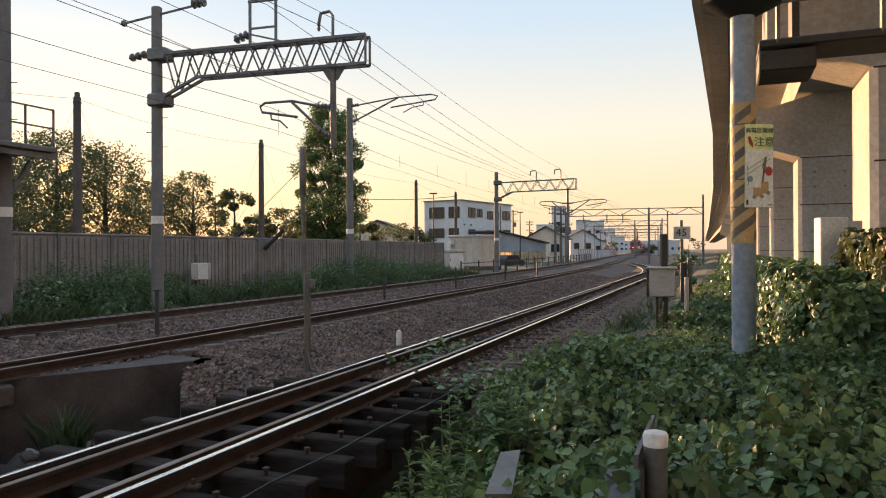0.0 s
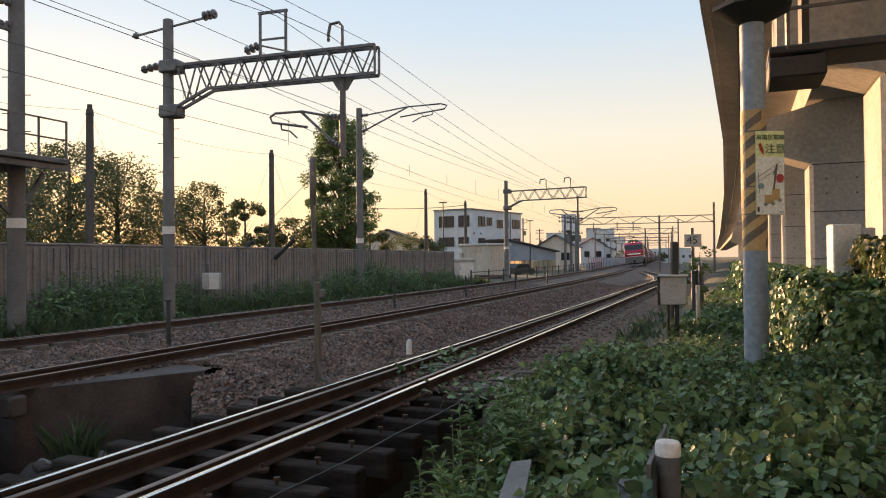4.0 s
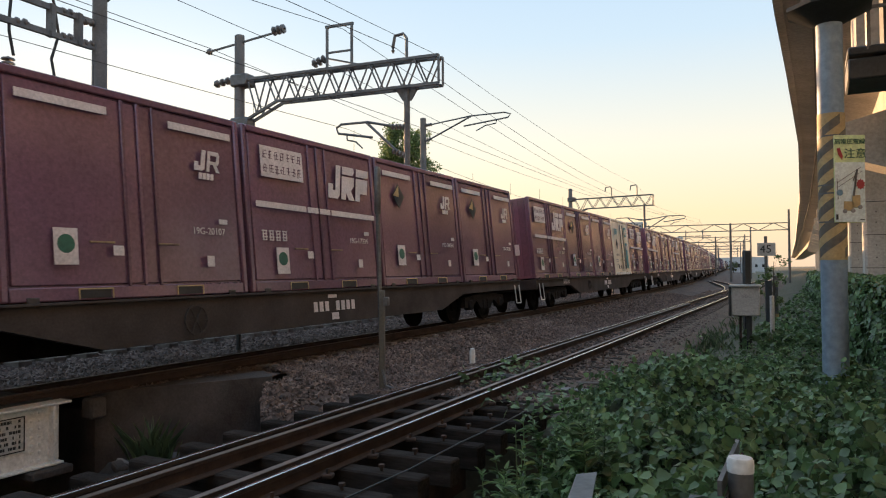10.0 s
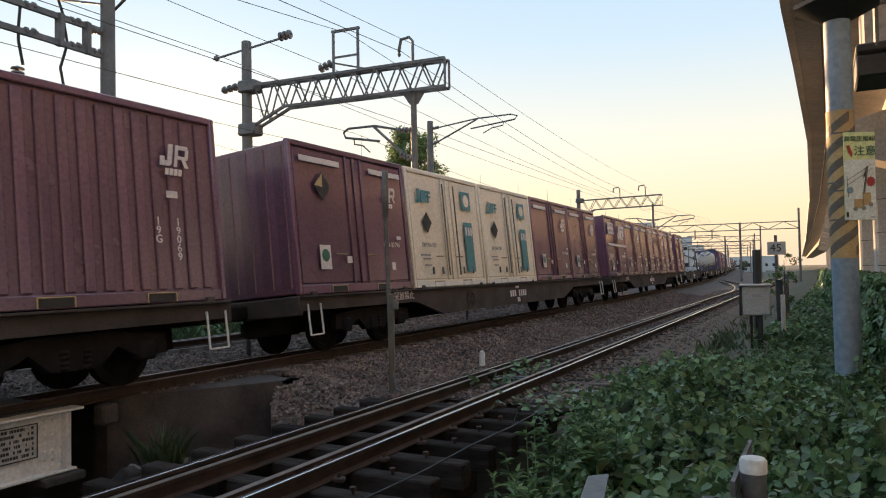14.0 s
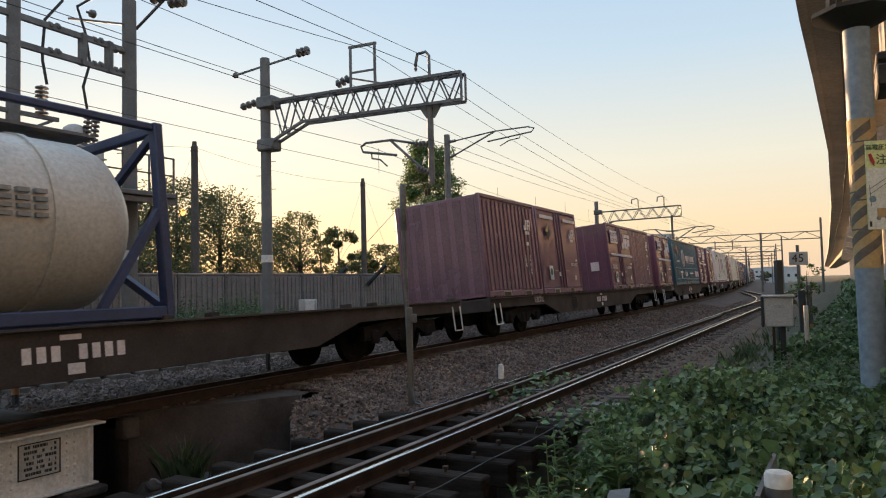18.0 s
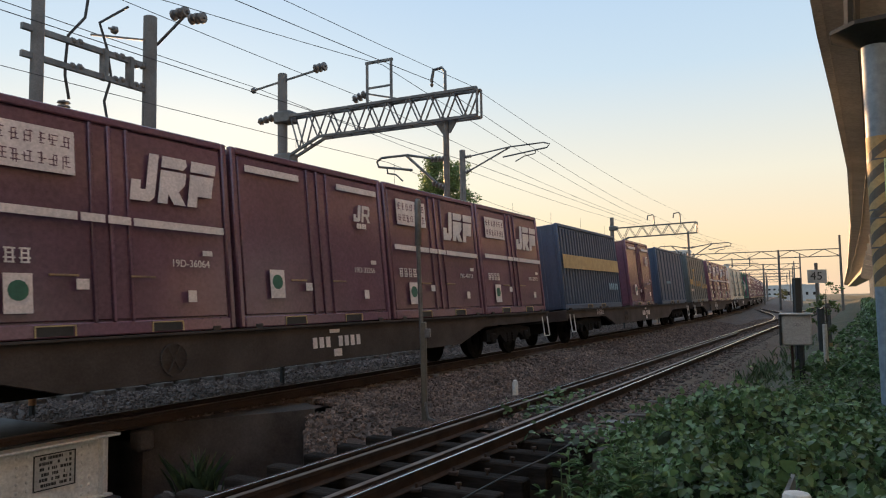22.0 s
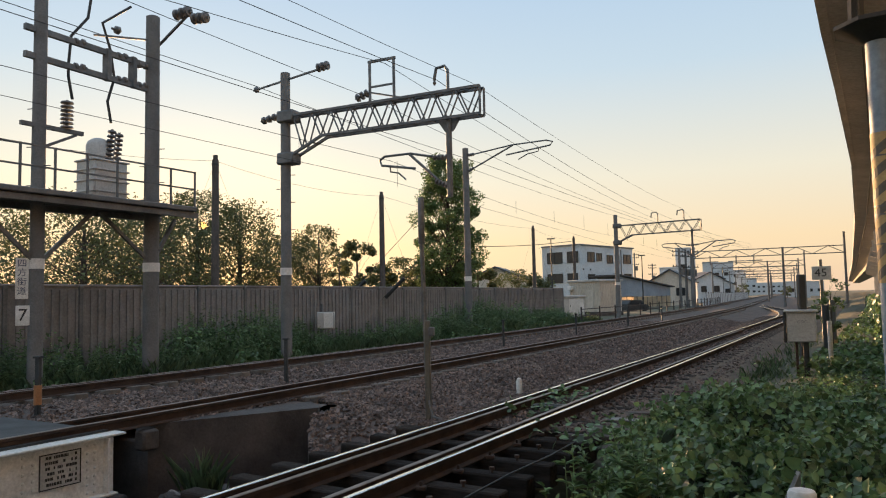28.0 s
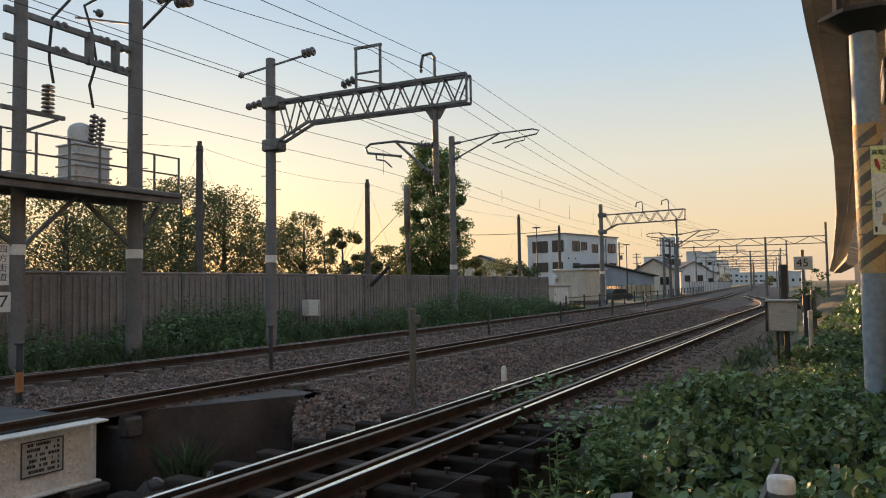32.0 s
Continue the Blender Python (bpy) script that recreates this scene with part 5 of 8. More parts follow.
def locomotive():
    lo = thing("electric_locomotive", "bright red electric locomotive with grey skirt and lit headlamps", "locomotive")
    W = 1.44
    # the body's outline from the side: raked cab fronts at both ends
    side = [(9.55, 1.30), (9.62, 1.75), (9.55, 2.30), (9.05, 3.30), (8.7, 3.52), (8.2, 3.66), (-8.2, 3.66), (-8.7, 3.52), (-9.05, 3.30), (-9.55, 2.30), (-9.62, 1.75), (-9.55, 1.30)]
    body = Mesh()
    rings = []
    for yy, k in ((-W, 0.90), (-W + 0.05, 0.97), (-W + 0.25, 1.0), (W - 0.25, 1.0), (W - 0.05, 0.97), (W, 0.90)):
        rings.append([(x * (0.985 + 0.015 * (k - 0.9) * 10), yy, z if z < 3.3 else 3.3 + (z - 3.3) * (1 if k == 1 else (0.72 if k > 0.95 else 0.3))) for x, z in side])
    n = len(side)
    vv = [p for r in rings for p in r]
    ff = [(j * n + i, (j + 1) * n + i, (j + 1) * n + (i + 1) % n, j * n + (i + 1) % n) for j in range(len(rings) - 1) for i in range(n)]
    ff += [tuple(range(n)), tuple(range((len(rings) - 1) * n, len(rings) * n))[::-1]]
    body.add(vv, ff)
    part("body_shell", body, M_LOCO_RED, lo, "glossy red body")
    part("roof_deck", Mesh().box((0, 0, 3.66), (16.2, 2.3, 0.10), 0.04), M_LOCO_ROOF, lo, "dusty grey brown roof")
    part("roof_fairing", Mesh().box((0, W - 0.13, 3.50), (17.0, 0.14, 0.10), 0.03), M_LOCO_ROOF, lo)
    for ya, za, yb, zb in ((W + 0.005, 3.425, W - 0.042, 3.575), (W - 0.042, 3.575, W - 0.25, 3.675)):
        part("roof_edge", Mesh().plate([(8.3, ya, za), (-8.3, ya, za), (-8.3, yb, zb), (8.3, yb, zb)], (0, 0.5, 0.86), 0.006), M_LOCO_ROOF, lo, "dusty dark roof edge", smooth=False)
    part("roof_line", Mesh().box((0, W + 0.004, 3.36), (17.6, 0.014, 0.045)), M_LOGO, lo, "thin white line under the roof")
    for s in (-1, 1):
        y = s * (W + 0.004)
        part("grey_band", Mesh().box((0, y, 1.165), (18.9, 0.05, 0.27), 0.01), M_LOCO_GREY, lo, "grey band along the sill")
        part("white_stripe", Mesh().box((0, y, 1.335), (19.0, 0.03, 0.055)), M_WHITE, lo, "white stripe above the grey band")
        part("dark_belt", Mesh().box((0.9, y, 3.06), (12.4, 0.018, 0.42), 0.004), M_LOCO_BELT, lo, "dusty dark belt below the roof")
    y = W + 0.018
    for x0, x1 in ((7.0, 6.05), (4.5, 3.7), (2.5, 1.7), (0.6, -0.1), (-1.4, -2.3)):
        part("belt_window", Mesh().box(((x0 + x1) / 2, y, 3.04), (x0 - x1, 0.02, 0.28), 0.01), M_GLASS, lo, "dark belt window")
    for x0, x1 in ((-4.05, -5.25), (-5.6, -6.6), (-6.9, -8.0)):
        part("side_grille", Mesh().box(((x0 + x1) / 2, y - 0.004, 2.62), (x0 - x1, 0.03, 1.12), 0.02), M_BLACK, lo, "dark recessed side grille")
    lv = Mesh()
    for k in range(13):
        lv.box((6.0, y + 0.006, 1.76 + 0.069 * k), (1.7, 0.06, 0.036), 0.006, Matrix.Rotation(radians(25), 3, "X"))
    part("louvre", lv, M_LOCO_RED, lo, "red air louvre")
    for sx in (1, -1):
        dx = 8.3 * sx if sx > 0 else -8.75
        dr = part("cab_door", Mesh().box((dx, W + 0.0, 2.42), (0.56, 0.03, 2.0), 0.02), M_LOCO_RED, lo, "red cab side door")
        part("door_window", Mesh().box((dx, W + 0.016, 2.86), (0.38, 0.02, 0.66), 0.02), M_GLASS, dr)
        for d in (-0.36, 0.36):
            part("grab_rail", Mesh().tube([(dx + d, W + 0.06, 1.6), (dx + d, W + 0.06, 2.9)], 0.014), M_STEEL, dr)
        part("cab_side_window", Mesh().plate([(9.30 * sx, W - 0.02, 2.46), (8.62 * sx, W - 0.02, 2.46), (8.62 * sx, W - 0.02, 3.22), (8.92 * sx, W - 0.02, 3.22)][::-sx], (0, 1, 0), 0.03), M_GLASS, lo)
    lg = Mesh()
    for x0, z0, w, h, lean in ((-1.0, 2.35, 0.28, 0.34, 0.14), (-1.36, 2.30, 0.22, 0.26, 0.10), (-1.64, 2.30, 0.24, 0.26, 0.10), (-1.02, 1.85, 0.20, 0.40, 0.16), (-1.0, 2.18, 0.42, 0.09, 0.03), (-1.40, 1.98, 0.22, 0.26, 0.08), (-1.68, 1.98, 0.2, 0.26, 0.08), (-1.94, 1.98, 0.2, 0.26, 0.08), (-2.2, 1.98, 0.26, 0.26, 0.08)):
        slanted(lg, x0, z0, w, h, lean, y)
    part("name_device", lg, M_LOGO, lo, "silver name lettering as slanted blocks")
    bolt = Mesh()
    bolt.plate([(-1.75, y + 0.004, 1.66), (-2.2, y + 0.004, 2.22), (-2.0, y + 0.004, 2.25), (-2.35, y + 0.004, 2.62), (-1.92, y + 0.004, 2.30), (-2.1, y + 0.004, 2.24)], (0, 1, 0), 0.004)
    part("lightning_device", bolt, M_YELLOW, lo, "golden lightning flash")
    for sx in (1, -1):
        def fx(z):
            return sx * (np.interp(z, [1.3, 1.75, 2.3, 3.3], [9.55, 9.62, 9.55, 9.05]) + 0.012)
        q = lambda ya, za, yb, zb: [(fx(za), ya, za), (fx(za), yb, za), (fx(zb), yb, zb), (fx(zb), ya, zb)]
        nx = (0.9 * sx, 0, 0.3)
        for ya, yb in ((-1.30, -0.04), (0.04, 1.30)):
            part("windscreen", Mesh().plate(q(ya, 2.50, yb, 3.16), nx, 0.02), M_GLASS, lo, "dark raked windscreen")
        part("screen_surround", Mesh().plate(q(-1.40, 2.42, 1.40, 3.24), nx, 0.006), M_BLACK, lo)
        part("white_panel", Mesh().plate(q(-0.72, 1.62, 0.72, 1.87), nx, 0.02), M_WHITE, lo, "white panel between the headlamps")
        for s in (-1, 1):
            hl = part("headlamp_housing", Mesh().plate(q(s * 0.74, 1.58, s * 1.24, 1.90), nx, 0.02), M_BLACK, lo)
            part("headlamp", Mesh().lathe((fx(1.74) + sx * 0.02, s * 0.92, 1.74), [(0, 0.065), (0.03, 0.065), (0.045, 0.04)], 14, (sx, 0, 0)), M_LAMP if sx > 0 else M_GLASS, hl, "lit round headlamp" if sx > 0 else "unlit lamp")
        bx = part("top_lamp_box", Mesh().box((sx * 8.62, 0, 3.62), (0.5, 0.9, 0.26), 0.06), M_LOCO_RED, lo)
        for s in (-1, 1):
            part("top_lamp", Mesh().lathe((sx * 8.88, s * 0.2, 3.62), [(0, 0.06), (0.02, 0.06), (0.03, 0.03)], 12, (sx, 0, 0)), M_LAMP if sx > 0 else M_GLASS, bx, "lit lamp over the windscreen" if sx > 0 else "unlit lamp")
        part("front_stripe", Mesh().plate(q(-1.42, 1.30, 1.42, 1.36), nx, 0.02), M_WHITE, lo)
        sk = Mesh()
        sk.plate([(sx * 9.55, -1.42, 1.30), (sx * 9.55, 1.42, 1.30), (sx * 9.60, 1.40, 0.52), (sx * 9.60, 1.22, 0.30), (sx * 9.60, -1.22, 0.30), (sx * 9.60, -1.40, 0.52)], (sx, 0, 0), 0.08)
        part("skirt", sk, M_SKIRT, lo, "grey front skirt")
        part("snow_plough", Mesh().plate([(sx * 9.5, -1.2, 0.42), (sx * 9.5, 1.2, 0.42), (sx * 9.75, 1.25, 0.12), (sx * 9.75, -1.25, 0.12)], (sx, 0, 0.2), 0.03), M_SKIRT, lo)
        part("coupler", Mesh().box((sx * 9.85, 0, 0.86), (0.42, 0.30, 0.32), 0.05), M_BOGIE, lo)
        part("corner_stripe", Mesh().plate([(sx * 9.35, W + 0.002, 1.36), (sx * 9.30, W + 0.002, 1.36), (sx * 9.22, W + 0.002, 2.2), (sx * 9.27, W + 0.002, 2.2)][::-sx], (0, 1, 0), 0.012), M_LOGO, lo)
        for s in (-0.7, 0.55):
            part("wiper", Mesh().bar((fx(2.46) + sx * 0.03, s, 2.46), (fx(2.95) + sx * 0.03, s + 0.28, 2.95), 0.02), M_BLACK, lo)
    part("underframe", Mesh().box((0, 0, 1.05), (18.4, 2.3, 0.5), 0.03).box((0, 0, 0.62), (17.6, 0.9, 0.7)), M_BOGIE, lo)
    for x in (-1.9, 0.2, 2.2):
        part("equipment_box", Mesh().box((x, 0, 0.66), (1.6, 2.5, 0.62), 0.04), M_BOGIE, lo, "dusty equipment case under the floor")
    for cx in (-6.3, 0.0, 6.3):
        bg = part("bogie", Mesh().box((cx, 0, 0.62), (2.6, 1.9, 0.24), 0.04), M_BOGIE, lo, "grimy two axle bogie")
        for s in (-1, 1):
            part("side_frame", Mesh().plate([(cx + a, s * 1.0, z) for a, z in ((1.75, 0.78), (1.75, 0.42), (0.7, 0.36), (0.4, 0.5), (-0.4, 0.5), (-0.7, 0.36), (-1.75, 0.42), (-1.75, 0.78))], (0, s, 0), 0.14), M_BOGIE, bg)
            for ax in (-1.25, 1.25):
                part("wheel", Mesh().lathe((cx + ax, s * 0.56, 0.56), [(-0.065 * s, 0.56), (0.06 * s, 0.56), (0.062 * s, 0.46), (0.02 * s, 0.42), (0.02 * s, 0.14), (0.08 * s, 0.12)], 24, (0, 1, 0)), M_BOGIE, bg)
                part("axle_box", Mesh().box((cx + ax, s * 1.16, 0.56), (0.36, 0.14, 0.34), 0.05), M_BOGIE, bg)
                for d in (-0.28, 0.28):
                    sp = Mesh().lathe((cx + ax + d, s * 1.12, 0.62), [(0, 0.07), (0.04, 0.09), (0.08, 0.07), (0.12, 0.09), (0.16, 0.07), (0.2, 0.09)], 10)
                    part("spring", sp, M_BOGIE, bg)
    for k, x in enumerate((6.9, 4.6, 2.2, 0.2, -1.8, -4.0)):
        part("roof_equipment", Mesh().box((x, 0.1 * (-1) ** k, 3.82), (1.3, 1.5, 0.24 + 0.05 * (k % 2)), 0.04), M_LOCO_ROOF, lo)
    ins = Mesh()
    for x, yy in ((7.4, 0.5), (6.9, -0.5), (3.2, 0.6), (2.4, 0.6), (1.6, 0.6), (-5.2, 0.5), (-7.2, -0.4)):
        ins.lathe((x, yy, 3.72), [(0, 0.07), (0.06, 0.1), (0.1, 0.07), (0.16, 0.1), (0.2, 0.07), (0.26, 0.1), (0.3, 0.06)], 10)
    tagged(part("roof_insulators", ins, M_LOCO_ROOF, lo), kind="stuff")
    part("bus_bar", Mesh().tube([(7.4, 0.5, 4.04), (3.2, 0.6, 4.06), (1.6, 0.6, 4.04), (-5.2, 0.5, 4.03)], 0.03), M_LOCO_ROOF, lo)
    for cx, top in ((7.0, 4.85), (-6.6, 4.85)):
        pg = Mesh()
        pg.box((cx, 0, 3.95), (1.5, 1.2, 0.06), 0.01)
        for s in (-1, 1):
            pg.bar((cx + 0.5, s * 0.42, 3.98), (cx - 0.75, s * 0.22, 4.40), 0.05)
            pg.bar((cx - 0.75, s * 0.22, 4.40), (cx + 0.35, s * 0.10, top), 0.04)
        pgm = part("pantograph", pg, M_DARKSTEEL, lo, "raised single arm pantograph")
        hd = Mesh()
        for d in (-0.18, 0.18):
            hd.tube([(cx + 0.35 + d, -0.92, top - 0.16), (cx + 0.35 + d, -0.62, top + 0.02), (cx + 0.35 + d, 0.62, top + 0.02), (cx + 0.35 + d, 0.92, top - 0.16)], 0.022)
        hd.bar((cx + 0.15, 0, top), (cx + 0.55, 0, top), 0.04)
        part("pan_head", hd, M_DARKSTEEL, pgm)
    return lo


LOCO = locomotive()
for ob in LOCO.children_recursive:
    # the body is 18.6 m long; wheels and springs keep their shape
    co = np.array([v.co for v in ob.data.vertices])
    mid = (co[:, 0].min() + co[:, 0].max()) / 2
    whole = ob.name.startswith(("wheel", "axle_box", "spring", "headlamp", "top_lamp"))
    co[:, 0] = co[:, 0] + (mid + 9.6) * 0.97 - 9.45 - mid if whole else (co[:, 0] + 9.6) * 0.97 - 9.45
    ob.data.vertices.foreach_set("co", co.astype(np.float32).ravel())
for child in LOCO.children:
    if not child.name.startswith(("bogie", "equipment_box", "underframe", "snow_plough", "coupler")):
        child.location.z += 0.28
side_text("EF510-2", 0.235, M_LOGO, LOCO, 7.02, 2.63, 1.447, "number_lettering")
WAGON = wagon_template()
KINDS = {
    "A": lambda: cont_a(), "D": lambda: cont_a(True), "P": lambda: cont_a(False, M_PURPLE2), "B": cont_b, "C": cont_c, "J": lambda: cont_reefer(M_TEAL), "K": lambda: cont_reefer(M_RED),
    "E": lambda: cont_long("blue green long container with white globe and lettering", M_BLUEGREEN, 9.41, 2.6, "globe", 30),
    "W": lambda: cont_long("white long container with painted patches of colour", M_WHITE, 9.41, 2.6, "white", 0),
    "S": lambda: cont_long("cream long container with ribbed sides and round mark", M_CREAM, 9.41, 2.6, "cream", 10),
    "Y": lambda: cont_long("dark blue container with a broad yellow band", M_NAVY, 6.06, 2.6, "band", 22),
    "N": lambda: cont_long("weathered dark blue container with plain sides", M_NAVY, 6.06, 2.6, "plain", 8),
    "F": lambda: cont_long("slate blue grey container with large ochre lettering", M_OLIVE, 6.06, 2.6, "ochre", 8),
    "T": lambda: tank("white tank container in a dark blue frame", M_DBLUE), "G": lambda: tank("white tank container in a green frame", M_GREEN),
}
LEN = {"E": 9.41, "W": 9.41, "S": 9.41, "Y": 6.06, "N": 6.06, "F": 6.06, "T": 6.06, "G": 6.06}
# what each wagon carries, from its leading end; a dot is an empty place, a dash a wide gap
LOADS = ["DABDD", "BDAJB", "BADBD", "BDABD", "DAPDC", "DJJAA", "BAADA", "D....", ".....", "T...", "CD.BC", "B-E-B", "D-WJ", "B-SJ", "JBABB", "Y-A-N", "F-BBB", "JJK-G", "BAAPB", "AABDC", "DBABA"]
made, CARGO, WAGONS = {}, [], []
NUMBERS = []
for body in ("20D-8859", "19D-32796", "19G-17412", "19D-36064", "19D-32256", "19G-45713", "19D-33972", "19G-20107"):
    ob = lettering(body, 0.135, M_LOGO, None, Matrix(), "container_number")
    NUMBERS.append(ob.data)
    bpy.data.objects.remove(ob)
PITCH = 20.4
for k, load in enumerate(LOADS):
    WAGONS.append((WAGON if k == 0 else copy_thing(WAGON, Matrix()), k * PITCH))
    goods = load.replace("-", "")
    slack = (18.8 - sum(LEN.get(ch, CL) for ch in goods) - 0.075 * (len(goods) - 1)) / max(load.count("-"), 1)
    x = 9.4
    for ch in load:
        if ch == "-":
            x -= slack
            continue
        L = LEN.get(ch, CL)
        if ch == "T":
            x = 1.4 + L / 2
        if ch != ".":
            if ch in made:
                ob = copy_thing(made[ch], Matrix())
                for kid in ob.children:
                    if kid.name.startswith("container_number") and ch in "ABDP":
                        kid.data = NUMBERS[len(CARGO) % len(NUMBERS)]
            else:
                ob = made[ch] = KINDS[ch]()
            CARGO.append((ob, k * PITCH - (x - L / 2)))
        x -= L + 0.075

# ---- poles, gantries and wires of the overhead line ----
def at(az, r, z=0.0):
    """The place at a bearing from the camera's spot, r metres off."""
    return Vector((math.sin(radians(az)) * r, math.cos(radians(az)) * r, z))


def catenary_pole(p, h, r0, r1, label, group="line poles"):
    t = thing("line_pole", label, "pole", group=group, m=Matrix.Translation((p[0], p[1], -0.5)))
    part("shaft", Mesh().lathe((0, 0, 0), [(0, r0), (h + 0.5, r1), (h + 0.52, r1 * 0.8)], 18), M_POLECON, t)
    st = Mesh()
    for k in range(10):
        z = 2.6 + 0.42 * k
        if z < h - 1:
            s = (-1) ** k
            st.cyl((s * r0 * 0.8, 0, z), (s * (r0 + 0.14), 0, z), 0.012, n=5)
    part("step_bolts", st, M_STEEL, t)
    part("band_plate", Mesh().lathe((0, 0, 2.9), [(0, r0 + 0.005), (0.22, r0 + 0.005)], 18), M_WHITE, t, "white number plate band")
    return t


POLE1 = Vector((-8.24, 20.7, 0))
TIP1 = Vector((-1.96, 18.85, 0))
catenary_pole(POLE1, 8.64, 0.17, 0.145, "tall grey concrete line pole carrying a lattice gantry")
catenary_pole((-10.0, 16.3), 8.85, 0.195, 0.165, "tall grey concrete pole of the transformer stand", "transformer poles")
catenary_pole((-11.03, 13.65), 9.6, 0.15, 0.13, "tall grey concrete pole of the transformer stand", "transformer poles")
catenary_pole((-4.40, 34.0), 8.8, 0.175, 0.145, "grey concrete line pole with a bracket arm")
G2A, G2B = Vector((4.52, 60.4, 0)), Vector((10.6, 57.0, 0))
catenary_pole(G2A, 8.15, 0.2, 0.16, "grey concrete line pole carrying a lattice gantry")


def insulator(m, p0, p1, r=0.09, n=4):
    """A string of porcelain sheds from point to point."""
    p0, p1 = Vector(p0), Vector(p1)
    d = (p1 - p0)
    prof = []
    for k in range(n):
        a = k / n
        prof += [(a * d.length, 0.03), ((a + 0.25 / n) * d.length, r), ((a + 0.6 / n) * d.length, r * 0.9), ((a + 0.7 / n) * d.length, 0.03)]
    m.lathe(p0, prof + [(d.length, 0.03)], 12, tuple(d))


def gantry(pole, tip, ztop, zbot, label, bays, flat):
    """A lattice beam from a pole out over the tracks, deeper at the pole."""
    t = thing("gantry_beam", label, "gantry", group="lattice gantries")
    d = (tip - pole)
    d.z = 0
    L = d.length
    d.normalize()
    side = Vector((-d.y, d.x, 0))
    W = 0.15

    def bot(x):
        return zbot if x > 1.45 else zbot - 0.62 * (1.45 - x) / 1.45

    for s in (-1, 1):
        o = pole + side * (s * W)
        part("top_chord", Mesh().bar(o + d * 0.2 + Vector((0, 0, ztop)), o + d * L + Vector((0, 0, ztop)), 0.075), M_STEEL, t)
        part("bottom_chord", Mesh().bar(o + d * 1.45 + Vector((0, 0, zbot)), o + d * L + Vector((0, 0, zbot)), 0.075).bar(o + d * 0.2 + Vector((0, 0, bot(0.2))), o + d * 1.45 + Vector((0, 0, zbot)), 0.075), M_STEEL, t)
        for k in range(bays):
            x0, x1 = 0.4 + (L - 0.45) * k / bays, 0.4 + (L - 0.45) * (k + 1) / bays
            xm = (x0 + x1) / 2
            part("lattice_bar", Mesh().bar(o + d * x0 + Vector((0, 0, ztop)), o + d * xm + Vector((0, 0, bot(xm))), 0.036), M_STEEL, t)
            part("lattice_bar", Mesh().bar(o + d * xm + Vector((0, 0, bot(xm))), o + d * x1 + Vector((0, 0, ztop)), 0.036), M_STEEL, t)
        part("end_upright", Mesh().bar(o + d * L + Vector((0, 0, ztop)), o + d * L + Vector((0, 0, zbot)), 0.06), M_STEEL, t)
    tie = Mesh()
    for k in range(bays + 1):
        x = 0.4 + (L - 0.45) * k / bays
        for z in (ztop, bot(x)):
            tie.bar(pole + d * x + side * W + Vector((0, 0, z)), pole + d * x - side * W + Vector((0, 0, z)), 0.04)
        if k < bays:
            x2 = 0.4 + (L - 0.45) * (k + 1) / bays
            tie.bar(pole + d * x + side * W + Vector((0, 0, ztop)), pole + d * x2 - side * W + Vector((0, 0, ztop)), 0.035)
    tagged(part("cross_ties", tie, M_STEEL, t), kind="stuff")
    for z in (ztop, zbot - 0.55):
        part("pole_clamp", Mesh().box(pole + d * 0.12 + Vector((0, 0, z)), (0.62, 0.46, 0.36), 0.04, Matrix.Rotation(math.atan2(d.y, d.x), 3, "Z")), M_STEEL, t)
    return t, d, side, L


ZT, ZB = 7.25, 6.50
ga, gdir, gside, gl = gantry(POLE1, TIP1, ZT, ZB, "grey steel lattice gantry beam over the tracks", 9, False)
ua = Vector((0, 0, 1))


def on_beam(x, z, s=0.0):
    return POLE1 + gdir * x + gside * s + ua * z


f = Mesh()
for x in (3.05, 3.85):
    f.bar(on_beam(x, ZT), on_beam(x, ZT + 1.25), 0.07)
f.bar(on_beam(3.0, ZT + 1.25), on_beam(3.9, ZT + 1.25), 0.07)
f.bar(on_beam(3.05, ZT + 0.5), on_beam(3.85, ZT + 0.5), 0.05)
f.bar(on_beam(3.05, ZT + 0.35), on_beam(4.3, ZT), 0.045)
part("top_frame", f, M_STEEL, ga, "square steel frame standing on the beam")
f = Mesh()
f.tube([on_beam(5.55, ZT), on_beam(5.55, ZT + 0.62), on_beam(5.45, ZT + 0.75), on_beam(5.2, ZT + 0.72), on_beam(5.14, ZT + 0.45)], 0.045)
part("hook_arm", f, M_STEEL, ga, "bent tube arm on top of the beam")
for q0, q1, r, k in ((on_beam(3.0, ZT + 0.35), on_beam(2.55, ZT + 0.22), 0.13, 3), (on_beam(5.14, ZT + 0.45), on_beam(5.14, ZT + 0.25), 0.05, 2)):
    ins = Mesh()
    insulator(ins, q0, q1, r, k)
    part("insulator", ins, M_INSUL, ga, "porcelain insulator")
hp = Mesh()
hx = 5.55
hp.cyl(on_beam(hx, ZB), on_beam(hx, 4.35), 0.085, n=12)
hp.plate([on_beam(hx - 0.35, ZB), on_beam(hx + 0.35, ZB), on_beam(hx + 0.12, ZB - 0.35), on_beam(hx - 0.12, ZB - 0.35)], tuple(gside), 0.05)
part("drop_post", hp, M_STEEL, ga, "post hanging from the beam")


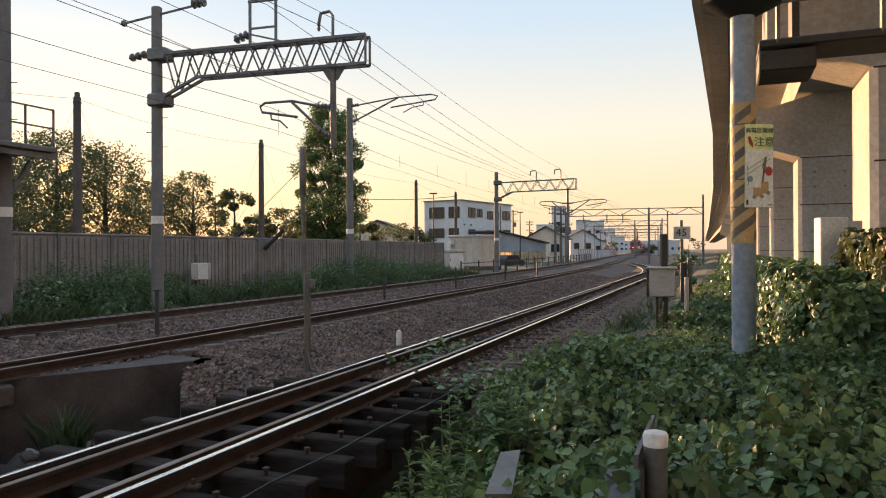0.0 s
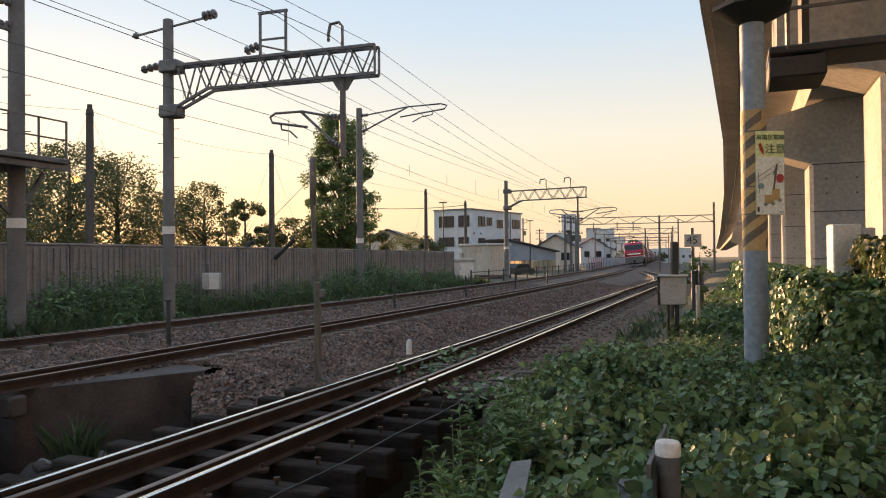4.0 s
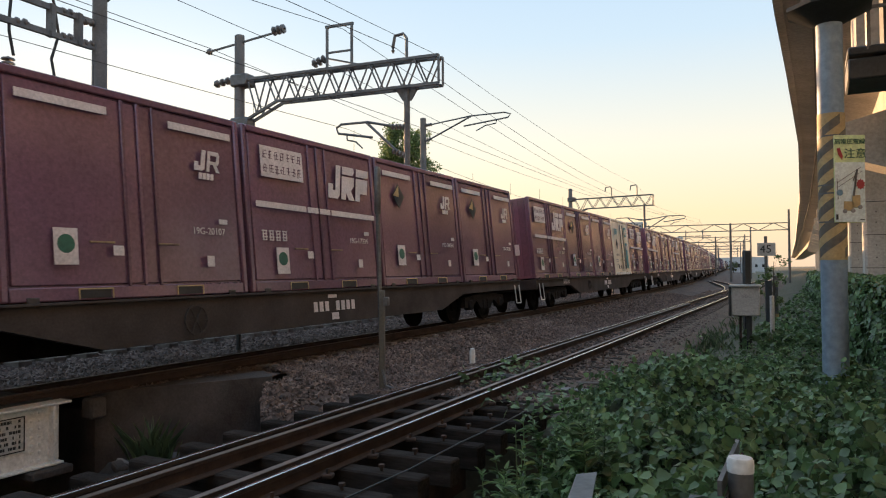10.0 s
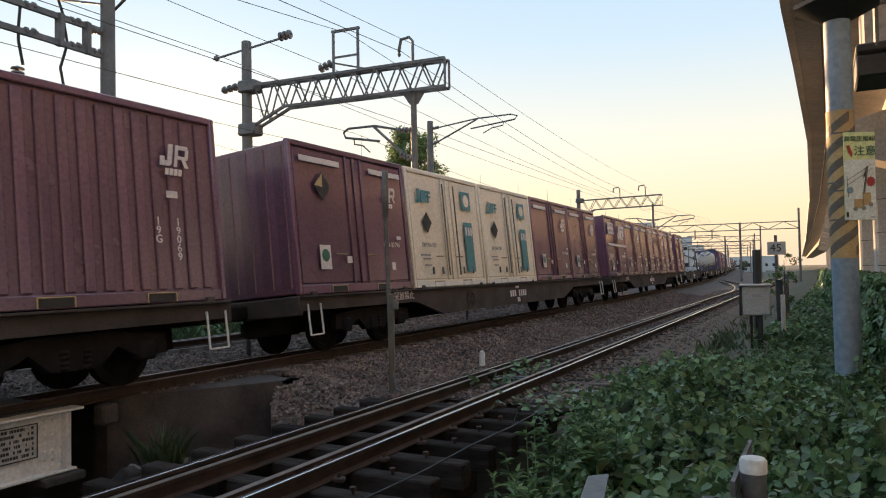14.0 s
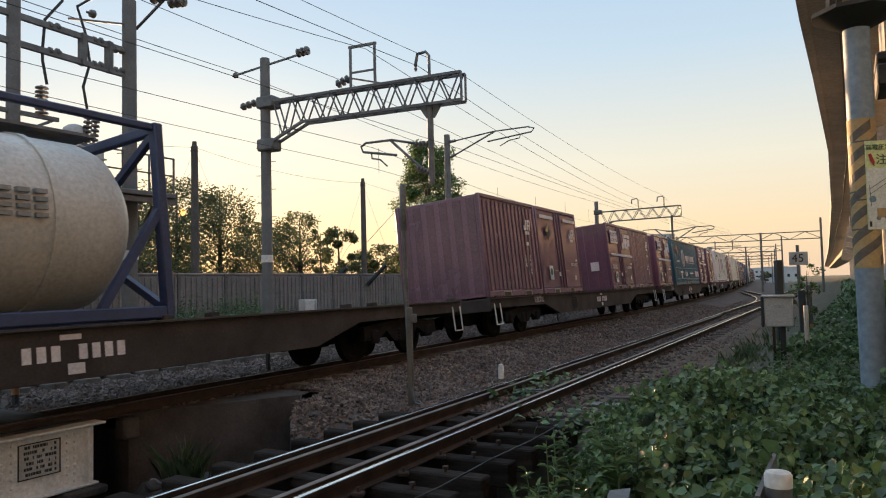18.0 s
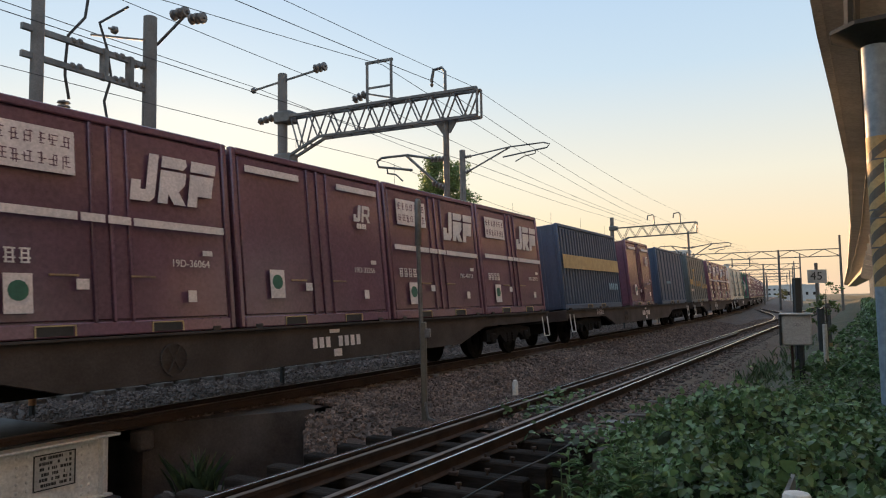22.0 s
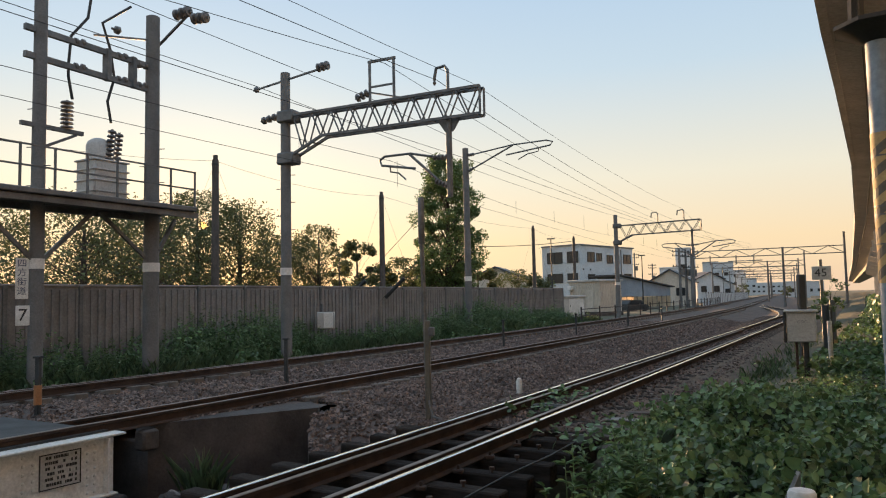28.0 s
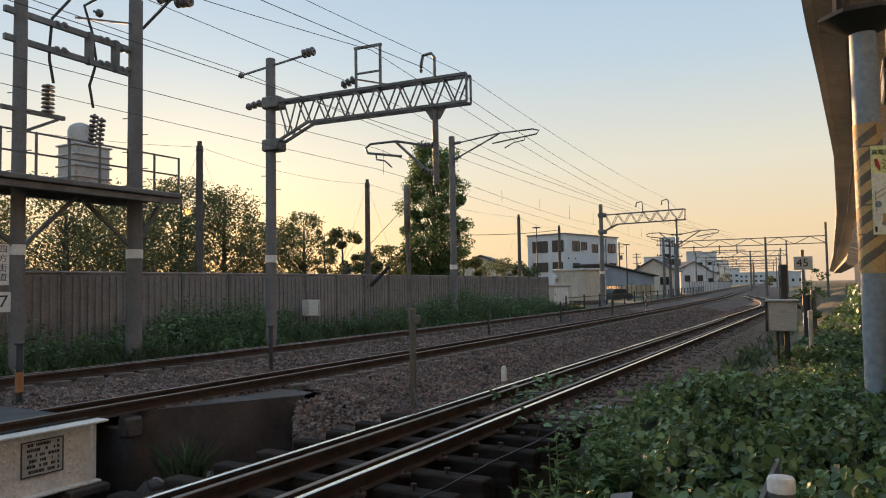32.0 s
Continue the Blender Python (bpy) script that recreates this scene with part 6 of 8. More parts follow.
def cantilever(parent, base, d, zt, reach, name="bracket_arm"):
    """Registration arms out from a post: a long loop of tube, a strut and a steady arm."""
    m = Mesh()
    b = Vector((base[0], base[1], 0))
    m.tube([b + d * 0.25 + ua * zt, b + d * (reach * 0.55) + ua * (zt + 0.22), b + d * (reach * 0.93) + ua * (zt + 0.22), b + d * reach + ua * (zt + 0.12), b + d * (reach * 0.97) + ua * (zt - 0.03), b + d * (reach * 0.48) + ua * (zt - 0.22)], 0.035, 8)
    m.tube([b + d * 0.2 + ua * (zt - 0.75), b + d * (reach * 0.56) + ua * (zt + 0.20)], 0.04, 8)
    m.tube([b + d * (reach * 0.62) + ua * (zt - 0.50), b + d * (reach * 0.72) + ua * (zt - 0.30), b + d * (reach * 0.84) + ua * (zt - 0.24), b + d * (reach * 0.85) + ua * (zt - 0.05)], 0.025, 6)
    a = part(name, m, M_STEEL, parent, "looped steel bracket arm")
    for q0, q1 in ((b + d * 0.05 + ua * zt, b + d * 0.5 + ua * (zt + 0.03)), (b + d * 0.05 + ua * (zt - 0.8), b + d * 0.45 + ua * (zt - 0.62))):
        i = Mesh()
        insulator(i, q0, q1, 0.085, 4)
        part("insulator", i, M_INSUL, a, "ribbed porcelain insulator")


dp = on_beam(hx, 0)
cantilever(ga, (dp.x, dp.y), -gdir, 5.45, 2.2)
br = thing("bracket_assembly", "steel bracket arm with porcelain insulators on the pole", "bracket arm")
cantilever(br, (-4.40, 34.0), (Vector((0.93, -0.36, 0))).normalized(), 8.45, 4.5)
gb, d2, s2, l2 = gantry(G2A, G2B, 7.25, 6.42, "distant grey lattice gantry beam over the tracks", 6, True)
f = Mesh()
for x in (3.6, 5.7):
    q = G2A + d2 * x
    f.tube([q + ua * 7.25, q + ua * 7.95, q - d2 * 0.1 + ua * 8.1, q - d2 * 0.5 + ua * 8.05, q - d2 * 0.55 + ua * 7.7], 0.05)
part("hook_arm", f, M_STEEL, gb, "bent tube arms on top of the beam")
q = G2A + d2 * (l2 - 0.7)
part("drop_post", Mesh().cyl(q + ua * 6.55, q + ua * 4.6, 0.09, n=10), M_STEEL, gb, "post hanging from the beam")
cantilever(gb, (q.x, q.y), d2, 5.3, 3.2)
cantilever(gb, (q.x, q.y), -d2, 5.3, 2.4)

# crossarm and insulators on top of the gantry pole
ca = Mesh()
c0 = Vector((-8.24, 20.7, 8.2))
ca.bar(c0 - gdir * 1.05 + ua * 0.1, c0 + gdir * 1.3 + ua * 0.38, 0.05)
cr = thing("crossarm", "slanted steel crossarm with porcelain insulators on the pole", "crossarm")
part("arm", ca, M_STEEL, cr)
for q0, q1, r, k in ((c0 + gdir * 1.2 + ua * 0.42, c0 + gdir * 1.65 + ua * 0.46, 0.14, 3), (c0 - gdir * 1.05 + ua * 0.1, c0 - gdir * 1.25 + ua * 0.08, 0.1, 1), (c0 - gdir * 0.15 - ua * 0.85, c0 - gdir * 0.95 - ua * 0.95, 0.12, 4)):
    i = Mesh()
    insulator(i, q0, q1, r, k)
    part("insulator", i, M_INSUL, cr, "porcelain insulator")

# far portals over the line
for r, a0, a1, z in ((91, 9.9, 19.95, 5.75), (130, 11.2, 17.4, 5.75), (158, 11.9, 17.0, 5.75), (186, 12.4, 16.9, 5.75), (215, 12.8, 16.7, 5.75), (260, 13.2, 16.5, 5.75)):
    pt = thing("line_portal", "slender steel portal over the distant tracks", "portal", group="line portals")
    pl_, pr = at(a0, r), at(a1, r * 0.99)
    for nm, pp in (("portal_post", pl_), ("portal_post", pr), ("portal_post", at(a0 + 0.61 * (a1 - a0), r))):
        part(nm, Mesh().cyl(pp - ua * 0.5, pp + ua * (z + (2.3 if pp == pr else 0.95)), 0.15, 0.12, n=8), M_POLECON, pt)
    bm = Mesh()
    for zz in (z, z + 0.8):
        bm.bar(pl_ + ua * zz, pr + ua * zz, 0.10)
    n = 10
    for k in range(n):
        e0, e1 = pl_.lerp(pr, k / n), pl_.lerp(pr, (k + 1) / n)
        bm.bar(e0 + ua * (z + 0.8 * (k % 2)), e1 + ua * (z + 0.8 * ((k + 1) % 2)), 0.07)
    part("portal_beam", bm, M_STEEL, pt)
    for fr in (0.12, 0.3, 0.42):
        e = pl_.lerp(pr, fr)
        hg = part("hanger", Mesh().tube([e + ua * (z + 0.2), e + ua * (z - 0.9)], 0.06, 6), M_STEEL, pt)
        part("hanger_arm", Mesh().tube([e - (pr - pl_).normalized() * 0.9 + ua * (z - 0.5), e + (pr - pl_).normalized() * 0.9 + ua * (z - 0.5)], 0.05, 6), M_STEEL, hg)

# ---- wires ----
wires = []


def wire(label, pts, r=0.012, sag=0.0, n=8):
    line = []
    for a, b2 in zip(pts, pts[1:]):
        a, b2 = Vector(a), Vector(b2)
        line = line or [a]
        for k in range(1, n + 1):
            q = a.lerp(b2, k / n)
            q.z -= sag * 4 * (k / n) * (1 - k / n)
            line.append(q)
    thing("overhead_wire", label, "wire", group="overhead wires", mesh=Mesh().tube(line, r * 0.62, 5), material=M_WIRE)


def run(off, z0, z1, label, r=0.011, sag=0.35):
    """A wire along the line, slung from support to support."""
    pts = []
    for s, z in ((-34, z0), (7, z0), (20.5, z0), (62, z1), (97, z1), (140, z1), (184, z1), (230, z1)):
        x, y, tx, ty = line_at(s, off)
        pts.append((x, y, z))
    wire(label, pts, r, sag)


WIRES = {
    "dark high voltage wire past the pole top": ((-9.35, 21.03, 8.42), (4.05, 60.73, 8.3), 0.016, 0.25),
    "dark messenger wire over the gantry": ((-5.39, 19.88, 7.48), (6.77, 59.32, 7.7), 0.013, 0.3),
    "dark feeder wire through the square frame": ((-4.83, 19.72, 8.39), (6.9, 59.24, 7.92), 0.015, 0.3),
    "dark feeder wire on the hooked arm": ((-3.24, 19.25, 7.64), (7.21, 59.06, 8.3), 0.015, 0.3),
    "dark earth wire at the tip of the gantry": ((-2.22, 18.95, 7.40), (9.42, 57.71, 8.18), 0.011, 0.3),
    "dark messenger wire over the far track": ((-4.69, 19.68, 5.53), (4.61, 60.64, 6.4), 0.012, 0.3),
    "dark contact wire over the far track": ((-4.70, 19.68, 4.95), (4.8, 60.52, 5.5), 0.010, 0.0),
}
LEFT = [(-11.26, 13.2, 8.0), (-8.41, 12.95, 7.7), (-8.42, 14.64, 8.4), (-6.17, 13.43, 7.7), (-4.96, 12.96, 7.4), (-9.72, 11.07, 5.9), (-8.91, 10.16, 5.05)]
for (label, (w1, w2, r, sg_)), w0 in zip(WIRES.items(), LEFT):
    w0, w1, w2 = Vector(w0), Vector(w1), Vector(w2)
    far = w2 + (w2 - w1).normalized() * 40
    d9 = line_at(100, -0.5 if r > 0.0125 else -4.4)
    far = Vector((d9[0] + 0.4 * (w2.x - 7), d9[1], w2.z - 0.6))
    far2 = Vector((*line_at(185, -0.5)[:2], w2.z - 0.6))
    wire(label, [w1 + (w0 - w1) * 2.2, w0, w1], r, 0.02)
    wire(label, [w1, w2, far, far2], r, sg_)
wire("dark contact wire over the main track", [(*line_at(s9, -0.53)[:2], 5.15) for s9 in (-30, 20, 62, 100, 140, 185)], 0.010, 0.02)
dr = Mesh()
for off in (-4.4,):
    for s in [12.5 + 4.6 * k for k in range(16)]:
        x, y, tx, ty = line_at(s, off)
        dr.cyl((x, y, 5.13), (x, y, 5.95 - 0.3 * abs(math.sin(s * 0.15))), 0.006, n=4, cap=False)
tagged(thing("wire_droppers", "thin droppers between contact and messenger wires", "wire", mesh=dr, material=M_WIRE), kind="stuff")
# utility poles and their wire beyond the wall
UT = [(-27.0, 32.3, 8.0), (-14.2, 42.5, 8.0), (-2.13, 65.2, 8.0), (1.03, 78.5, 8.0)]
prev = at(-50, 30, 8.1)
for az, r, h in UT:
    p = at(az, r)
    u = thing("utility_pole", "weathered brown utility pole behind the wall", "pole", group="utility poles")
    part("shaft", Mesh().lathe(p - ua * 0.5, [(0, 0.19), (h + 0.3, 0.14), (h + 0.32, 0.10), (h + 0.5, 0.10)], 14), M_WOODPOLE, u)
    part("collar", Mesh().lathe(p + ua * (h - 0.45), [(0, 0.16), (0.08, 0.16)], 14), M_DARKSTEEL, u)
    wire("dark service wire between the utility poles", [prev, p + ua * (h - 0.25)], 0.013, 0.35)
    g2 = Mesh().cyl(p + ua * (h - 0.3), p + Vector((1.6, 1.4, 2.2)), 0.006, n=4)
    g2.cyl(p + ua * (h - 0.3), p + Vector((-1.4, -1.6, 2.2)), 0.006, n=4)
    part("stay_wire", g2, M_WIRE, u)
    prev = p + ua * (h - 0.25)
wire("thick dark cable towards the house", [at(-9.5, 62, 6.2), at(1.03, 78.5, 7.5)], 0.05, 0.3)

# ---- transformer stand between two poles ----
TA, TB = Vector((-10.0, 16.3, 0)), Vector((-11.03, 13.65, 0))
td = (TB - TA).normalized()
ts = Vector((-td.y, td.x, 0))
tf = thing("transformer_stand", "pole mounted transformer stand with platform, rails and grey transformer", "transformer")
plat = Mesh()
PZ = 3.95
ang = Matrix.Rotation(math.atan2(td.y, td.x), 3, "Z")
plat.box(TA + td * 1.9 + ua * PZ, (5.2, 1.7, 0.12), 0.02, ang)
part("platform", plat, M_STEEL, tf, "grey steel platform")
for s in (-0.7, 0.7):
    part("platform_beam", Mesh().bar(TA - td * 0.8 + ts * s + ua * (PZ - 0.14), TA + td * 4.6 + ts * s + ua * (PZ - 0.14), 0.13), M_STEEL, tf)
for p0, p1 in ((TA + ua * 2.6, TA + td * 1.4 + ua * (PZ - 0.2)), (TA + ua * 2.6, TA - td * 0.7 + ua * (PZ - 0.2)), (TB + ua * 2.5, TB - td * 1.3 + ua * (PZ - 0.2)), (TB + ua * 2.5, TB + td * 1.3 + ua * (PZ - 0.2))):
    part("platform_brace", Mesh().bar(p0, p1, 0.08), M_STEEL, tf)
rl = Mesh()
for k in range(8):
    q = TA - td * 0.65 + td * 0.72 * k + ts * 0.8
    rl.bar(q + ua * PZ, q + ua * (PZ + 0.95), 0.04)
for z in (PZ + 0.5, PZ + 0.93):
    rl.bar(TA - td * 0.65 + ts * 0.8 + ua * z, TA + td * 4.4 + ts * 0.8 + ua * z, 0.035)
part("guard_rail", rl, M_STEEL, tf, "thin steel railing")
tc = TA + td * 1.35
tank_b = Mesh().box(tc + ua * (PZ + 0.52), (0.86, 0.70, 0.90), 0.04, ang)
tb = part("transformer_tank", tank_b, M_GREYBOX, tf, "pale grey transformer tank")
for z in (0.25, 0.5, 0.75, 0.97):
    part("tank_flange", Mesh().box(tc + ua * (PZ + z), (0.92, 0.76, 0.04), 0.01, ang), M_GREYBOX, tb)
part("domed_drum", Mesh().lathe(tc + td * 0.1 + ua * (PZ + 0.98), [(0, 0.27), (0.36, 0.27), (0.46, 0.23), (0.52, 0.15), (0.55, 0.06)], 24), M_GREYBOX, tb, "domed grey drum on the tank")
for q, hh in ((tc + td * 0.02 + ts * 0.28, 0.75), (tc - td * 0.36, 0.78)):
    i = Mesh()
    insulator(i, q + ua * (PZ + 0.98), q + ua * (PZ + 0.98 + hh) - td * 0.08, 0.10, 7)
    part("bushing", i, M_INSUL, tb, "ribbed brown porcelain bushing")
i = Mesh()
q = TB - td * 0.62
insulator(i, q + ua * 5.55, q + ua * 6.2, 0.14, 7)
part("post_insulator", i, M_INSUL, tf, "ribbed post insulator")
xa = Mesh()
xa.bar(TB - td * 1.0 + ua * 5.5, TB + td * 0.4 + ua * 5.5, 0.09)
xa.bar(TB + ua * 5.0, TB - td * 0.85 + ua * 5.45, 0.06)
part("insulator_bracket", xa, M_STEEL, tf)
for z in (7.0, 7.6):
    part("crossbeam", Mesh().bar(TA + ua * (z - 0.05), TB + td * 0.35 + ua * z, 0.10, 0.13), M_STEEL, tf, "steel crossbeam between the poles")
for fr in (0.20, 0.44):
    part("beam_upright", Mesh().bar(TA.lerp(TB, fr) + ua * 6.9, TA.lerp(TB, fr) + ua * 7.65, 0.15), M_STEEL, tf)
for fr, z in ((0.36, 7.58), (0.36, 7.0), (0.16, 7.5), (0.16, 7.0), (0.74, 7.6), (0.74, 7.02)):
    q = TA.lerp(TB, fr) + ua * z
    iw = Mesh()
    insulator(iw, q, q - td * 0.34 + ua * 0.04, 0.085, 2)
    part("stub_insulator", iw, M_INSUL, tf, "short grey porcelain insulator")
for q, top, bend in ((TA.lerp(TB, 0.40), 8.9, -0.25), (TA.lerp(TB, 0.74), 9.3, 0.35)):
    zb = PZ + 1.95 if top < 9 else 6.25
    pts = [q + ua * zb, q + td * 0.1 + ua * (zb + 0.5), q + td * bend * 0.3 + ua * 7.0, q + td * 0.05 + ua * 7.7, q - td * bend + ua * 8.25, q - td * 0.5 + ua * top]
    part("cable_lead", Mesh().tube(pts, 0.032, 8), M_BLACK, tf, "bent black cable")
arm = Mesh()
arm.bar(TA + ua * 8.2 - td * 0.2, TA + gdir * 1.3 + ua * 8.75, 0.05)
arm.bar(TA + ua * 8.25, TA + td * 1.6 + ua * 7.9, 0.045)
part("top_arm", arm, M_STEEL, tf)
for q0, q1, r, k in ((TA + gdir * 0.75 + ua * 8.75, TA + gdir * 1.3 + ua * 8.78, 0.14, 3), (TA + gdir * 1.35 + ua * 8.55, TA + gdir * 1.85 + ua * 8.5, 0.14, 3), (TA + td * 0.9 + ua * 8.2, TA + td * 1.15 + ua * 8.2, 0.1, 1)):
    i = Mesh()
    insulator(i, q0, q1, r, k)
    part("insulator", i, M_INSUL, tf, "porcelain disc insulator")
sg = thing("name_sign", "white upright sign with dark characters on the pole", "sign", m=pose(TB.x - 0.16, TB.y - 0.22, 2.2, 0, 0, 38))
part("sign_board", Mesh().box((0, 0, 0), (0.24, 0.02, 0.86), 0.005), M_WHITE, sg)
SIGN_TEXT = sg
sg = thing("number_sign", "white square sign with a black numeral on the pole", "sign", m=pose(TB.x - 0.13, TB.y - 0.22, 1.42, 0, 0, 38))
part("sign_board", Mesh().box((0, 0, 0), (0.26, 0.02, 0.42), 0.005), M_WHITE, sg)


for k, ch in enumerate("四方街道"):
    lettering(ch, 0.18, M_DBLUE, SIGN_TEXT, pose(0, -0.013, 0.31 - 0.195 * k, 90, 0, 0), "sign_character")
lettering("7", 0.36, M_BLACK, sg, pose(0, -0.014, 0, 90, 0, 0), "numeral")

# ---- small posts beside the tracks ----
def stake(p, h, label, sleeve):
    t = thing("marker_stake", label, "stake", group="striped stakes", m=Matrix.Translation(p))
    part("post", Mesh().box((0, 0, h / 2), (0.07, 0.07, h), 0.01), M_DARKSTEEL, t)
    if sleeve:
        part("orange_sleeve", Mesh().cyl((0, 0, h * 0.28), (0, 0, h * 0.58), 0.055, n=10), M_ORANGE, t, "faded orange sleeve")
    part("cap_plate", Mesh().box((0, 0, h + 0.01), (0.12, 0.10, 0.03), 0.005), M_DARKSTEEL, t)
    return t


stake((*xy(6.11, -10.55), -0.1), 0.95, "short dark stake with faded orange sleeve between tracks", True)
for s in (13.9, 24.0, 31.0, 39, 47):
    x, y, tx, ty = line_at(s, -1.95)
    stake((x, y, -0.1), 0.95, "short dark stake between the tracks", False)
tp = thing("equipment_post", "dark square post with a slender tube and cylinder head", "post", m=Matrix.Translation((-2.03, 10.62, -0.25)))
part("post", Mesh().box((0.02, 0, 0.75), (0.085, 0.085, 1.55), 0.012), M_LOCO_BELT, tp)
part("tube", Mesh().cyl((0.0, 0.09, 0.2), (-0.06, 0.09, 2.7), 0.034, n=10), M_STEEL, tp, "slender grey tube")
part("cylinder_head", Mesh().lathe((-0.06, 0.09, 2.68), [(0, 0.04), (0.02, 0.05), (0.68, 0.05), (0.72, 0.035)], 14), M_STEEL, tp, "grey cylinder on the tube")
part("clamp_box", Mesh().box((0.09, -0.03, 1.36), (0.08, 0.12, 0.13), 0.01), M_STEEL, tp)
part("cable", Mesh().tube([(0.04, -0.06, 0.35), (0.10, -0.12, 0.12), (0.30, -0.16, 0.06), (0.75, -0.10, 0.06)], 0.022), M_STEEL, tp, "grey cable to the ballast")
mk = thing("white_marker", "small white rounded marker post in the ballast", "marker post", m=Matrix.Translation((-0.84, 13.55, -0.24)))
part("post", Mesh().lathe((0, 0, 0), [(0, 0.055), (0.27, 0.055), (0.32, 0.04), (0.335, 0.015)], 14), M_WHITE, mk)
wb = thing("junction_box", "white metal junction box on a post in the grass", "junction box", m=Matrix.Translation((-8.95, 26.0, -0.35)))
part("post", Mesh().box((0, 0, 0.9), (0.09, 0.09, 1.9), 0.01), M_STEEL, wb)
bx = part("box", Mesh().box((0.2, -0.1, 1.22), (0.66, 0.3, 0.62), 0.02, Matrix.Rotation(radians(15), 3, "Z")), M_GREYBOX, wb)
part("box_door", Mesh().box((0.33, -0.27, 1.22), (0.34, 0.03, 0.56), 0.01, Matrix.Rotation(radians(15), 3, "Z")), M_WHITE, bx, "white door with a dark latch")
for az, r, z in ((-16.3, 30.5, 2.0), (-13.2, 31.5, 2.1)):
    p = at(az, r, z)
    gy = thing("stay_guard", "dark slanted guard sleeve on a stay wire", "guard sleeve", group="stay guards")
    part("sleeve", Mesh().cyl(p - Vector((0.42, 0.1, 0.42)), p + Vector((0.42, -0.1, 0.42)), 0.085, n=10), M_DARKSTEEL, gy)
    part("stay_wire", Mesh().cyl(p - Vector((1.7, 0.4, 1.7)), p + Vector((2.9, -0.6, 2.9)), 0.012, n=5), M_WIRE, gy)
bxm = thing("control_box", "grey steel control box on a post beside the siding", "control box", m=pose(4.7, 15.4, -0.3, 0, 0, -17))
part("post", Mesh().box((0.06, 0, 0.55), (0.09, 0.09, 1.2), 0.01), M_DARKSTEEL, bxm)
part("post", Mesh().box((-0.10, 0.04, 0.55), (0.05, 0.05, 1.2), 0.01), M_RUST, bxm)
cb = part("cabinet", Mesh().box((0, 0, 1.19), (0.54, 0.32, 0.60), 0.02), M_GREYBOX, bxm)
part("cabinet_roof", Mesh().box((0, -0.02, 1.505), (0.62, 0.42, 0.04), 0.01), M_GREYBOX, bxm)
part("cabinet_side", Mesh().box((-0.295, 0.0, 1.19), (0.05, 0.36, 0.62), 0.01), M_DARKSTEEL, bxm)
lettering("GDC", 0.085, M_LOCO_GREY, cb, pose(0.02, -0.163, 1.29, 90, 0, 0))
wp = thing("utility_pole", "short dark post behind the control box", "pole", group="track side posts")
p = at(17.1, 17.0)
part("shaft", Mesh().box((p.x, p.y, 0.75), (0.15, 0.15, 2.4), 0.02), M_DARKSTEEL, wp)
for az, r, h, w, mtl, lab in ((18.75, 17.5, 1.25, 0.05, M_WHITE, "thin white post with yellow foot"), (18.55, 22, 1.5, 0.09, M_DARKSTEEL, "thin dark post beside the siding"), (19.0, 26, 1.6, 0.08, M_STEEL, "thin grey post beside the siding")):
    p = at(az, r)
    ps = thing("marker_post", lab, "post", group="track side posts")
    part("post", Mesh().cyl((p.x, p.y, -0.4), (p.x, p.y, h - 0.3), w, n=10), mtl, ps)
    part("foot", Mesh().cyl((p.x, p.y, -0.4), (p.x, p.y, 0.05), w + 0.012, n=10), M_YELLOW, ps, "yellow foot")
p = at(18.4, 30)
sp = thing("speed_sign", "small speed sign on a slender post among leaves", "sign")
part("post", Mesh().cyl((p.x, p.y, -0.4), (p.x, p.y, 2.75), 0.06, n=10), M_STEEL, sp)
bd = part("board", Mesh().box((p.x, p.y - 0.06, 2.25), (0.64, 0.03, 0.50), 0.01, Matrix.Rotation(radians(-18), 3, "Z")), M_GREYBOX, sp, "pale board with black numerals")
lettering("45", 0.42, M_BLACK, bd, pose(p.x - 0.03, p.y - 0.085, 2.25, 90, 0, -18), "numerals")
for o, a, up in siding_frames(False, 11.4, 11.4, 1):
    lt = thing("steel_tray", "pale steel tray lying between the siding rails", "tray", m=pose(o[0], o[1], -0.10, 0, 0, math.degrees(math.atan2(a[1], a[0]))))
    part("tray_frame", Mesh().box((0.0, 0.10, 0), (0.62, 0.05, 0.03)).box((0, -0.10, 0), (0.62, 0.05, 0.03)).box((0.29, 0, 0), (0.05, 0.24, 0.03)).box((-0.29, 0, 0), (0.05, 0.24, 0.03)), M_STEEL, lt)
    part("tray_base", Mesh().box((0, 0, -0.02), (0.6, 0.22, 0.02)), M_DARKSTEEL, lt)

for k, (u, w, ln, a) in enumerate(((8.9, -3.05, 0.9, 8), (9.5, -2.95, 0.8, -12), (10.1, -3.1, 0.55, 4), (10.9, -2.9, 0.7, 10), (12.4, -2.95, 0.6, -4), (8.5, -2.6, 0.7, 60))):
    x, y = xy(u, w)
    ts_ = thing("timber_scrap", "grey weathered timber scrap lying beside the siding", "timber", group="timber scraps", m=pose(x, y, -0.19, 0, 0, -20 + a))
    part("plank", Mesh().box((0, 0, 0), (ln, 0.16, 0.06), 0.012), M_WOODPOLE, ts_)
x, y = xy(10.0, -3.0)
cp_ = thing("cover_plate", "pale square cover plate beside the siding rail", "cover plate", m=pose(x, y, -0.15, 0, 0, -18))
part("plate", Mesh().box((0, 0, 0), (0.42, 0.22, 0.04), 0.008), M_STEEL, cp_)

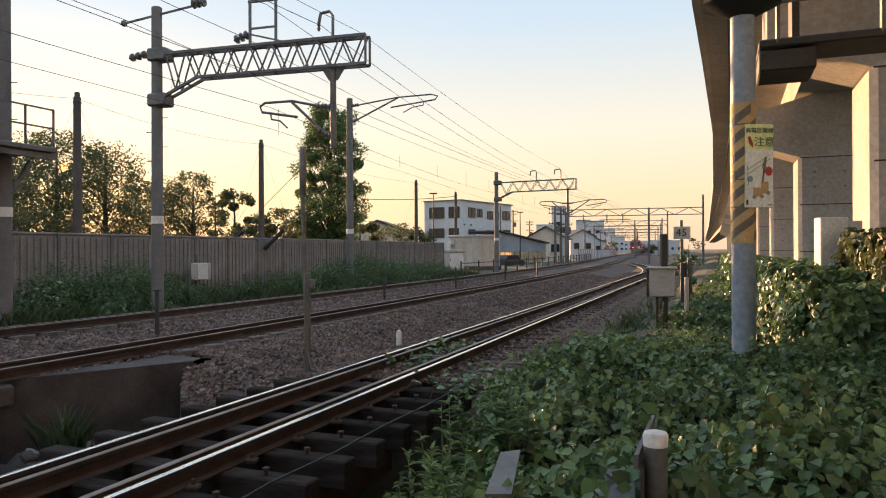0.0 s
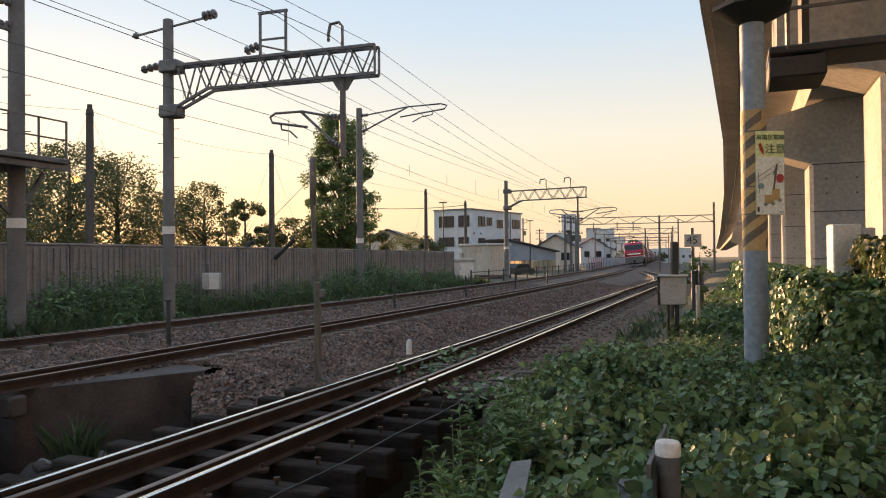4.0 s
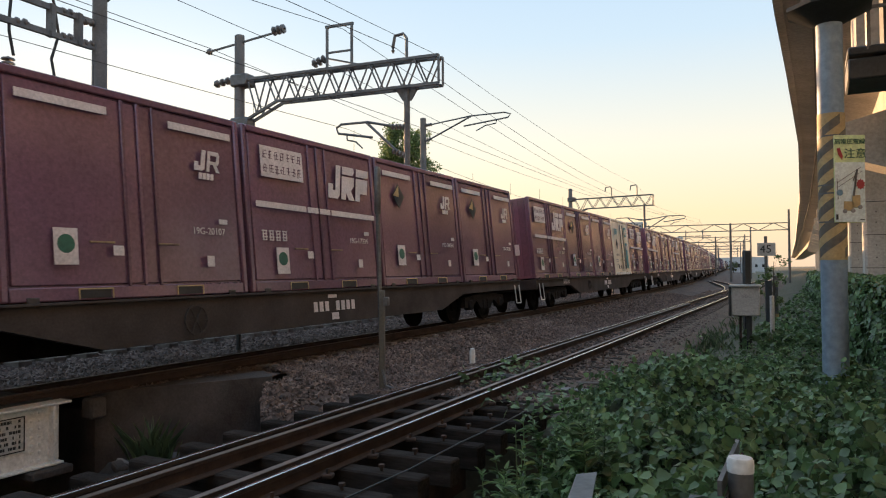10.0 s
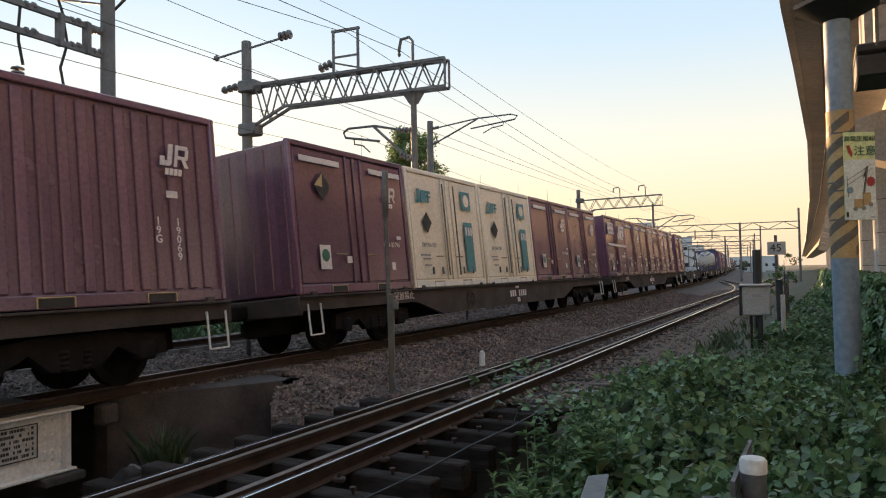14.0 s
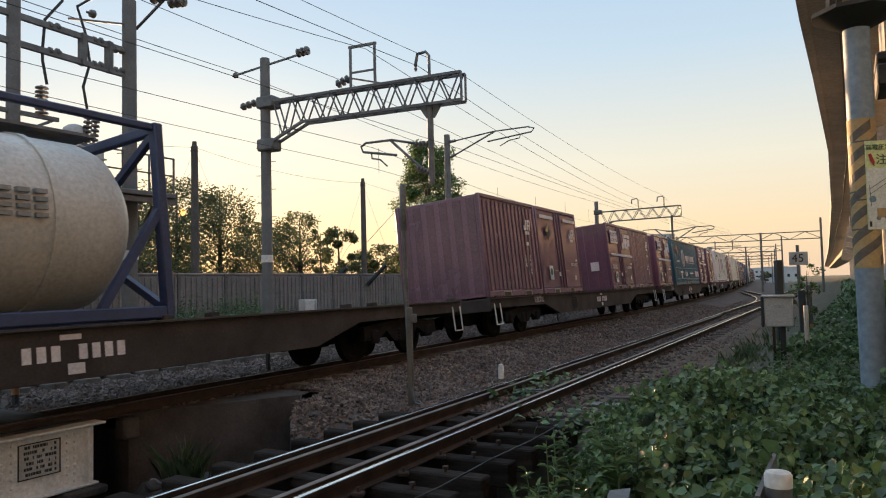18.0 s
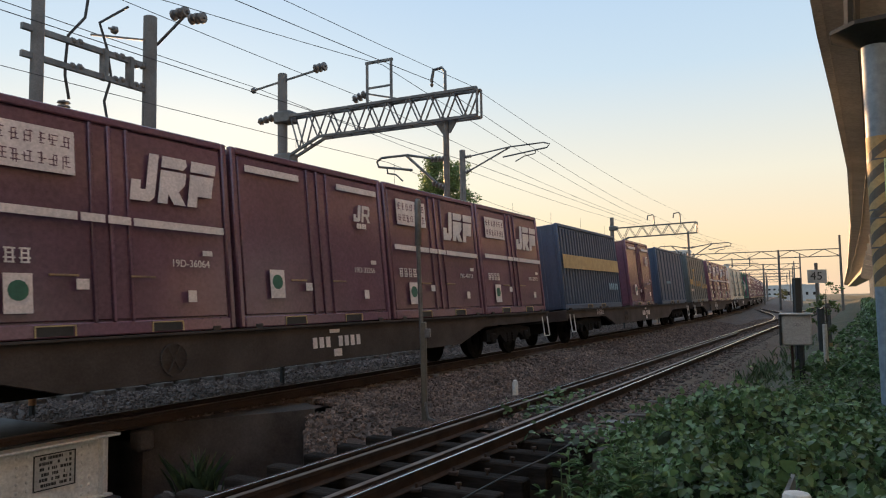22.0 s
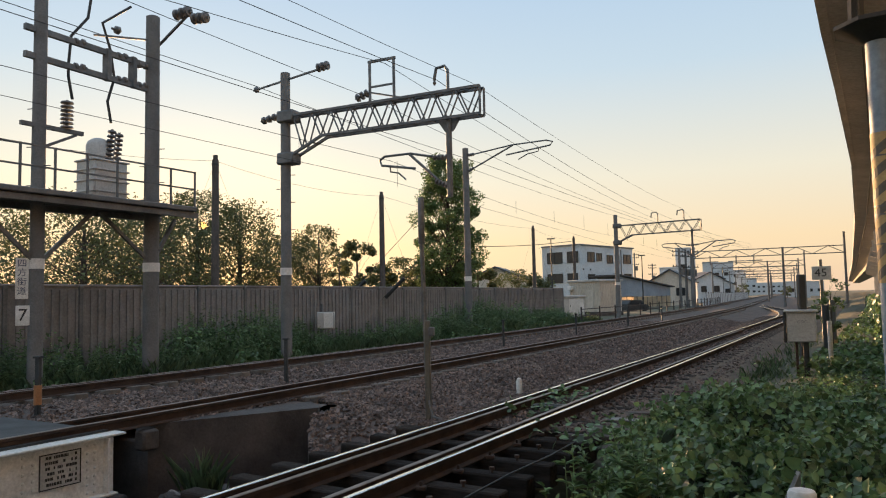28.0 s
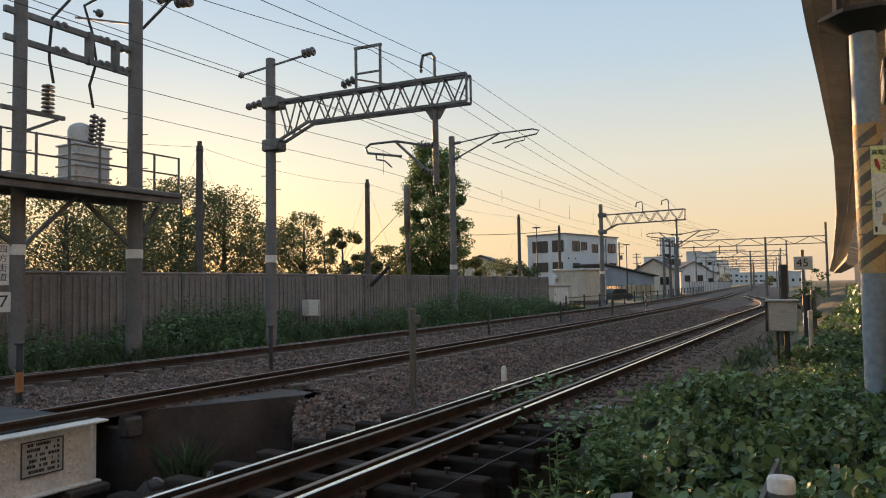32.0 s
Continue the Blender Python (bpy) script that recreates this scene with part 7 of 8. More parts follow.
# ---- buildings ----
def window(parent, p, u, n, w, h, mullion=True):
    """A window set in a wall: p its middle, u along the wall, n outward."""
    win = part("window", Mesh().plate([p + u * sx * w / 2 + ua * sz * h / 2 + n * 0.02 for sx, sz in ((-1, -1), (1, -1), (1, 1), (-1, 1))], tuple(n), 0.02), M_GLASS, parent, "dark window")
    fm = Mesh()
    for sx in (-1, 1) + ((0,) if mullion else ()):
        fm.bar(p + u * sx * w / 2 - ua * h / 2 + n * 0.06, p + u * sx * w / 2 + ua * h / 2 + n * 0.06, 0.09)
    for sz in (-1, 1):
        fm.bar(p - u * w / 2 + ua * sz * h / 2 + n * 0.06, p + u * w / 2 + ua * sz * h / 2 + n * 0.06, 0.09)
    part("window_frame", fm, M_DARKSTEEL, win)


def block(name, label, category, m0, u, v, lu, lv, h, wallm, roofm, group=""):
    """A flat roofed house: m0 its near corner, u and v along its walls."""
    t = thing(name, label, category, group=group)
    c = m0 + u * lu / 2 + v * lv / 2
    rot = Matrix(((u.x, v.x, 0), (u.y, v.y, 0), (0, 0, 1)))
    part("wall_body", Mesh().box(c + ua * (h / 2 - 0.3), (lu, lv, h + 0.6), 0, rot), wallm, t, smooth=False)
    part("roof", Mesh().box(c + ua * (h + 0.08), (lu + 0.3, lv + 0.3, 0.22), 0.04, rot), roofm, t)
    return t


U = Vector((0.556, 0.831, 0))
V = Vector((-U.y, U.x, 0))
M0 = Vector((2.79, 110.9, 0))
bld = block("office_building", "white three storey building with flat roof and dark windows", "building", M0, U, V, 16.4, 6.9, 9.3, M_RENDER, M_RENDER)
for u0, u1, z0, z1 in ((2.2, 4.2, 6.8, 8.3), (4.8, 6.4, 7.0, 8.2), (8.0, 9.8, 6.7, 7.95), (10.7, 11.8, 6.7, 8.0), (13.2, 15.6, 6.75, 8.2), (2.2, 4.2, 3.7, 4.85), (5.5, 7.6, 3.8, 4.7), (8.0, 9.8, 3.8, 4.8), (13.4, 15.7, 3.8, 5.0)):
    window(bld, M0 + U * (u0 + u1) / 2 + ua * (z0 + z1) / 2, U, -V, u1 - u0, z1 - z0)
for u0, u1, z0, z1 in ((3.1, 5.9, 6.65, 8.35), (0.25, 2.2, 6.65, 8.35), (3.1, 5.9, 3.6, 5.0), (0.4, 2.2, 3.6, 5.0)):
    window(bld, M0 + V * (u0 + u1) / 2 + ua * (z0 + z1) / 2, V, -U, u1 - u0, z1 - z0)
part("drain_pipe", Mesh().cyl(M0 - V * 0.1 + U * 12.4, M0 - V * 0.1 + U * 12.4 + ua * 9.0, 0.07, n=8), M_STEEL, bld)
for d in (0.9, 2.9):
    part("wall_vent", Mesh().box(M0 - V * 0.06 + U * d + ua * 5.6, (0.25, 0.12, 0.25), 0.03), M_STEEL, bld)
part("parapet_cap", Mesh().bar(M0 - U * 0.2 - V * 0.16 + ua * 9.38, M0 + U * 16.6 - V * 0.16 + ua * 9.38, 0.10, 0.16), M_STEEL, bld)
part("parapet_cap", Mesh().bar(M0 - U * 0.16 + ua * 9.38, M0 - U * 0.16 + V * 6.9 + ua * 9.38, 0.10, 0.16), M_STEEL, bld)

# hut and cabinet beside the line
HU = Vector((0.71, 0.704, 0))
HV = Vector((-HU.y, HU.x, 0))
HROT = Matrix.Rotation(math.atan2(HU.y, HU.x), 3, "Z")
H0 = at(2.88, 66)
hut = block("trackside_hut", "beige steel clad trackside hut with flat roof", "hut", H0, HU, HV, 2.9, 3.7, 2.85, M_BEIGE, M_GREYBOX)
rb = Mesh()
for k in range(13):
    rb.box(H0 + HU * (0.15 + 0.22 * k) - HV * 0.015 + ua * 1.4, (0.05, 0.05, 2.6), 0, HROT)
for k in range(16):
    rb.box(H0 + HV * (0.15 + 0.23 * k) - HU * 0.015 + ua * 1.4, (0.05, 0.05, 2.6), 0, HROT)
tagged(part("cladding_ribs", rb, M_BEIGE, hut), kind="stuff")
part("door", Mesh().box(H0 + HV * 1.2 - HU * 0.03 + ua * 1.1, (0.06, 0.9, 2.0), 0.01, HROT), M_BEIGE, hut)
part("plinth", Mesh().box(H0 + HU * 1.45 + HV * 1.85 - ua * 0.15, (3.1, 3.9, 0.5), 0.02, HROT), M_OLDCON, hut)
part("air_unit", Mesh().box(H0 + HV * 3.4 - HU * 0.2 + ua * 2.3, (0.35, 0.5, 0.4), 0.03, HROT), M_WHITE, hut)
part("hut_lamp", Mesh().lathe(H0 + HU * 2.3 - HV * 0.15 + ua * 2.45, [(0, 0.14), (0.12, 0.12), (0.2, 0.04)], 10), M_GREYBOX, hut, "small round lamp under the eaves")
C0, C1 = at(-0.41, 61.2), at(1.85, 62.2)
CU = (C1 - C0).normalized()
CV = Vector((-CU.y, CU.x, 0))
CROT = Matrix.Rotation(math.atan2(CU.y, CU.x), 3, "Z")
cab = block("cabinet", "pale blue grey steel equipment cabinet with two doors", "cabinet", C0 + ua * 0.05, CU, CV, 2.45, 0.9, 1.4, M_GREYBOX, M_GREYBOX)
part("door", Mesh().box(C0 + CU * 0.55 - CV * 0.02 + ua * 0.7, (0.95, 0.05, 1.35), 0.01, CROT), M_GREYBOX, cab)
part("door", Mesh().box(C0 + CU * 1.7 - CV * 0.02 + ua * 0.7, (1.3, 0.05, 1.35), 0.01, CROT), M_WHITE, cab, "white door with a dark handle")
part("door_handle", Mesh().box(C0 + CU * 1.15 - CV * 0.06 + ua * 0.75, (0.04, 0.04, 0.2), 0, CROT), M_BLACK, cab)

# shed with a sloping roof, its unseen back left open so evening sun comes through its translucent fence
W0, W1 = at(4.5, 91), at(8.15, 99)
WU = (W1 - W0).normalized()
WV = Vector((-WU.y, WU.x, 0))
WL = (W1 - W0).length
wh = thing("warehouse", "blue grey sheet metal shed with a sloping roof", "warehouse")
part("wall_body", Mesh().plate([W0 + ua * 1.35, W1 + ua * 1.35, W1 + ua * 2.45, W0 + ua * 3.85], tuple(WV), 0.12), M_BLUEROOF, wh, smooth=False)
part("roof", Mesh().plate([W0 - WU * 0.3 - WV * 0.4 + ua * 3.95, W1 + WU * 0.5 - WV * 0.4 + ua * 2.45, W1 + WU * 0.5 - WV * 0.4 + ua * 2.6, W0 - WU * 0.3 - WV * 0.4 + ua * 4.1], tuple(WV), 5.4), M_ROOF, wh, smooth=False)
# unseen wall, added to keep the sun off the right-hand sheets
part("back_wall", Mesh().plate([W0 + WU * (WL * 0.62) + WV * 4.6 - ua * 0.4, W1 + WV * 4.6 - ua * 0.4, W1 + WV * 4.6 + ua * 2.4, W0 + WU * (WL * 0.62) + WV * 4.6 + ua * 3.1], tuple(WV), 0.12), M_BLUEROOF, wh, smooth=False)
for k in range(10):
    q = W0 + WU * (WL * k / 10)
    q2 = W0 + WU * (WL * (k + 1) / 10)
    part("screen_panel", Mesh().plate([q - WV * 0.03 + ua * 0.05, q2 - WV * 0.03 - WU * 0.05 + ua * 0.05, q2 - WV * 0.03 - WU * 0.05 + ua * 1.3, q - WV * 0.03 + ua * 1.3], tuple(-WV), 0.012), M_SHEET, wh, "pale translucent corrugated sheet")
    part("panel_post", Mesh().bar(q - WV * 0.08 - ua * 0.3, q - WV * 0.08 + ua * 1.4, 0.07), M_STEEL, wh)
for k in range(4):
    part("back_post", Mesh().bar(W0 + WU * (WL * 0.2 * k) + WV * 4.6 - ua * 0.3, W0 + WU * (WL * 0.2 * k) + WV * 4.6 + ua * (3.7 - 0.28 * k), 0.12), M_STEEL, wh)
# a dark car under the shed's edge
CP = at(5.35, 84)
car = thing("parked_car", "small dark car parked before the shed", "car", m=pose(CP.x, CP.y, -0.42, 0, 0, 45))
part("body", Mesh().plate([(-1.8, -0.75, 0.25), (1.8, -0.75, 0.25), (1.85, -0.75, 0.75), (1.0, -0.75, 0.9), (0.6, -0.75, 1.4), (-1.2, -0.75, 1.42), (-1.75, -0.75, 0.95)], (0, 1, 0), 1.5), M_DARKSTEEL, car, smooth=False)
part("side_window", Mesh().plate([(0.85, -0.77, 0.92), (0.52, -0.77, 1.32), (-1.12, -0.77, 1.34), (-1.5, -0.77, 0.94)], (0, -1, 0), 0.01), M_GLASS, car)
for x in (-1.15, 1.15):
    for y in (-0.72, 0.72):
        part("wheel", Mesh().lathe((x, y - 0.1, 0.3), [(0, 0.2), (0.0, 0.3), (0.2, 0.3), (0.2, 0.2)], 14, (0, 1, 0)), M_BLACK, car)


def house(az, r, w, d, h, rise, label, turn, wallm=None):
    t = thing("house", label, "house", group="houses beyond the line")
    p = at(az, r)
    u = Vector((math.cos(radians(turn)), math.sin(radians(turn)), 0))
    v = Vector((-u.y, u.x, 0))
    rot = Matrix.Rotation(radians(turn), 3, "Z")
    part("wall_body", Mesh().box(p + ua * (h / 2 - 0.2), (w, d, h + 0.4), 0, rot), wallm or M_BEIGE, t, smooth=False)
    part("gable", Mesh().plate([p - u * w / 2 - v * d / 2 + ua * h, p + u * w / 2 - v * d / 2 + ua * h, p - v * d / 2 + ua * (h + rise)], tuple(v), d), wallm or M_BEIGE, t, smooth=False)
    for sgn in (-1, 1):
        e0 = p + u * (sgn * (w / 2 + 0.5)) - v * (d / 2 + 0.4) + ua * (h - rise / w + 0.05)
        e1 = p - v * (d / 2 + 0.4) + ua * (h + rise + 0.06)
        part("roof", Mesh().plate([e0, e1, e1 + ua * 0.16, e0 + ua * 0.16], tuple(v), d + 0.8), M_ROOF, t, smooth=False)
    for sx in (-0.25, 0.25):
        window(t, p - v * (d / 2) + u * w * sx + ua * h * 0.55, u, -v, w * 0.2, 1.1)
    return t


house(8.35, 116, 6.0, 7.0, 3.4, 1.7, "small house with dark tiled gable roof", -15)
house(-4.8, 90, 8.0, 7.0, 3.5, 1.6, "low house with dark tiled roof behind the wall", -5)
house(10.6, 150, 5.0, 6.0, 4.3, 1.2, "small grey house beside the line", 10, wallm=M_RENDER)
house(11.6, 190, 6.0, 6.0, 3.6, 1.2, "pale house behind the white fence", 0, wallm=M_RENDER)
for az, r, w, d, h, lab in ((8.2, 170, 4.6, 6, 7.4, "white flat roofed block behind the houses"), (9.3, 178, 4.2, 6, 12.2, "narrow white tower block behind the houses"), (11.6, 262, 9.8, 12, 11.8, "pale grey apartment block in the distance"), (12.95, 285, 5.4, 12, 9.6, "pale grey apartment block in the distance"), (13.6, 420, 9, 12, 9.0, "pale long building at the horizon"), (16.9, 240, 6.5, 10, 4.4, "low white building beside the line"), (17.7, 300, 9, 14, 5.0, "pale low building in the distance"), (15.6, 520, 26, 12, 7.5, "pale long building at the horizon")):
    p = at(az, r)
    u = Vector((math.cos(radians(-12)), math.sin(radians(-12)), 0))
    v = Vector((-u.y, u.x, 0))
    t = block("apartment_building", lab, "building", p - u * w / 2, u, v, w, d, h, M_RENDER, M_RENDER, group="distant buildings")
    for fl_ in range(max(1, int(h / 3.1))):
        for k in range(max(1, int(w / 3))):
            window(t, p - u * w / 2 + u * (1.5 + 3 * k) + ua * (1.9 + 3.0 * fl_), u, -v, 1.3, 1.0, False)
# white fence of panels along the line past the houses
wf = thing("panel_fence", "pale panel fence along the line past the houses", "fence")
pm = Mesh().box((0, 0, 0.6), (3.86, 0.08, 1.9)).data("fence_panel", M_RENDER)
pp = Mesh().box((0, -0.03, 0.65), (0.14, 0.14, 2.1)).data("fence_post", M_STEEL)
sF = 112.0
while sF < 236:
    x, y, tx, ty = line_at(sF, -7.2)
    rot = math.degrees(math.atan2(ty, tx))
    for nm, me, d in (("fence_panel", pm, 0), ("fence_post", pp, 2.0)):
        ob = new(nm, me)
        ob.parent, ob.matrix_basis = wf, pose(x + tx * d, y + ty * d, 0, 0, 0, rot)
    sF += 4.0
# a lamp post and a line pole with crossarms near the warehouse
for az, r, h in ((-0.75, 72, 7.3), (6.15, 88, 6.2)):
    p = at(az, r)
    lp = thing("street_lamp", "slender dark lamp post behind the hut", "street lamp", group="lamp posts")
    part("post", Mesh().cyl(p, p + ua * h, 0.08, 0.05, n=8), M_DARKSTEEL, lp)
    part("lamp_head", Mesh().box(p + ua * h, (0.8, 0.25, 0.12), 0.04), M_DARKSTEEL, lp)
for az, r, h in ((8.9, 100, 7.6), (9.35, 101, 7.5), (9.75, 100, 7.4), (5.6, 150, 10.0), (6.9, 170, 8.5)):
    p = at(az, r)
    lp = thing("distribution_pole", "cluttered dark distribution pole with crossarms and transformers", "pole", group="distribution poles")
    part("shaft", Mesh().cyl(p - ua * 0.5, p + ua * h, 0.2, 0.14, n=10), M_POLECON, lp)
    for z in (h - 0.4, h - 1.0, h - 2.4):
        arms = Mesh()
        arms.bar(p + Vector((-0.9, 0, z)), p + Vector((0.9, 0, z)), 0.09)
        for d in (-0.8, -0.4, 0.4, 0.8):
            arms.cyl(p + Vector((d, 0, z)), p + Vector((d, 0, z + 0.22)), 0.06, n=6)
        part("crossarm", arms, M_DARKSTEEL, lp)
    part("pole_transformer", Mesh().cyl(p + Vector((0.35, -0.2, h - 3.6)), p + Vector((0.35, -0.2, h - 2.7)), 0.28, n=10), M_STEEL, lp)
# line side fence posts far along the track
fence = thing("line_fence", "low dark post and rail fence beside the far track", "fence")
fr = Mesh()
pprev = None
for k in range(22):
    x, y, tx, ty = line_at(46 + 4 * k, -6.6)
    part("fence_post", Mesh().box((x, y, 0.25), (0.10, 0.10, 1.3)), M_OLDCON, fence)
    if pprev:
        for z in (0.35, 0.75):
            fr.bar((*pprev, z), (x, y, z), 0.05)
    pprev = (x, y)
part("fence_rails", fr, M_OLDCON, fence)

# ---- blue pole with warning sign, and the steel walkway ----
BP = at(22.74, 8.0)
bp = thing("sign_pole", "blue grey painted steel pole with striped sleeve", "pole", m=Matrix.Translation((BP.x, BP.y, 0)))
part("shaft", Mesh().lathe((0, 0, -0.2), [(0, 0.118), (4.35, 0.118)], 28), M_BLUEPOLE, bp)
part("sleeve", Mesh().lathe((0, 0, 1.66), [(0, 0.121), (0, 0.124), (1.43, 0.124), (1.43, 0.121)], 28), M_YELLOW, bp, "faded yellow sleeve with dark slanted stripes")
strp = Mesh()
for k in range(16):
    n = 24
    for j in range(n):
        a0, a1 = math.pi * 2 * j / n, math.pi * 2 * (j + 1) / n
        z0, z1 = 1.2 + 0.19 * k + 0.57 * j / n, 1.2 + 0.19 * k + 0.57 * (j + 1) / n
        z0, z1 = z0 - 0.57, z1 - 0.57
        r = 0.1255
        if z0 > 1.67 and z1 + 0.095 < 3.08:
            strp.add([(r * math.cos(a0), r * math.sin(a0), z0), (r * math.cos(a1), r * math.sin(a1), z1), (r * math.cos(a1), r * math.sin(a1), z1 + 0.095), (r * math.cos(a0), r * math.sin(a0), z0 + 0.095)], [(0, 1, 2, 3)])
part("dark_stripes", strp, M_LOCO_BELT, bp, "dark slanted stripes")
part("pole_head", Mesh().lathe((0, 0, 3.98), [(0, 0.13), (0.14, 0.40), (0.18, 0.40), (0.20, 0.12)], 8), M_DARKSTEEL, bp, "dark flared steel head")
hd = Mesh()
for a0 in range(4):
    c, s = math.cos(a0 * math.pi / 2 + 0.4), math.sin(a0 * math.pi / 2 + 0.4)
    hd.bar((0.3 * c, 0.3 * s, 4.1), (0.2 * c, 0.2 * s, 6.2), 0.05)
    hd.bar((0.3 * c, 0.3 * s, 4.5), (-0.22 * s, 0.22 * c, 5.4), 0.04)
part("head_lattice", hd, M_DARKSTEEL, bp)
bn = Mesh()
for z in (2.30, 2.38, 2.02, 2.86):
    bn.lathe((0, 0, z), [(0, 0.1265), (0.015, 0.1265)], 24)
part("sign_straps", bn, M_STEEL, bp)
ws_ = thing("warning_sign", "green and white caution sign strapped to the blue pole", "sign", m=pose(BP.x + 0.085, BP.y - 0.13, 2.44, 0, 0.6, 0))
part("board", Mesh().box((0.02, 0, 0), (0.285, 0.012, 0.845), 0.004), M_SIGN, ws_, "pale yellow green board")
part("lower_field", Mesh().box((0.02, -0.009, -0.13), (0.275, 0.004, 0.575)), M_SIGNLOW, ws_, "pale blue white lower field with a drawing")
lettering("高電圧電線", 0.057, M_GREEN, ws_, pose(0.02, -0.012, 0.355, 90, 0, 0), "caution_line")
lettering("注意", 0.105, M_GREEN, ws_, pose(0.07, -0.012, 0.235, 90, 0, 0), "caution_word")
y = -0.014
dg = Mesh().box((0.005, y, -0.265), (0.09, 0.004, 0.09), 0.003).box((0.075, y, -0.22), (0.075, 0.004, 0.12), 0.003)
part("truck_drawing", dg, M_YELLOW, ws_, "ochre drawing of a lorry")
for x, z in ((0.045, -0.31), (0.11, -0.275), (-0.03, -0.315)):
    part("wheel_drawing", Mesh().lathe((x, y, z), [(0, 0.02), (0.005, 0.02)], 10, (0, -1, 0)), M_LOCO_GREY, ws_)
part("boom_drawing", Mesh().bar((0.05, y, -0.17), (0.085, y, 0.09), 0.014).bar((0.085, y, 0.09), (0.05, y, -0.02), 0.008), M_STEEL, ws_, "grey drawing of a crane boom")
ln = Mesh()
for x0, z0, x1, z1 in ((-0.1, -0.09, 0.13, 0.07), (-0.1, -0.04, 0.12, 0.11), (-0.1, 0.0, -0.09, -0.2)):
    ln.bar((x0, y, z0), (x1, y, z1), 0.004)
part("wire_drawing", ln, M_STEEL, ws_, "thin drawn wires")
part("face_drawing", Mesh().lathe((-0.075, -0.011, -0.135), [(0, 0.03), (0.005, 0.03)], 14, (0, -1, 0)), M_SKYBLUE, ws_, "round blue mark")
star = []
for k in range(20):
    rr_ = 0.045 if k % 2 else 0.032
    star.append((0.115 + rr_ * math.cos(math.pi * k / 10), -0.011, -0.055 + 1.2 * rr_ * math.sin(math.pi * k / 10)))
part("red_burst", Mesh().plate(star, (0, -1, 0), 0.004), M_RED, ws_, "red burst mark")
part("red_arrow", Mesh().plate([(-0.10, -0.011, 0.29), (-0.075, -0.011, 0.30), (-0.045, -0.011, 0.22), (-0.05, -0.011, 0.18), (-0.085, -0.011, 0.23)], (0, -1, 0), 0.004), M_RED, ws_, "red lightning mark")
part("footer_writing", Mesh().box((0.13, y, -0.395), (0.04, 0.004, 0.008)).box((-0.1, y, -0.37), (0.02, 0.004, 0.05)), M_BLACK, ws_)

wp0 = at(27.4, 13.0)
wsx = thing("concrete_block", "pale concrete block standing under the viaduct", "concrete block", m=pose(wp0.x, wp0.y, 0, 0, 0, -8))
# one block: sunlit face painted white, shaded face painted greyer
part("front_slab", Mesh().box((0.25, 0.0, 0.85), (0.42, 0.3, 2.5), 0.02), M_WHITE, wsx)
part("side_slab", Mesh().box((0.57, 0.02, 0.83), (0.21, 0.3, 2.42), 0.02), M_GREYBOX, wsx)
wk = thing("walkway", "dark steel inspection walkway with railing under the viaduct", "walkway")
w0 = BP + VR * 0.3 + VD * 1.5
kw = Mesh()
kw.box(w0 + VR * 3.2 + ua * 3.98, (6.6, 0.8, 0.10), 0.02, Matrix.Rotation(-radians(21.5), 3, "Z"))
kw.box(w0 + VR * 0.2 + ua * 3.78, (0.6, 0.8, 0.24), 0.02, Matrix.Rotation(-radians(21.5), 3, "Z"))
part("platform", kw, M_DARKSTEEL, wk)
rl = Mesh()
for k in range(7):
    q = w0 + VR * (0.1 + 1.05 * k) - VD * 0.38
    rl.bar(q + ua * 3.98, q + ua * 5.05, 0.04)
for z in (4.45, 5.0):
    rl.bar(w0 - VD * 0.38 + ua * z, w0 + VR * 6.4 - VD * 0.38 + ua * z, 0.035)
part("railing", rl, M_STEEL, wk)
for s in (0.3, 6.2):
    part("hanger", Mesh().bar(w0 + VR * s + ua * 3.98, w0 + VR * s + ua * 6.95, 0.09), M_DARKSTEEL, wk)

# ---- near guard post and rail ----
GP = at(16.44, 2.46)
gp = thing("guard_post", "grey galvanised pipe post with a domed cap", "post", m=Matrix.Translation((GP.x, GP.y, 0)))
part("pipe", Mesh().lathe((0, 0, -0.2), [(0, 0.038), (1.165, 0.038)], 24), M_STEEL, gp)
part("cap", Mesh().lathe((0, 0, 0.955), [(0, 0.0405), (0.036, 0.0405), (0.044, 0.036), (0.048, 0.02)], 24), M_WHITE, gp, "pale domed cap")
gr = thing("guard_rail_panel", "grey steel guard rail plate beside the post", "guard rail")
q0, q1 = Vector((0.609, 2.30, 0.93)), Vector((0.825, 2.85, 0.93))
nrm = Vector((0.93, -0.37, 0))
part("rail_lip", Mesh().plate([q0 - ua * 0.035, q1 - ua * 0.035, q1 + ua * 0.012, q0 + ua * 0.012], tuple(nrm), 0.014), M_STEEL, gr)
part("rail_web", Mesh().plate([q0 - ua * 0.30 + nrm * 0.02, q1 - ua * 0.30 + nrm * 0.02, q1 - ua * 0.035 + nrm * 0.02, q0 - ua * 0.035 + nrm * 0.02], tuple(nrm), 0.008), M_OLDCON, gr)
part("rail_plate", Mesh().plate([(0.60, 2.62, 0.80), (0.69, 2.60, 0.80), (0.60, 2.25, 0.79), (0.455, 2.25, 0.79)], (0, 0, -1), 0.012), M_STEEL, gr, "bent grey steel plate")
part("rail_plate", Mesh().plate([(0.235, 2.98, 0.76), (0.322, 3.02, 0.76), (0.235, 2.50, 0.75), (0.143, 2.50, 0.75)], (0, 0, -1), 0.012), M_STEEL, gr, "bent grey steel plate")
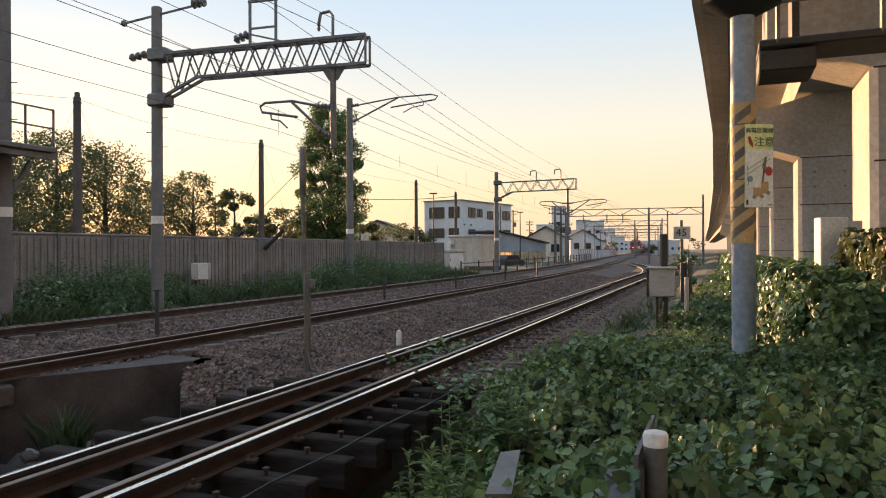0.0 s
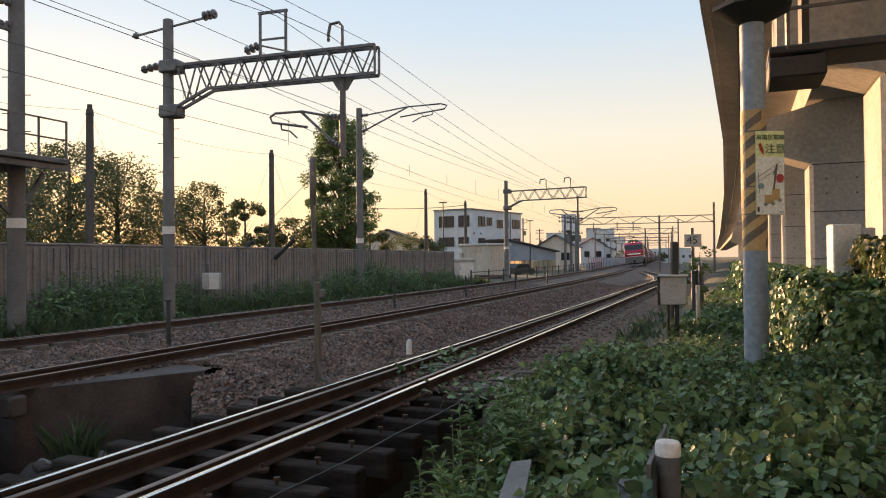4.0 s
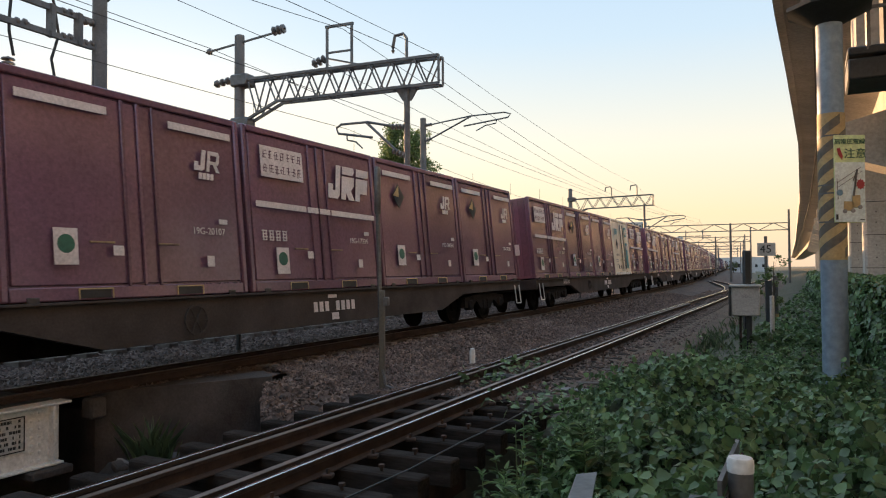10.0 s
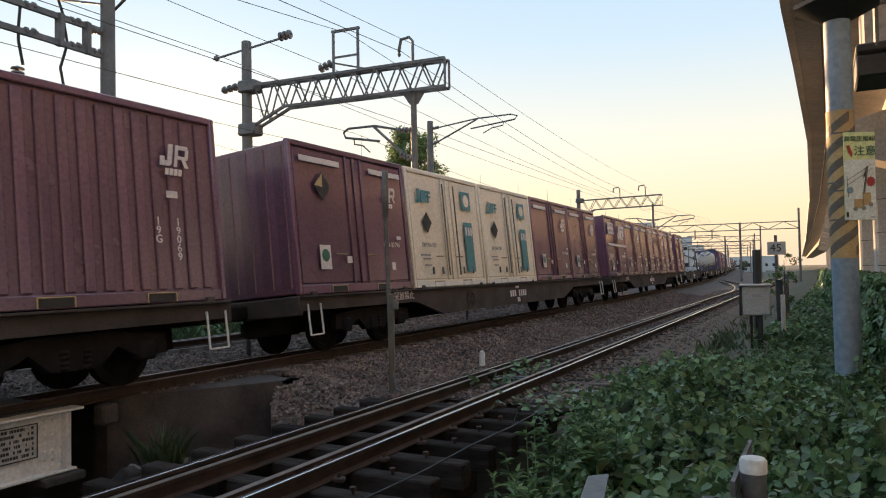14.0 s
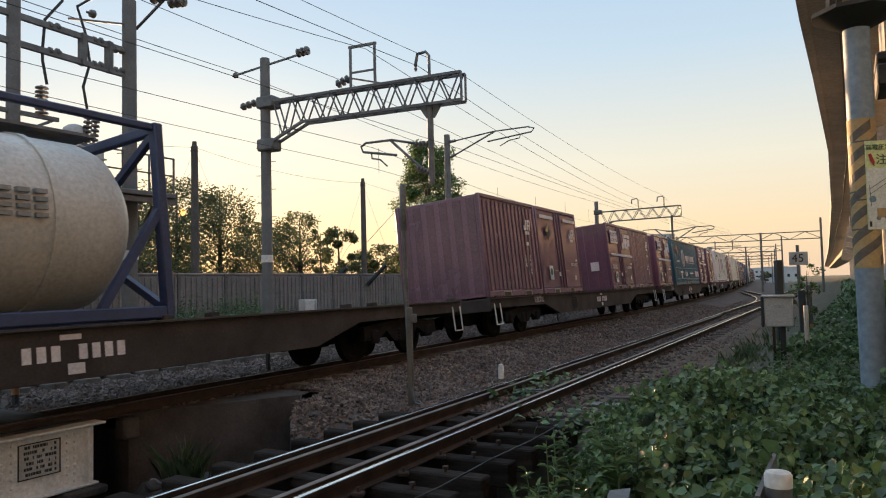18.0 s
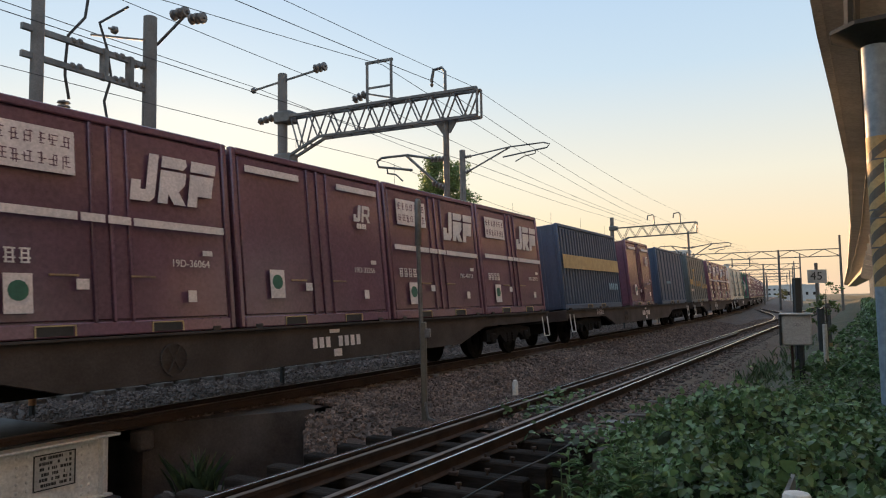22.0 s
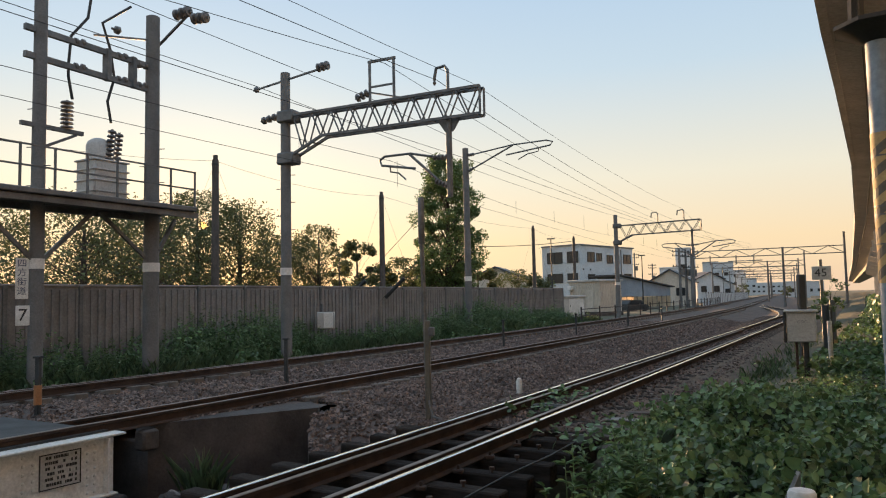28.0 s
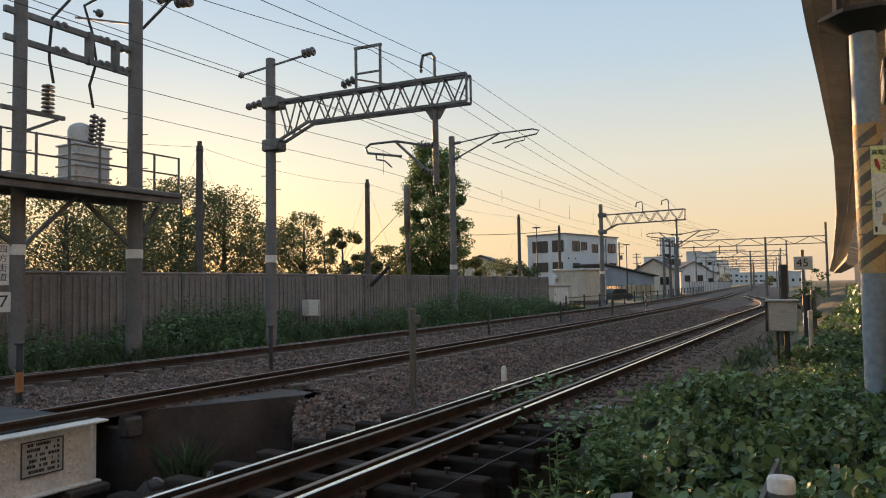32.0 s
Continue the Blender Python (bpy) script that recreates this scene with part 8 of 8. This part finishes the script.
part("plate_leg", Mesh().bar((0.24, 2.75, 0.74), (0.24, 2.75, 0.1), 0.05), M_STEEL, gr)
part("plate_leg", Mesh().bar((0.60, 2.45, 0.78), (0.60, 2.45, 0.1), 0.05), M_STEEL, gr)

# ---- plants ----
rng = np.random.default_rng(11)


def mound_h(x, y):
    """Height of the creeper mound beside the camera."""
    u, w = uw(x, y)
    e = np.interp(u, [0, 3, 5, 8.5, 10.5, 13, 22], [1.3, 1.45, 1.85, 2.5, 2.25, 1.5, 0.9])
    edge = np.clip((w + e + 0.16 * math.sin(u * 2.1) + 0.10 * math.sin(u * 5.3)) / 0.85, 0, 1)
    if edge == 0:
        return -1.6 if u < 8.2 else -0.6
    edge = math.sin(edge * math.pi / 2)
    far = np.clip((13.0 - u) / 6.0, 0, 1)
    hump = 0.60 + 0.34 * noise.noise((x * 0.9, y * 0.9, 3)) + 0.22 * noise.noise((x * 2.3, y * 2.3, 7))
    return -0.25 + edge * (0.16 + far * hump + 0.1 * noise.noise((x * 1.1, y * 1.1, 9))) * (1 if u > 2.0 else max(0.0, (u - 0.8) / 1.2))


def creeper(name, label, count, area, size, material):
    # sheet below the leaves; its dark colour stands for shade in the gaps
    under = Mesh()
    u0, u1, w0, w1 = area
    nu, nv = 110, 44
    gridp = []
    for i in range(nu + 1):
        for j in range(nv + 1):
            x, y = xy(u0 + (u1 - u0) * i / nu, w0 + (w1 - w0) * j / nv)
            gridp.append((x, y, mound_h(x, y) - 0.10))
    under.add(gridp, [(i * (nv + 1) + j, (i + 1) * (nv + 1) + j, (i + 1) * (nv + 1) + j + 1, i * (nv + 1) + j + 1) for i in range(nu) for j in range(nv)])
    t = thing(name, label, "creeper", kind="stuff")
    tagged(part("undergrowth", under, M_GAP_SHADE, t), kind="stuff")
    hs = np.array([p[2] for p in gridp]).reshape(nu + 1, nv + 1) + 0.10
    fu, fv = rng.random(count) ** 1.5 * nu, rng.random(count) * nv
    i, j = fu.astype(int), fv.astype(int)
    a, c = fu - i, fv - j
    h = (hs[i, j] * (1 - a) + hs[i + 1, j] * a) * (1 - c) + (hs[i, j + 1] * (1 - a) + hs[i + 1, j + 1] * a) * c
    x, y = xy(u0 + (u1 - u0) * fu / nu, w0 + (w1 - w0) * fv / nv)
    gu, gv = (hs[i + 1, j] - hs[i, j]) / ((u1 - u0) / nu), (hs[i, j + 1] - hs[i, j]) / ((w1 - w0) / nv)
    nrm = np.stack([-(gu * HX + gv * HY), -(gu * HY - gv * HX), np.ones(count)], 1)
    nrm /= np.linalg.norm(nrm, axis=1, keepdims=True)
    lift = rng.normal(size=count) * 0.065 - 0.13 * rng.random(count) * (rng.random(count) < 0.45) + 0.10 * (rng.random(count) < 0.06)
    ok = h > -0.3
    pos = (np.stack([x, y, h], 1) + nrm * lift[:, None])[ok]
    nn = nrm[ok] + rng.normal(size=(len(pos), 3)) * 0.62
    P, N, T, S = threes(pos, nn, size, rng)
    tagged(broad_leaves("leaves", P, N, T, S, material, t), kind="stuff")
    vines = Mesh()
    for k in range(90):
        q = pos[rng.integers(len(pos))]
        d = rng.normal(size=3) * np.array([0.22, 0.22, 0.05])
        q = Vector(q) + ua * 0.05
        vines.tube([q, q + Vector(d) * 0.5 + ua * rng.uniform(0.05, 0.14), q + Vector(d) + ua * rng.uniform(0.0, 0.12)], 0.0035, 4)
    tagged(part("vines", vines, material, t, "thin trailing vine stems"), kind="stuff")
    return t


creeper("kudzu_creeper", "thick green kudzu creeper covering the bank", 68000, (1.6, 22, -2.8, 3.8), 0.058, M_LEAF)


def hedge(label, p0, p1, depth, h0, h1, count, size, material):
    """A wall of creeper leaves over a core coloured dark as shade, with an uneven outline."""
    t = thing("creeper_hedge", label, "creeper", kind="stuff")
    p0, p1 = Vector(p0), Vector(p1)
    d = (p1 - p0)
    L = d.length
    d.normalize()
    nrm = Vector((d.y, -d.x, 0))
    # solid core, its dark colour standing for shade behind the leaves
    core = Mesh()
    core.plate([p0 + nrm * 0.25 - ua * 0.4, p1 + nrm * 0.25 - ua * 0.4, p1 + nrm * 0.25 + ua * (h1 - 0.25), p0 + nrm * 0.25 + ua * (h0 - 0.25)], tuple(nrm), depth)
    tagged(part("undergrowth", core, M_GAP_SHADE, t, smooth=False), kind="stuff")
    s = rng.random(count) * L
    f = s / L
    top = h0 + (h1 - h0) * f + np.array([0.22 * noise.noise((a * 1.3, 2, 5)) + 0.12 * noise.noise((a * 4, 1, 9)) for a in s])
    z = -0.3 + (top + 0.3) * rng.random(count) ** 0.8
    bulge = np.array([0.22 * noise.noise((a * 1.1, b * 1.4, 4)) for a, b in zip(s, z)])
    face = rng.random(count) < 0.78
    dist = np.where(face, bulge + rng.normal(size=count) * 0.05 + 0.0, rng.random(count) * depth)
    z = np.where(face, z, top - 0.1 + rng.normal(size=count) * 0.06)
    pos = np.array(p0)[None] + s[:, None] * np.array(d)[None] + dist[:, None] * np.array(nrm)[None]
    pos[:, 2] = z
    up = np.where(face[:, None], -np.array(nrm)[None] + np.array([0, 0, 0.45]), np.array([[0, 0, 1.0]]))
    end = rng.random(count) < 0.16
    ez = -0.3 + (h0 + 0.25) * rng.random(count)
    epos = np.array(p0)[None] + (rng.random(count) * (depth + 0.3))[:, None] * np.array(nrm)[None] - (0.08 + 0.12 * rng.random(count))[:, None] * np.array(d)[None]
    epos[:, 2] = ez
    pos = np.where(end[:, None], epos, pos)
    up = np.where(end[:, None], -np.array(d)[None] + np.array([0, 0, 0.45]), up)
    P, N, T, S = threes(pos, up + rng.normal(size=(count, 3)) * 0.3, size, rng)
    tagged(broad_leaves("leaves", P, N, T - np.array([0, 0, 0.6]), S, material, t), kind="stuff")


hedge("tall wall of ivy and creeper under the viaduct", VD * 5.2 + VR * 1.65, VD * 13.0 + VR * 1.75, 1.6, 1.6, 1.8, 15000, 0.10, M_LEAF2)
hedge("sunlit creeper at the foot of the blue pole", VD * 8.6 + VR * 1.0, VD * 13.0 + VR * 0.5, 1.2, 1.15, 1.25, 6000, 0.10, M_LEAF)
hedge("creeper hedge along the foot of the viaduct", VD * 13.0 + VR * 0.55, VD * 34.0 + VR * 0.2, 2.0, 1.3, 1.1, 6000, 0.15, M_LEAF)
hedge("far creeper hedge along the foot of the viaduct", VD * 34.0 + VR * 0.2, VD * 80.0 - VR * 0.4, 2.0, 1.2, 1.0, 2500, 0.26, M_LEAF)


def tufts(label, spots, h, material, per=40, spread=0.2, wd=0.012):
    """Grass: thin bent blades in tufts."""
    n = len(spots) * per
    base = np.repeat(np.array(spots, dtype=float), per, axis=0)
    base[:, :2] += rng.normal(size=(n, 2)) * spread
    a = rng.random(n) * 2 * math.pi
    hh = h * rng.uniform(0.4, 1.2, n) * np.repeat(rng.uniform(0.55, 1.2, len(spots)), per)
    lean = rng.uniform(0.1, 0.75, n) * hh
    dx, dy = np.cos(a), np.sin(a)
    w = wd * rng.uniform(0.6, 1.5, n)
    p0 = base + np.stack([-dy * w, dx * w, np.zeros(n)], 1)
    p1 = base + np.stack([dy * w, -dx * w, np.zeros(n)], 1)
    p2 = base + np.stack([dx * lean * 0.4 + dy * w * 0.7, dy * lean * 0.4 - dx * w * 0.7, hh * 0.62], 1)
    p3 = base + np.stack([dx * lean, dy * lean, hh], 1)
    p4 = base + np.stack([dx * lean * 0.4 - dy * w * 0.7, dy * lean * 0.4 + dx * w * 0.7, hh * 0.62], 1)
    ob = cloud("grass", np.stack([p0, p1, p2, p3, p4], 1).reshape(-1, 3), 5, material)
    return tagged(ob, label, "grass", kind="stuff")


def weed_stand(name, label, feet, h, per, leaf, material, droop=0.5):
    """Upright weeds: a thin stem each, with narrow leaves all the way up."""
    n = len(feet)
    feet = np.asarray(feet, dtype=float)
    hh = h * rng.uniform(0.55, 1.25, n) * feet[:, 3]
    lean = rng.normal(size=(n, 2)) * 0.12
    f = rng.random((n, per)) ** 0.8
    pos = np.empty((n, per, 3))
    pos[:, :, 0] = feet[:, 0:1] + lean[:, 0:1] * hh[:, None] * f
    pos[:, :, 1] = feet[:, 1:2] + lean[:, 1:2] * hh[:, None] * f
    pos[:, :, 2] = feet[:, 2:3] + hh[:, None] * f
    ang = rng.random((n, per)) * 2 * math.pi
    tip = np.stack([np.cos(ang), np.sin(ang), rng.uniform(-droop, 0.9, (n, per))], 2)
    nrm = np.stack([-0.5 * np.cos(ang), -0.5 * np.sin(ang), np.ones((n, per))], 2) + rng.normal(size=(n, per, 3)) * 0.3
    sz = leaf * (1.25 - 0.75 * f) * rng.uniform(0.6, 1.2, (n, per))
    t = thing(name, label, "weeds", kind="stuff")
    tagged(broad_leaves("leaves", pos.reshape(-1, 3), nrm.reshape(-1, 3), tip.reshape(-1, 3), sz.ravel(), material, t, 0.34), kind="stuff")
    p0 = feet[:, :3]
    p1 = p0 + np.stack([lean[:, 0] * hh, lean[:, 1] * hh, hh], 1)
    d = np.array([0.005, 0.003, 0])
    tagged(cloud("stems", np.stack([p0 - d, p0 + d, p1 + d * 0.4, p1 - d * 0.4], 1).reshape(-1, 3), 4, material, t), kind="stuff")
    return t


feet = []
for k in range(5200):
    sK = 1.5 + 49.5 * rng.random()
    o = -9.75 + 2.4 * rng.random() ** 1.6
    x, y, tx, ty = line_at(sK, o)
    d = noise.noise((x * 0.2, y * 0.2, 1)) + 0.35 * noise.noise((x * 0.8, y * 0.8, 5))
    tall = min(1.0, max(0.0, 0.30 + 0.9 * d)) * (1.0 if sK < 40 else 0.45)
    if rng.random() < 0.25 + 0.75 * tall:
        feet.append((x, y, -0.42, 0.35 + 0.65 * tall))
weed_stand("tall_weeds", "tall feathery weeds before the sound wall", feet, 2.2, 44, 0.17, M_GRASS)
spots = []
for k in range(700):
    x, y, tx, ty = line_at(2 + 49 * rng.random(), rng.uniform(-9.4, -6.6))
    spots.append((x, y, -0.42))
tufts("rank grass between far track and wall", spots, 0.55, M_GRASS, 70, 0.28, 0.006)
pos = []
os_ = -6.4 - 3.4 * rng.random(60000) ** 0.7
for x, y, o in zip(*line_many(2 + 48.5 * rng.random(60000) ** 1.2, os_), os_):
    hmax = 0.32 + 2.4 * max(0, 0.7 * noise.noise((x * 0.22, y * 0.22, 1)) + 0.6 * noise.noise((x * 0.9, y * 0.9, 4)) + 0.1) * (1 if o < -8 else 0.3)
    pos.append((x, y, -0.42 + hmax * rng.random() ** 1.3))
tagged(cloud("weeds", leaves(np.array(pos), 0.11, rng, 0.8, ratio=0.55), 6, M_LEAF, None), "broad leaved weeds along the foot of the wall", "weeds", kind="stuff")
tufts("pale grass tuft at the canal wall", [(*xy(5.98, -6.95), -0.74), (*xy(6.05, -6.8), -0.74)], 0.5, M_GRASS, 70, 0.07, 0.008)
spots = []
for k in range(60):
    x, y = xy(rng.uniform(12, 34), rng.uniform(-2.4, -0.9))
    spots.append((x, y, -0.35))
tufts("sparse grass beside the siding", spots, 0.3, M_GRASS, 30, 0.25, 0.008)
pos = np.array([(*xy(rng.uniform(9.5, 12.0), rng.normal(-4.4, 0.25)), rng.uniform(-0.15, 0.05)) for k in range(160)] + [(*xy(rng.uniform(8, 9.5), rng.normal(-2.9, 0.3)), rng.uniform(-0.2, 0.05)) for k in range(160)])
tagged(cloud("weeds", leaves(pos, 0.09, rng, 0.6), 6, M_LEAF, None), "small weeds growing between the siding rails", "weeds", kind="stuff")
# near weeds at the edge of the mound
feet = [(*xy(2.35 + 0.9 * rng.random(), -1.25 + 0.75 * rng.random()), 0.12, rng.uniform(0.6, 1.1)) for k in range(34)]
for k in range(60):
    x, y = xy(3.3 + 1.2 * rng.random(), -1.85 + 0.8 * rng.random())
    if mound_h(x, y) > -0.2:
        feet.append((x, y, mound_h(x, y) - 0.1, rng.uniform(0.5, 0.95)))
weed_stand("mugwort_weeds", "pale green mugwort standing at the edge of the creeper", feet, 0.62, 46, 0.10, M_LEAF)


def tree(label, p, h, r, count, size, blobs, trunk=0.25, low=0.25, seed=1, tall=False, foliage=None):
    """A tapered trunk, forked limbs and clumps of small leaves on them."""
    rg = np.random.default_rng(seed)
    t = thing("tree", label, "tree", group="trees")
    p = Vector(p)
    w = Mesh()
    w.cyl(p - ua * 0.5, p + ua * (h * 0.55), trunk, trunk * 0.55, n=10)
    w.cyl(p + ua * (h * 0.55), p + ua * (h * 0.92), trunk * 0.55, trunk * 0.12, n=8)
    centres = []
    for k in range(blobs):
        f = low + (0.97 - low) * (k + 0.5) / blobs
        a = k * 2.4 + rg.normal() * 0.4
        env = math.sin(math.pi * min(1, (f - low * 0.6) / (1.02 - low * 0.6))) ** (0.45 if tall else 0.6)
        rad = r * env * rg.uniform(0.45, 1.0)
        c = p + Vector((math.cos(a) * rad, math.sin(a) * rad, f * h + rg.normal() * 0.2))
        centres.append((c, r * rg.uniform(0.16, 0.38)))
        s = p + ua * (max(0.15, f - 0.22) * h)
        mid = s.lerp(c, 0.5) + ua * 0.15
        w.cyl(s, mid, trunk * 0.32 * (1.1 - f), trunk * 0.2 * (1.1 - f), n=6)
        w.cyl(mid, c, trunk * 0.2 * (1.1 - f), trunk * 0.05, n=5)
    part("trunk", w, M_BARK, t)
    per = count // blobs
    pos = []
    for c, br in centres:
        q = rg.normal(size=(per, 3))
        q /= np.linalg.norm(q, axis=1, keepdims=True)
        q *= br * rg.random((per, 1)) ** 0.45 * np.array([1.0, 1.0, 0.8])
        pos.append(np.array(c) + q)
    pos = np.concatenate(pos)
    pos = pos[pos[:, 2] < h * 1.02]
    ray = np.array(at(SUN_AZ, 1, math.tan(radians(SUN_EL))))
    q = pos - np.array([0, 0, 1.6])
    gap_ = np.linalg.norm(np.cross(q, ray / np.linalg.norm(ray)), axis=1)
    pos = pos[(gap_ > 0.26) | (rg.random(len(pos)) < 0.2)]
    tagged(cloud("crown", leaves(pos, size, rg, 1.0, ratio=0.6), 6, foliage or M_TREELEAF, t), kind="stuff")


tree("tall narrow ginkgo tree with dense green crown", at(-8.9, 49), 11.3, 2.35, 40000, 0.15, 120, 0.3, 0.12, 1, True, M_GINKGO)
for k, (az, r, h, w, n) in enumerate(((-36, 34, 6.6, 4.0, 7000), (-31, 38, 6.8, 3.2, 7000), (-28.3, 41, 8.0, 3.2, 8000), (-25.2, 42, 7.6, 3.0, 7000), (-22.0, 44, 6.0, 2.8, 6000), (-19.2, 45, 6.6, 1.9, 4500), (-43, 36, 6.5, 4, 5000), (-33.5, 46, 6.6, 3.5, 5000), (-50, 36, 6.5, 4, 3000))):
    tree("broadleaf tree behind the sound wall against the light", at(az, r), h * 0.95, w, int(n * 1.55), 0.135, 95, 0.2, 0.12, 20 + k)
tree("round dark tree behind the sound wall", at(-16.2, 52), 6.0, 1.7, 4000, 0.2, 16, 0.16, 0.25, 40)
tree("thin twiggy tree behind the sound wall", at(-17.6, 42), 5.2, 0.8, 500, 0.16, 10, 0.09, 0.3, 41)
for k, (az, r, h, w) in enumerate(((-12.5, 50, 4.4, 2.6), (-10.5, 54, 4.2, 2.2), (-6.6, 52, 4.0, 1.9), (-14.2, 50, 4.0, 2.0), (-3.4, 72, 4.2, 3.0), (-1.6, 74, 3.6, 2.2), (13.3, 275, 4.6, 2.6), (16.2, 225, 3.0, 2.0))):
    tree("low bushy tree behind the wall", at(az, r), h, w, 3000, 0.20, 16, 0.14, 0.2, 60 + k)
pos = []
for k in range(16000):
    u, w = 16 + 60 * rng.random() ** 1.5, rng.uniform(-1.6, 4.5)
    x, y = xy(u, w + 0.02 * u)
    hh = 0.12 + 0.35 * max(0, noise.noise((x * 0.5, y * 0.5, 6)) + 0.2)
    pos.append((x, y, -0.12 + hh * rng.random()))
tagged(cloud("creeper", leaves(np.array(pos), 0.12, rng, 0.7, ratio=0.9), 6, M_LEAF, None), "low creeper spreading along the siding", "creeper", kind="stuff")
tree("leafy sapling around the speed sign", at(18.9, 24.0), 1.9, 0.5, 800, 0.075, 14, 0.035, 0.3, 80, False, M_GINKGO)

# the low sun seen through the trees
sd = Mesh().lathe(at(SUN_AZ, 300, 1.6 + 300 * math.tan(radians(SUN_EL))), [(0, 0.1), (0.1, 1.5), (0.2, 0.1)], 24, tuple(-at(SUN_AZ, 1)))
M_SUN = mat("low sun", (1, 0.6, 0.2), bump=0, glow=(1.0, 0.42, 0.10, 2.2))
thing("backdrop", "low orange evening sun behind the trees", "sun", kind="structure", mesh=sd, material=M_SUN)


# ---- what moves ----
RUN_T = np.linspace(0.0, 32.0, 641)
RUN_V = np.interp(RUN_T, (0, 6, 9, 13, 16, 19, 23, 32), (21.2, 22.9, 23.3, 23.4, 23.85, 24.4, 24.55, 24.8))
RUN_S = np.concatenate([[0.0], -np.cumsum((RUN_V[1:] + RUN_V[:-1]) / 2 * 0.05)])
RUN_S += -70.07 - np.interp(14.0, RUN_T, RUN_S)


def train_s(t):
    """Where on the line the gap behind the first wagon is at t seconds: the train gathers speed gently."""
    return float(np.interp(t, RUN_T, RUN_S))


def vehicle_pose(s, z=0.0):
    x, y, tx, ty = line_at(s, -GAUGE / 2)
    return pose(x, y, Z_LINE - CANT / 2, math.degrees(math.atan2(CANT, GAUGE)), 0, math.degrees(math.atan2(-ty, -tx))) @ Matrix.Translation((0, 0, z))


def motions():
    times = [0.0 + k for k in range(33)]
    walk(LOCO, [(t, vehicle_pose(train_s(t) - 30.9)) for t in times])
    for ob, d in WAGONS:
        walk(ob, [(t, vehicle_pose(train_s(t) - PITCH / 2 + d)) for t in times])
    for ob, d in CARGO:
        walk(ob, [(t, vehicle_pose(train_s(t) - PITCH / 2 + d, 1.0)) for t in times])


motions()
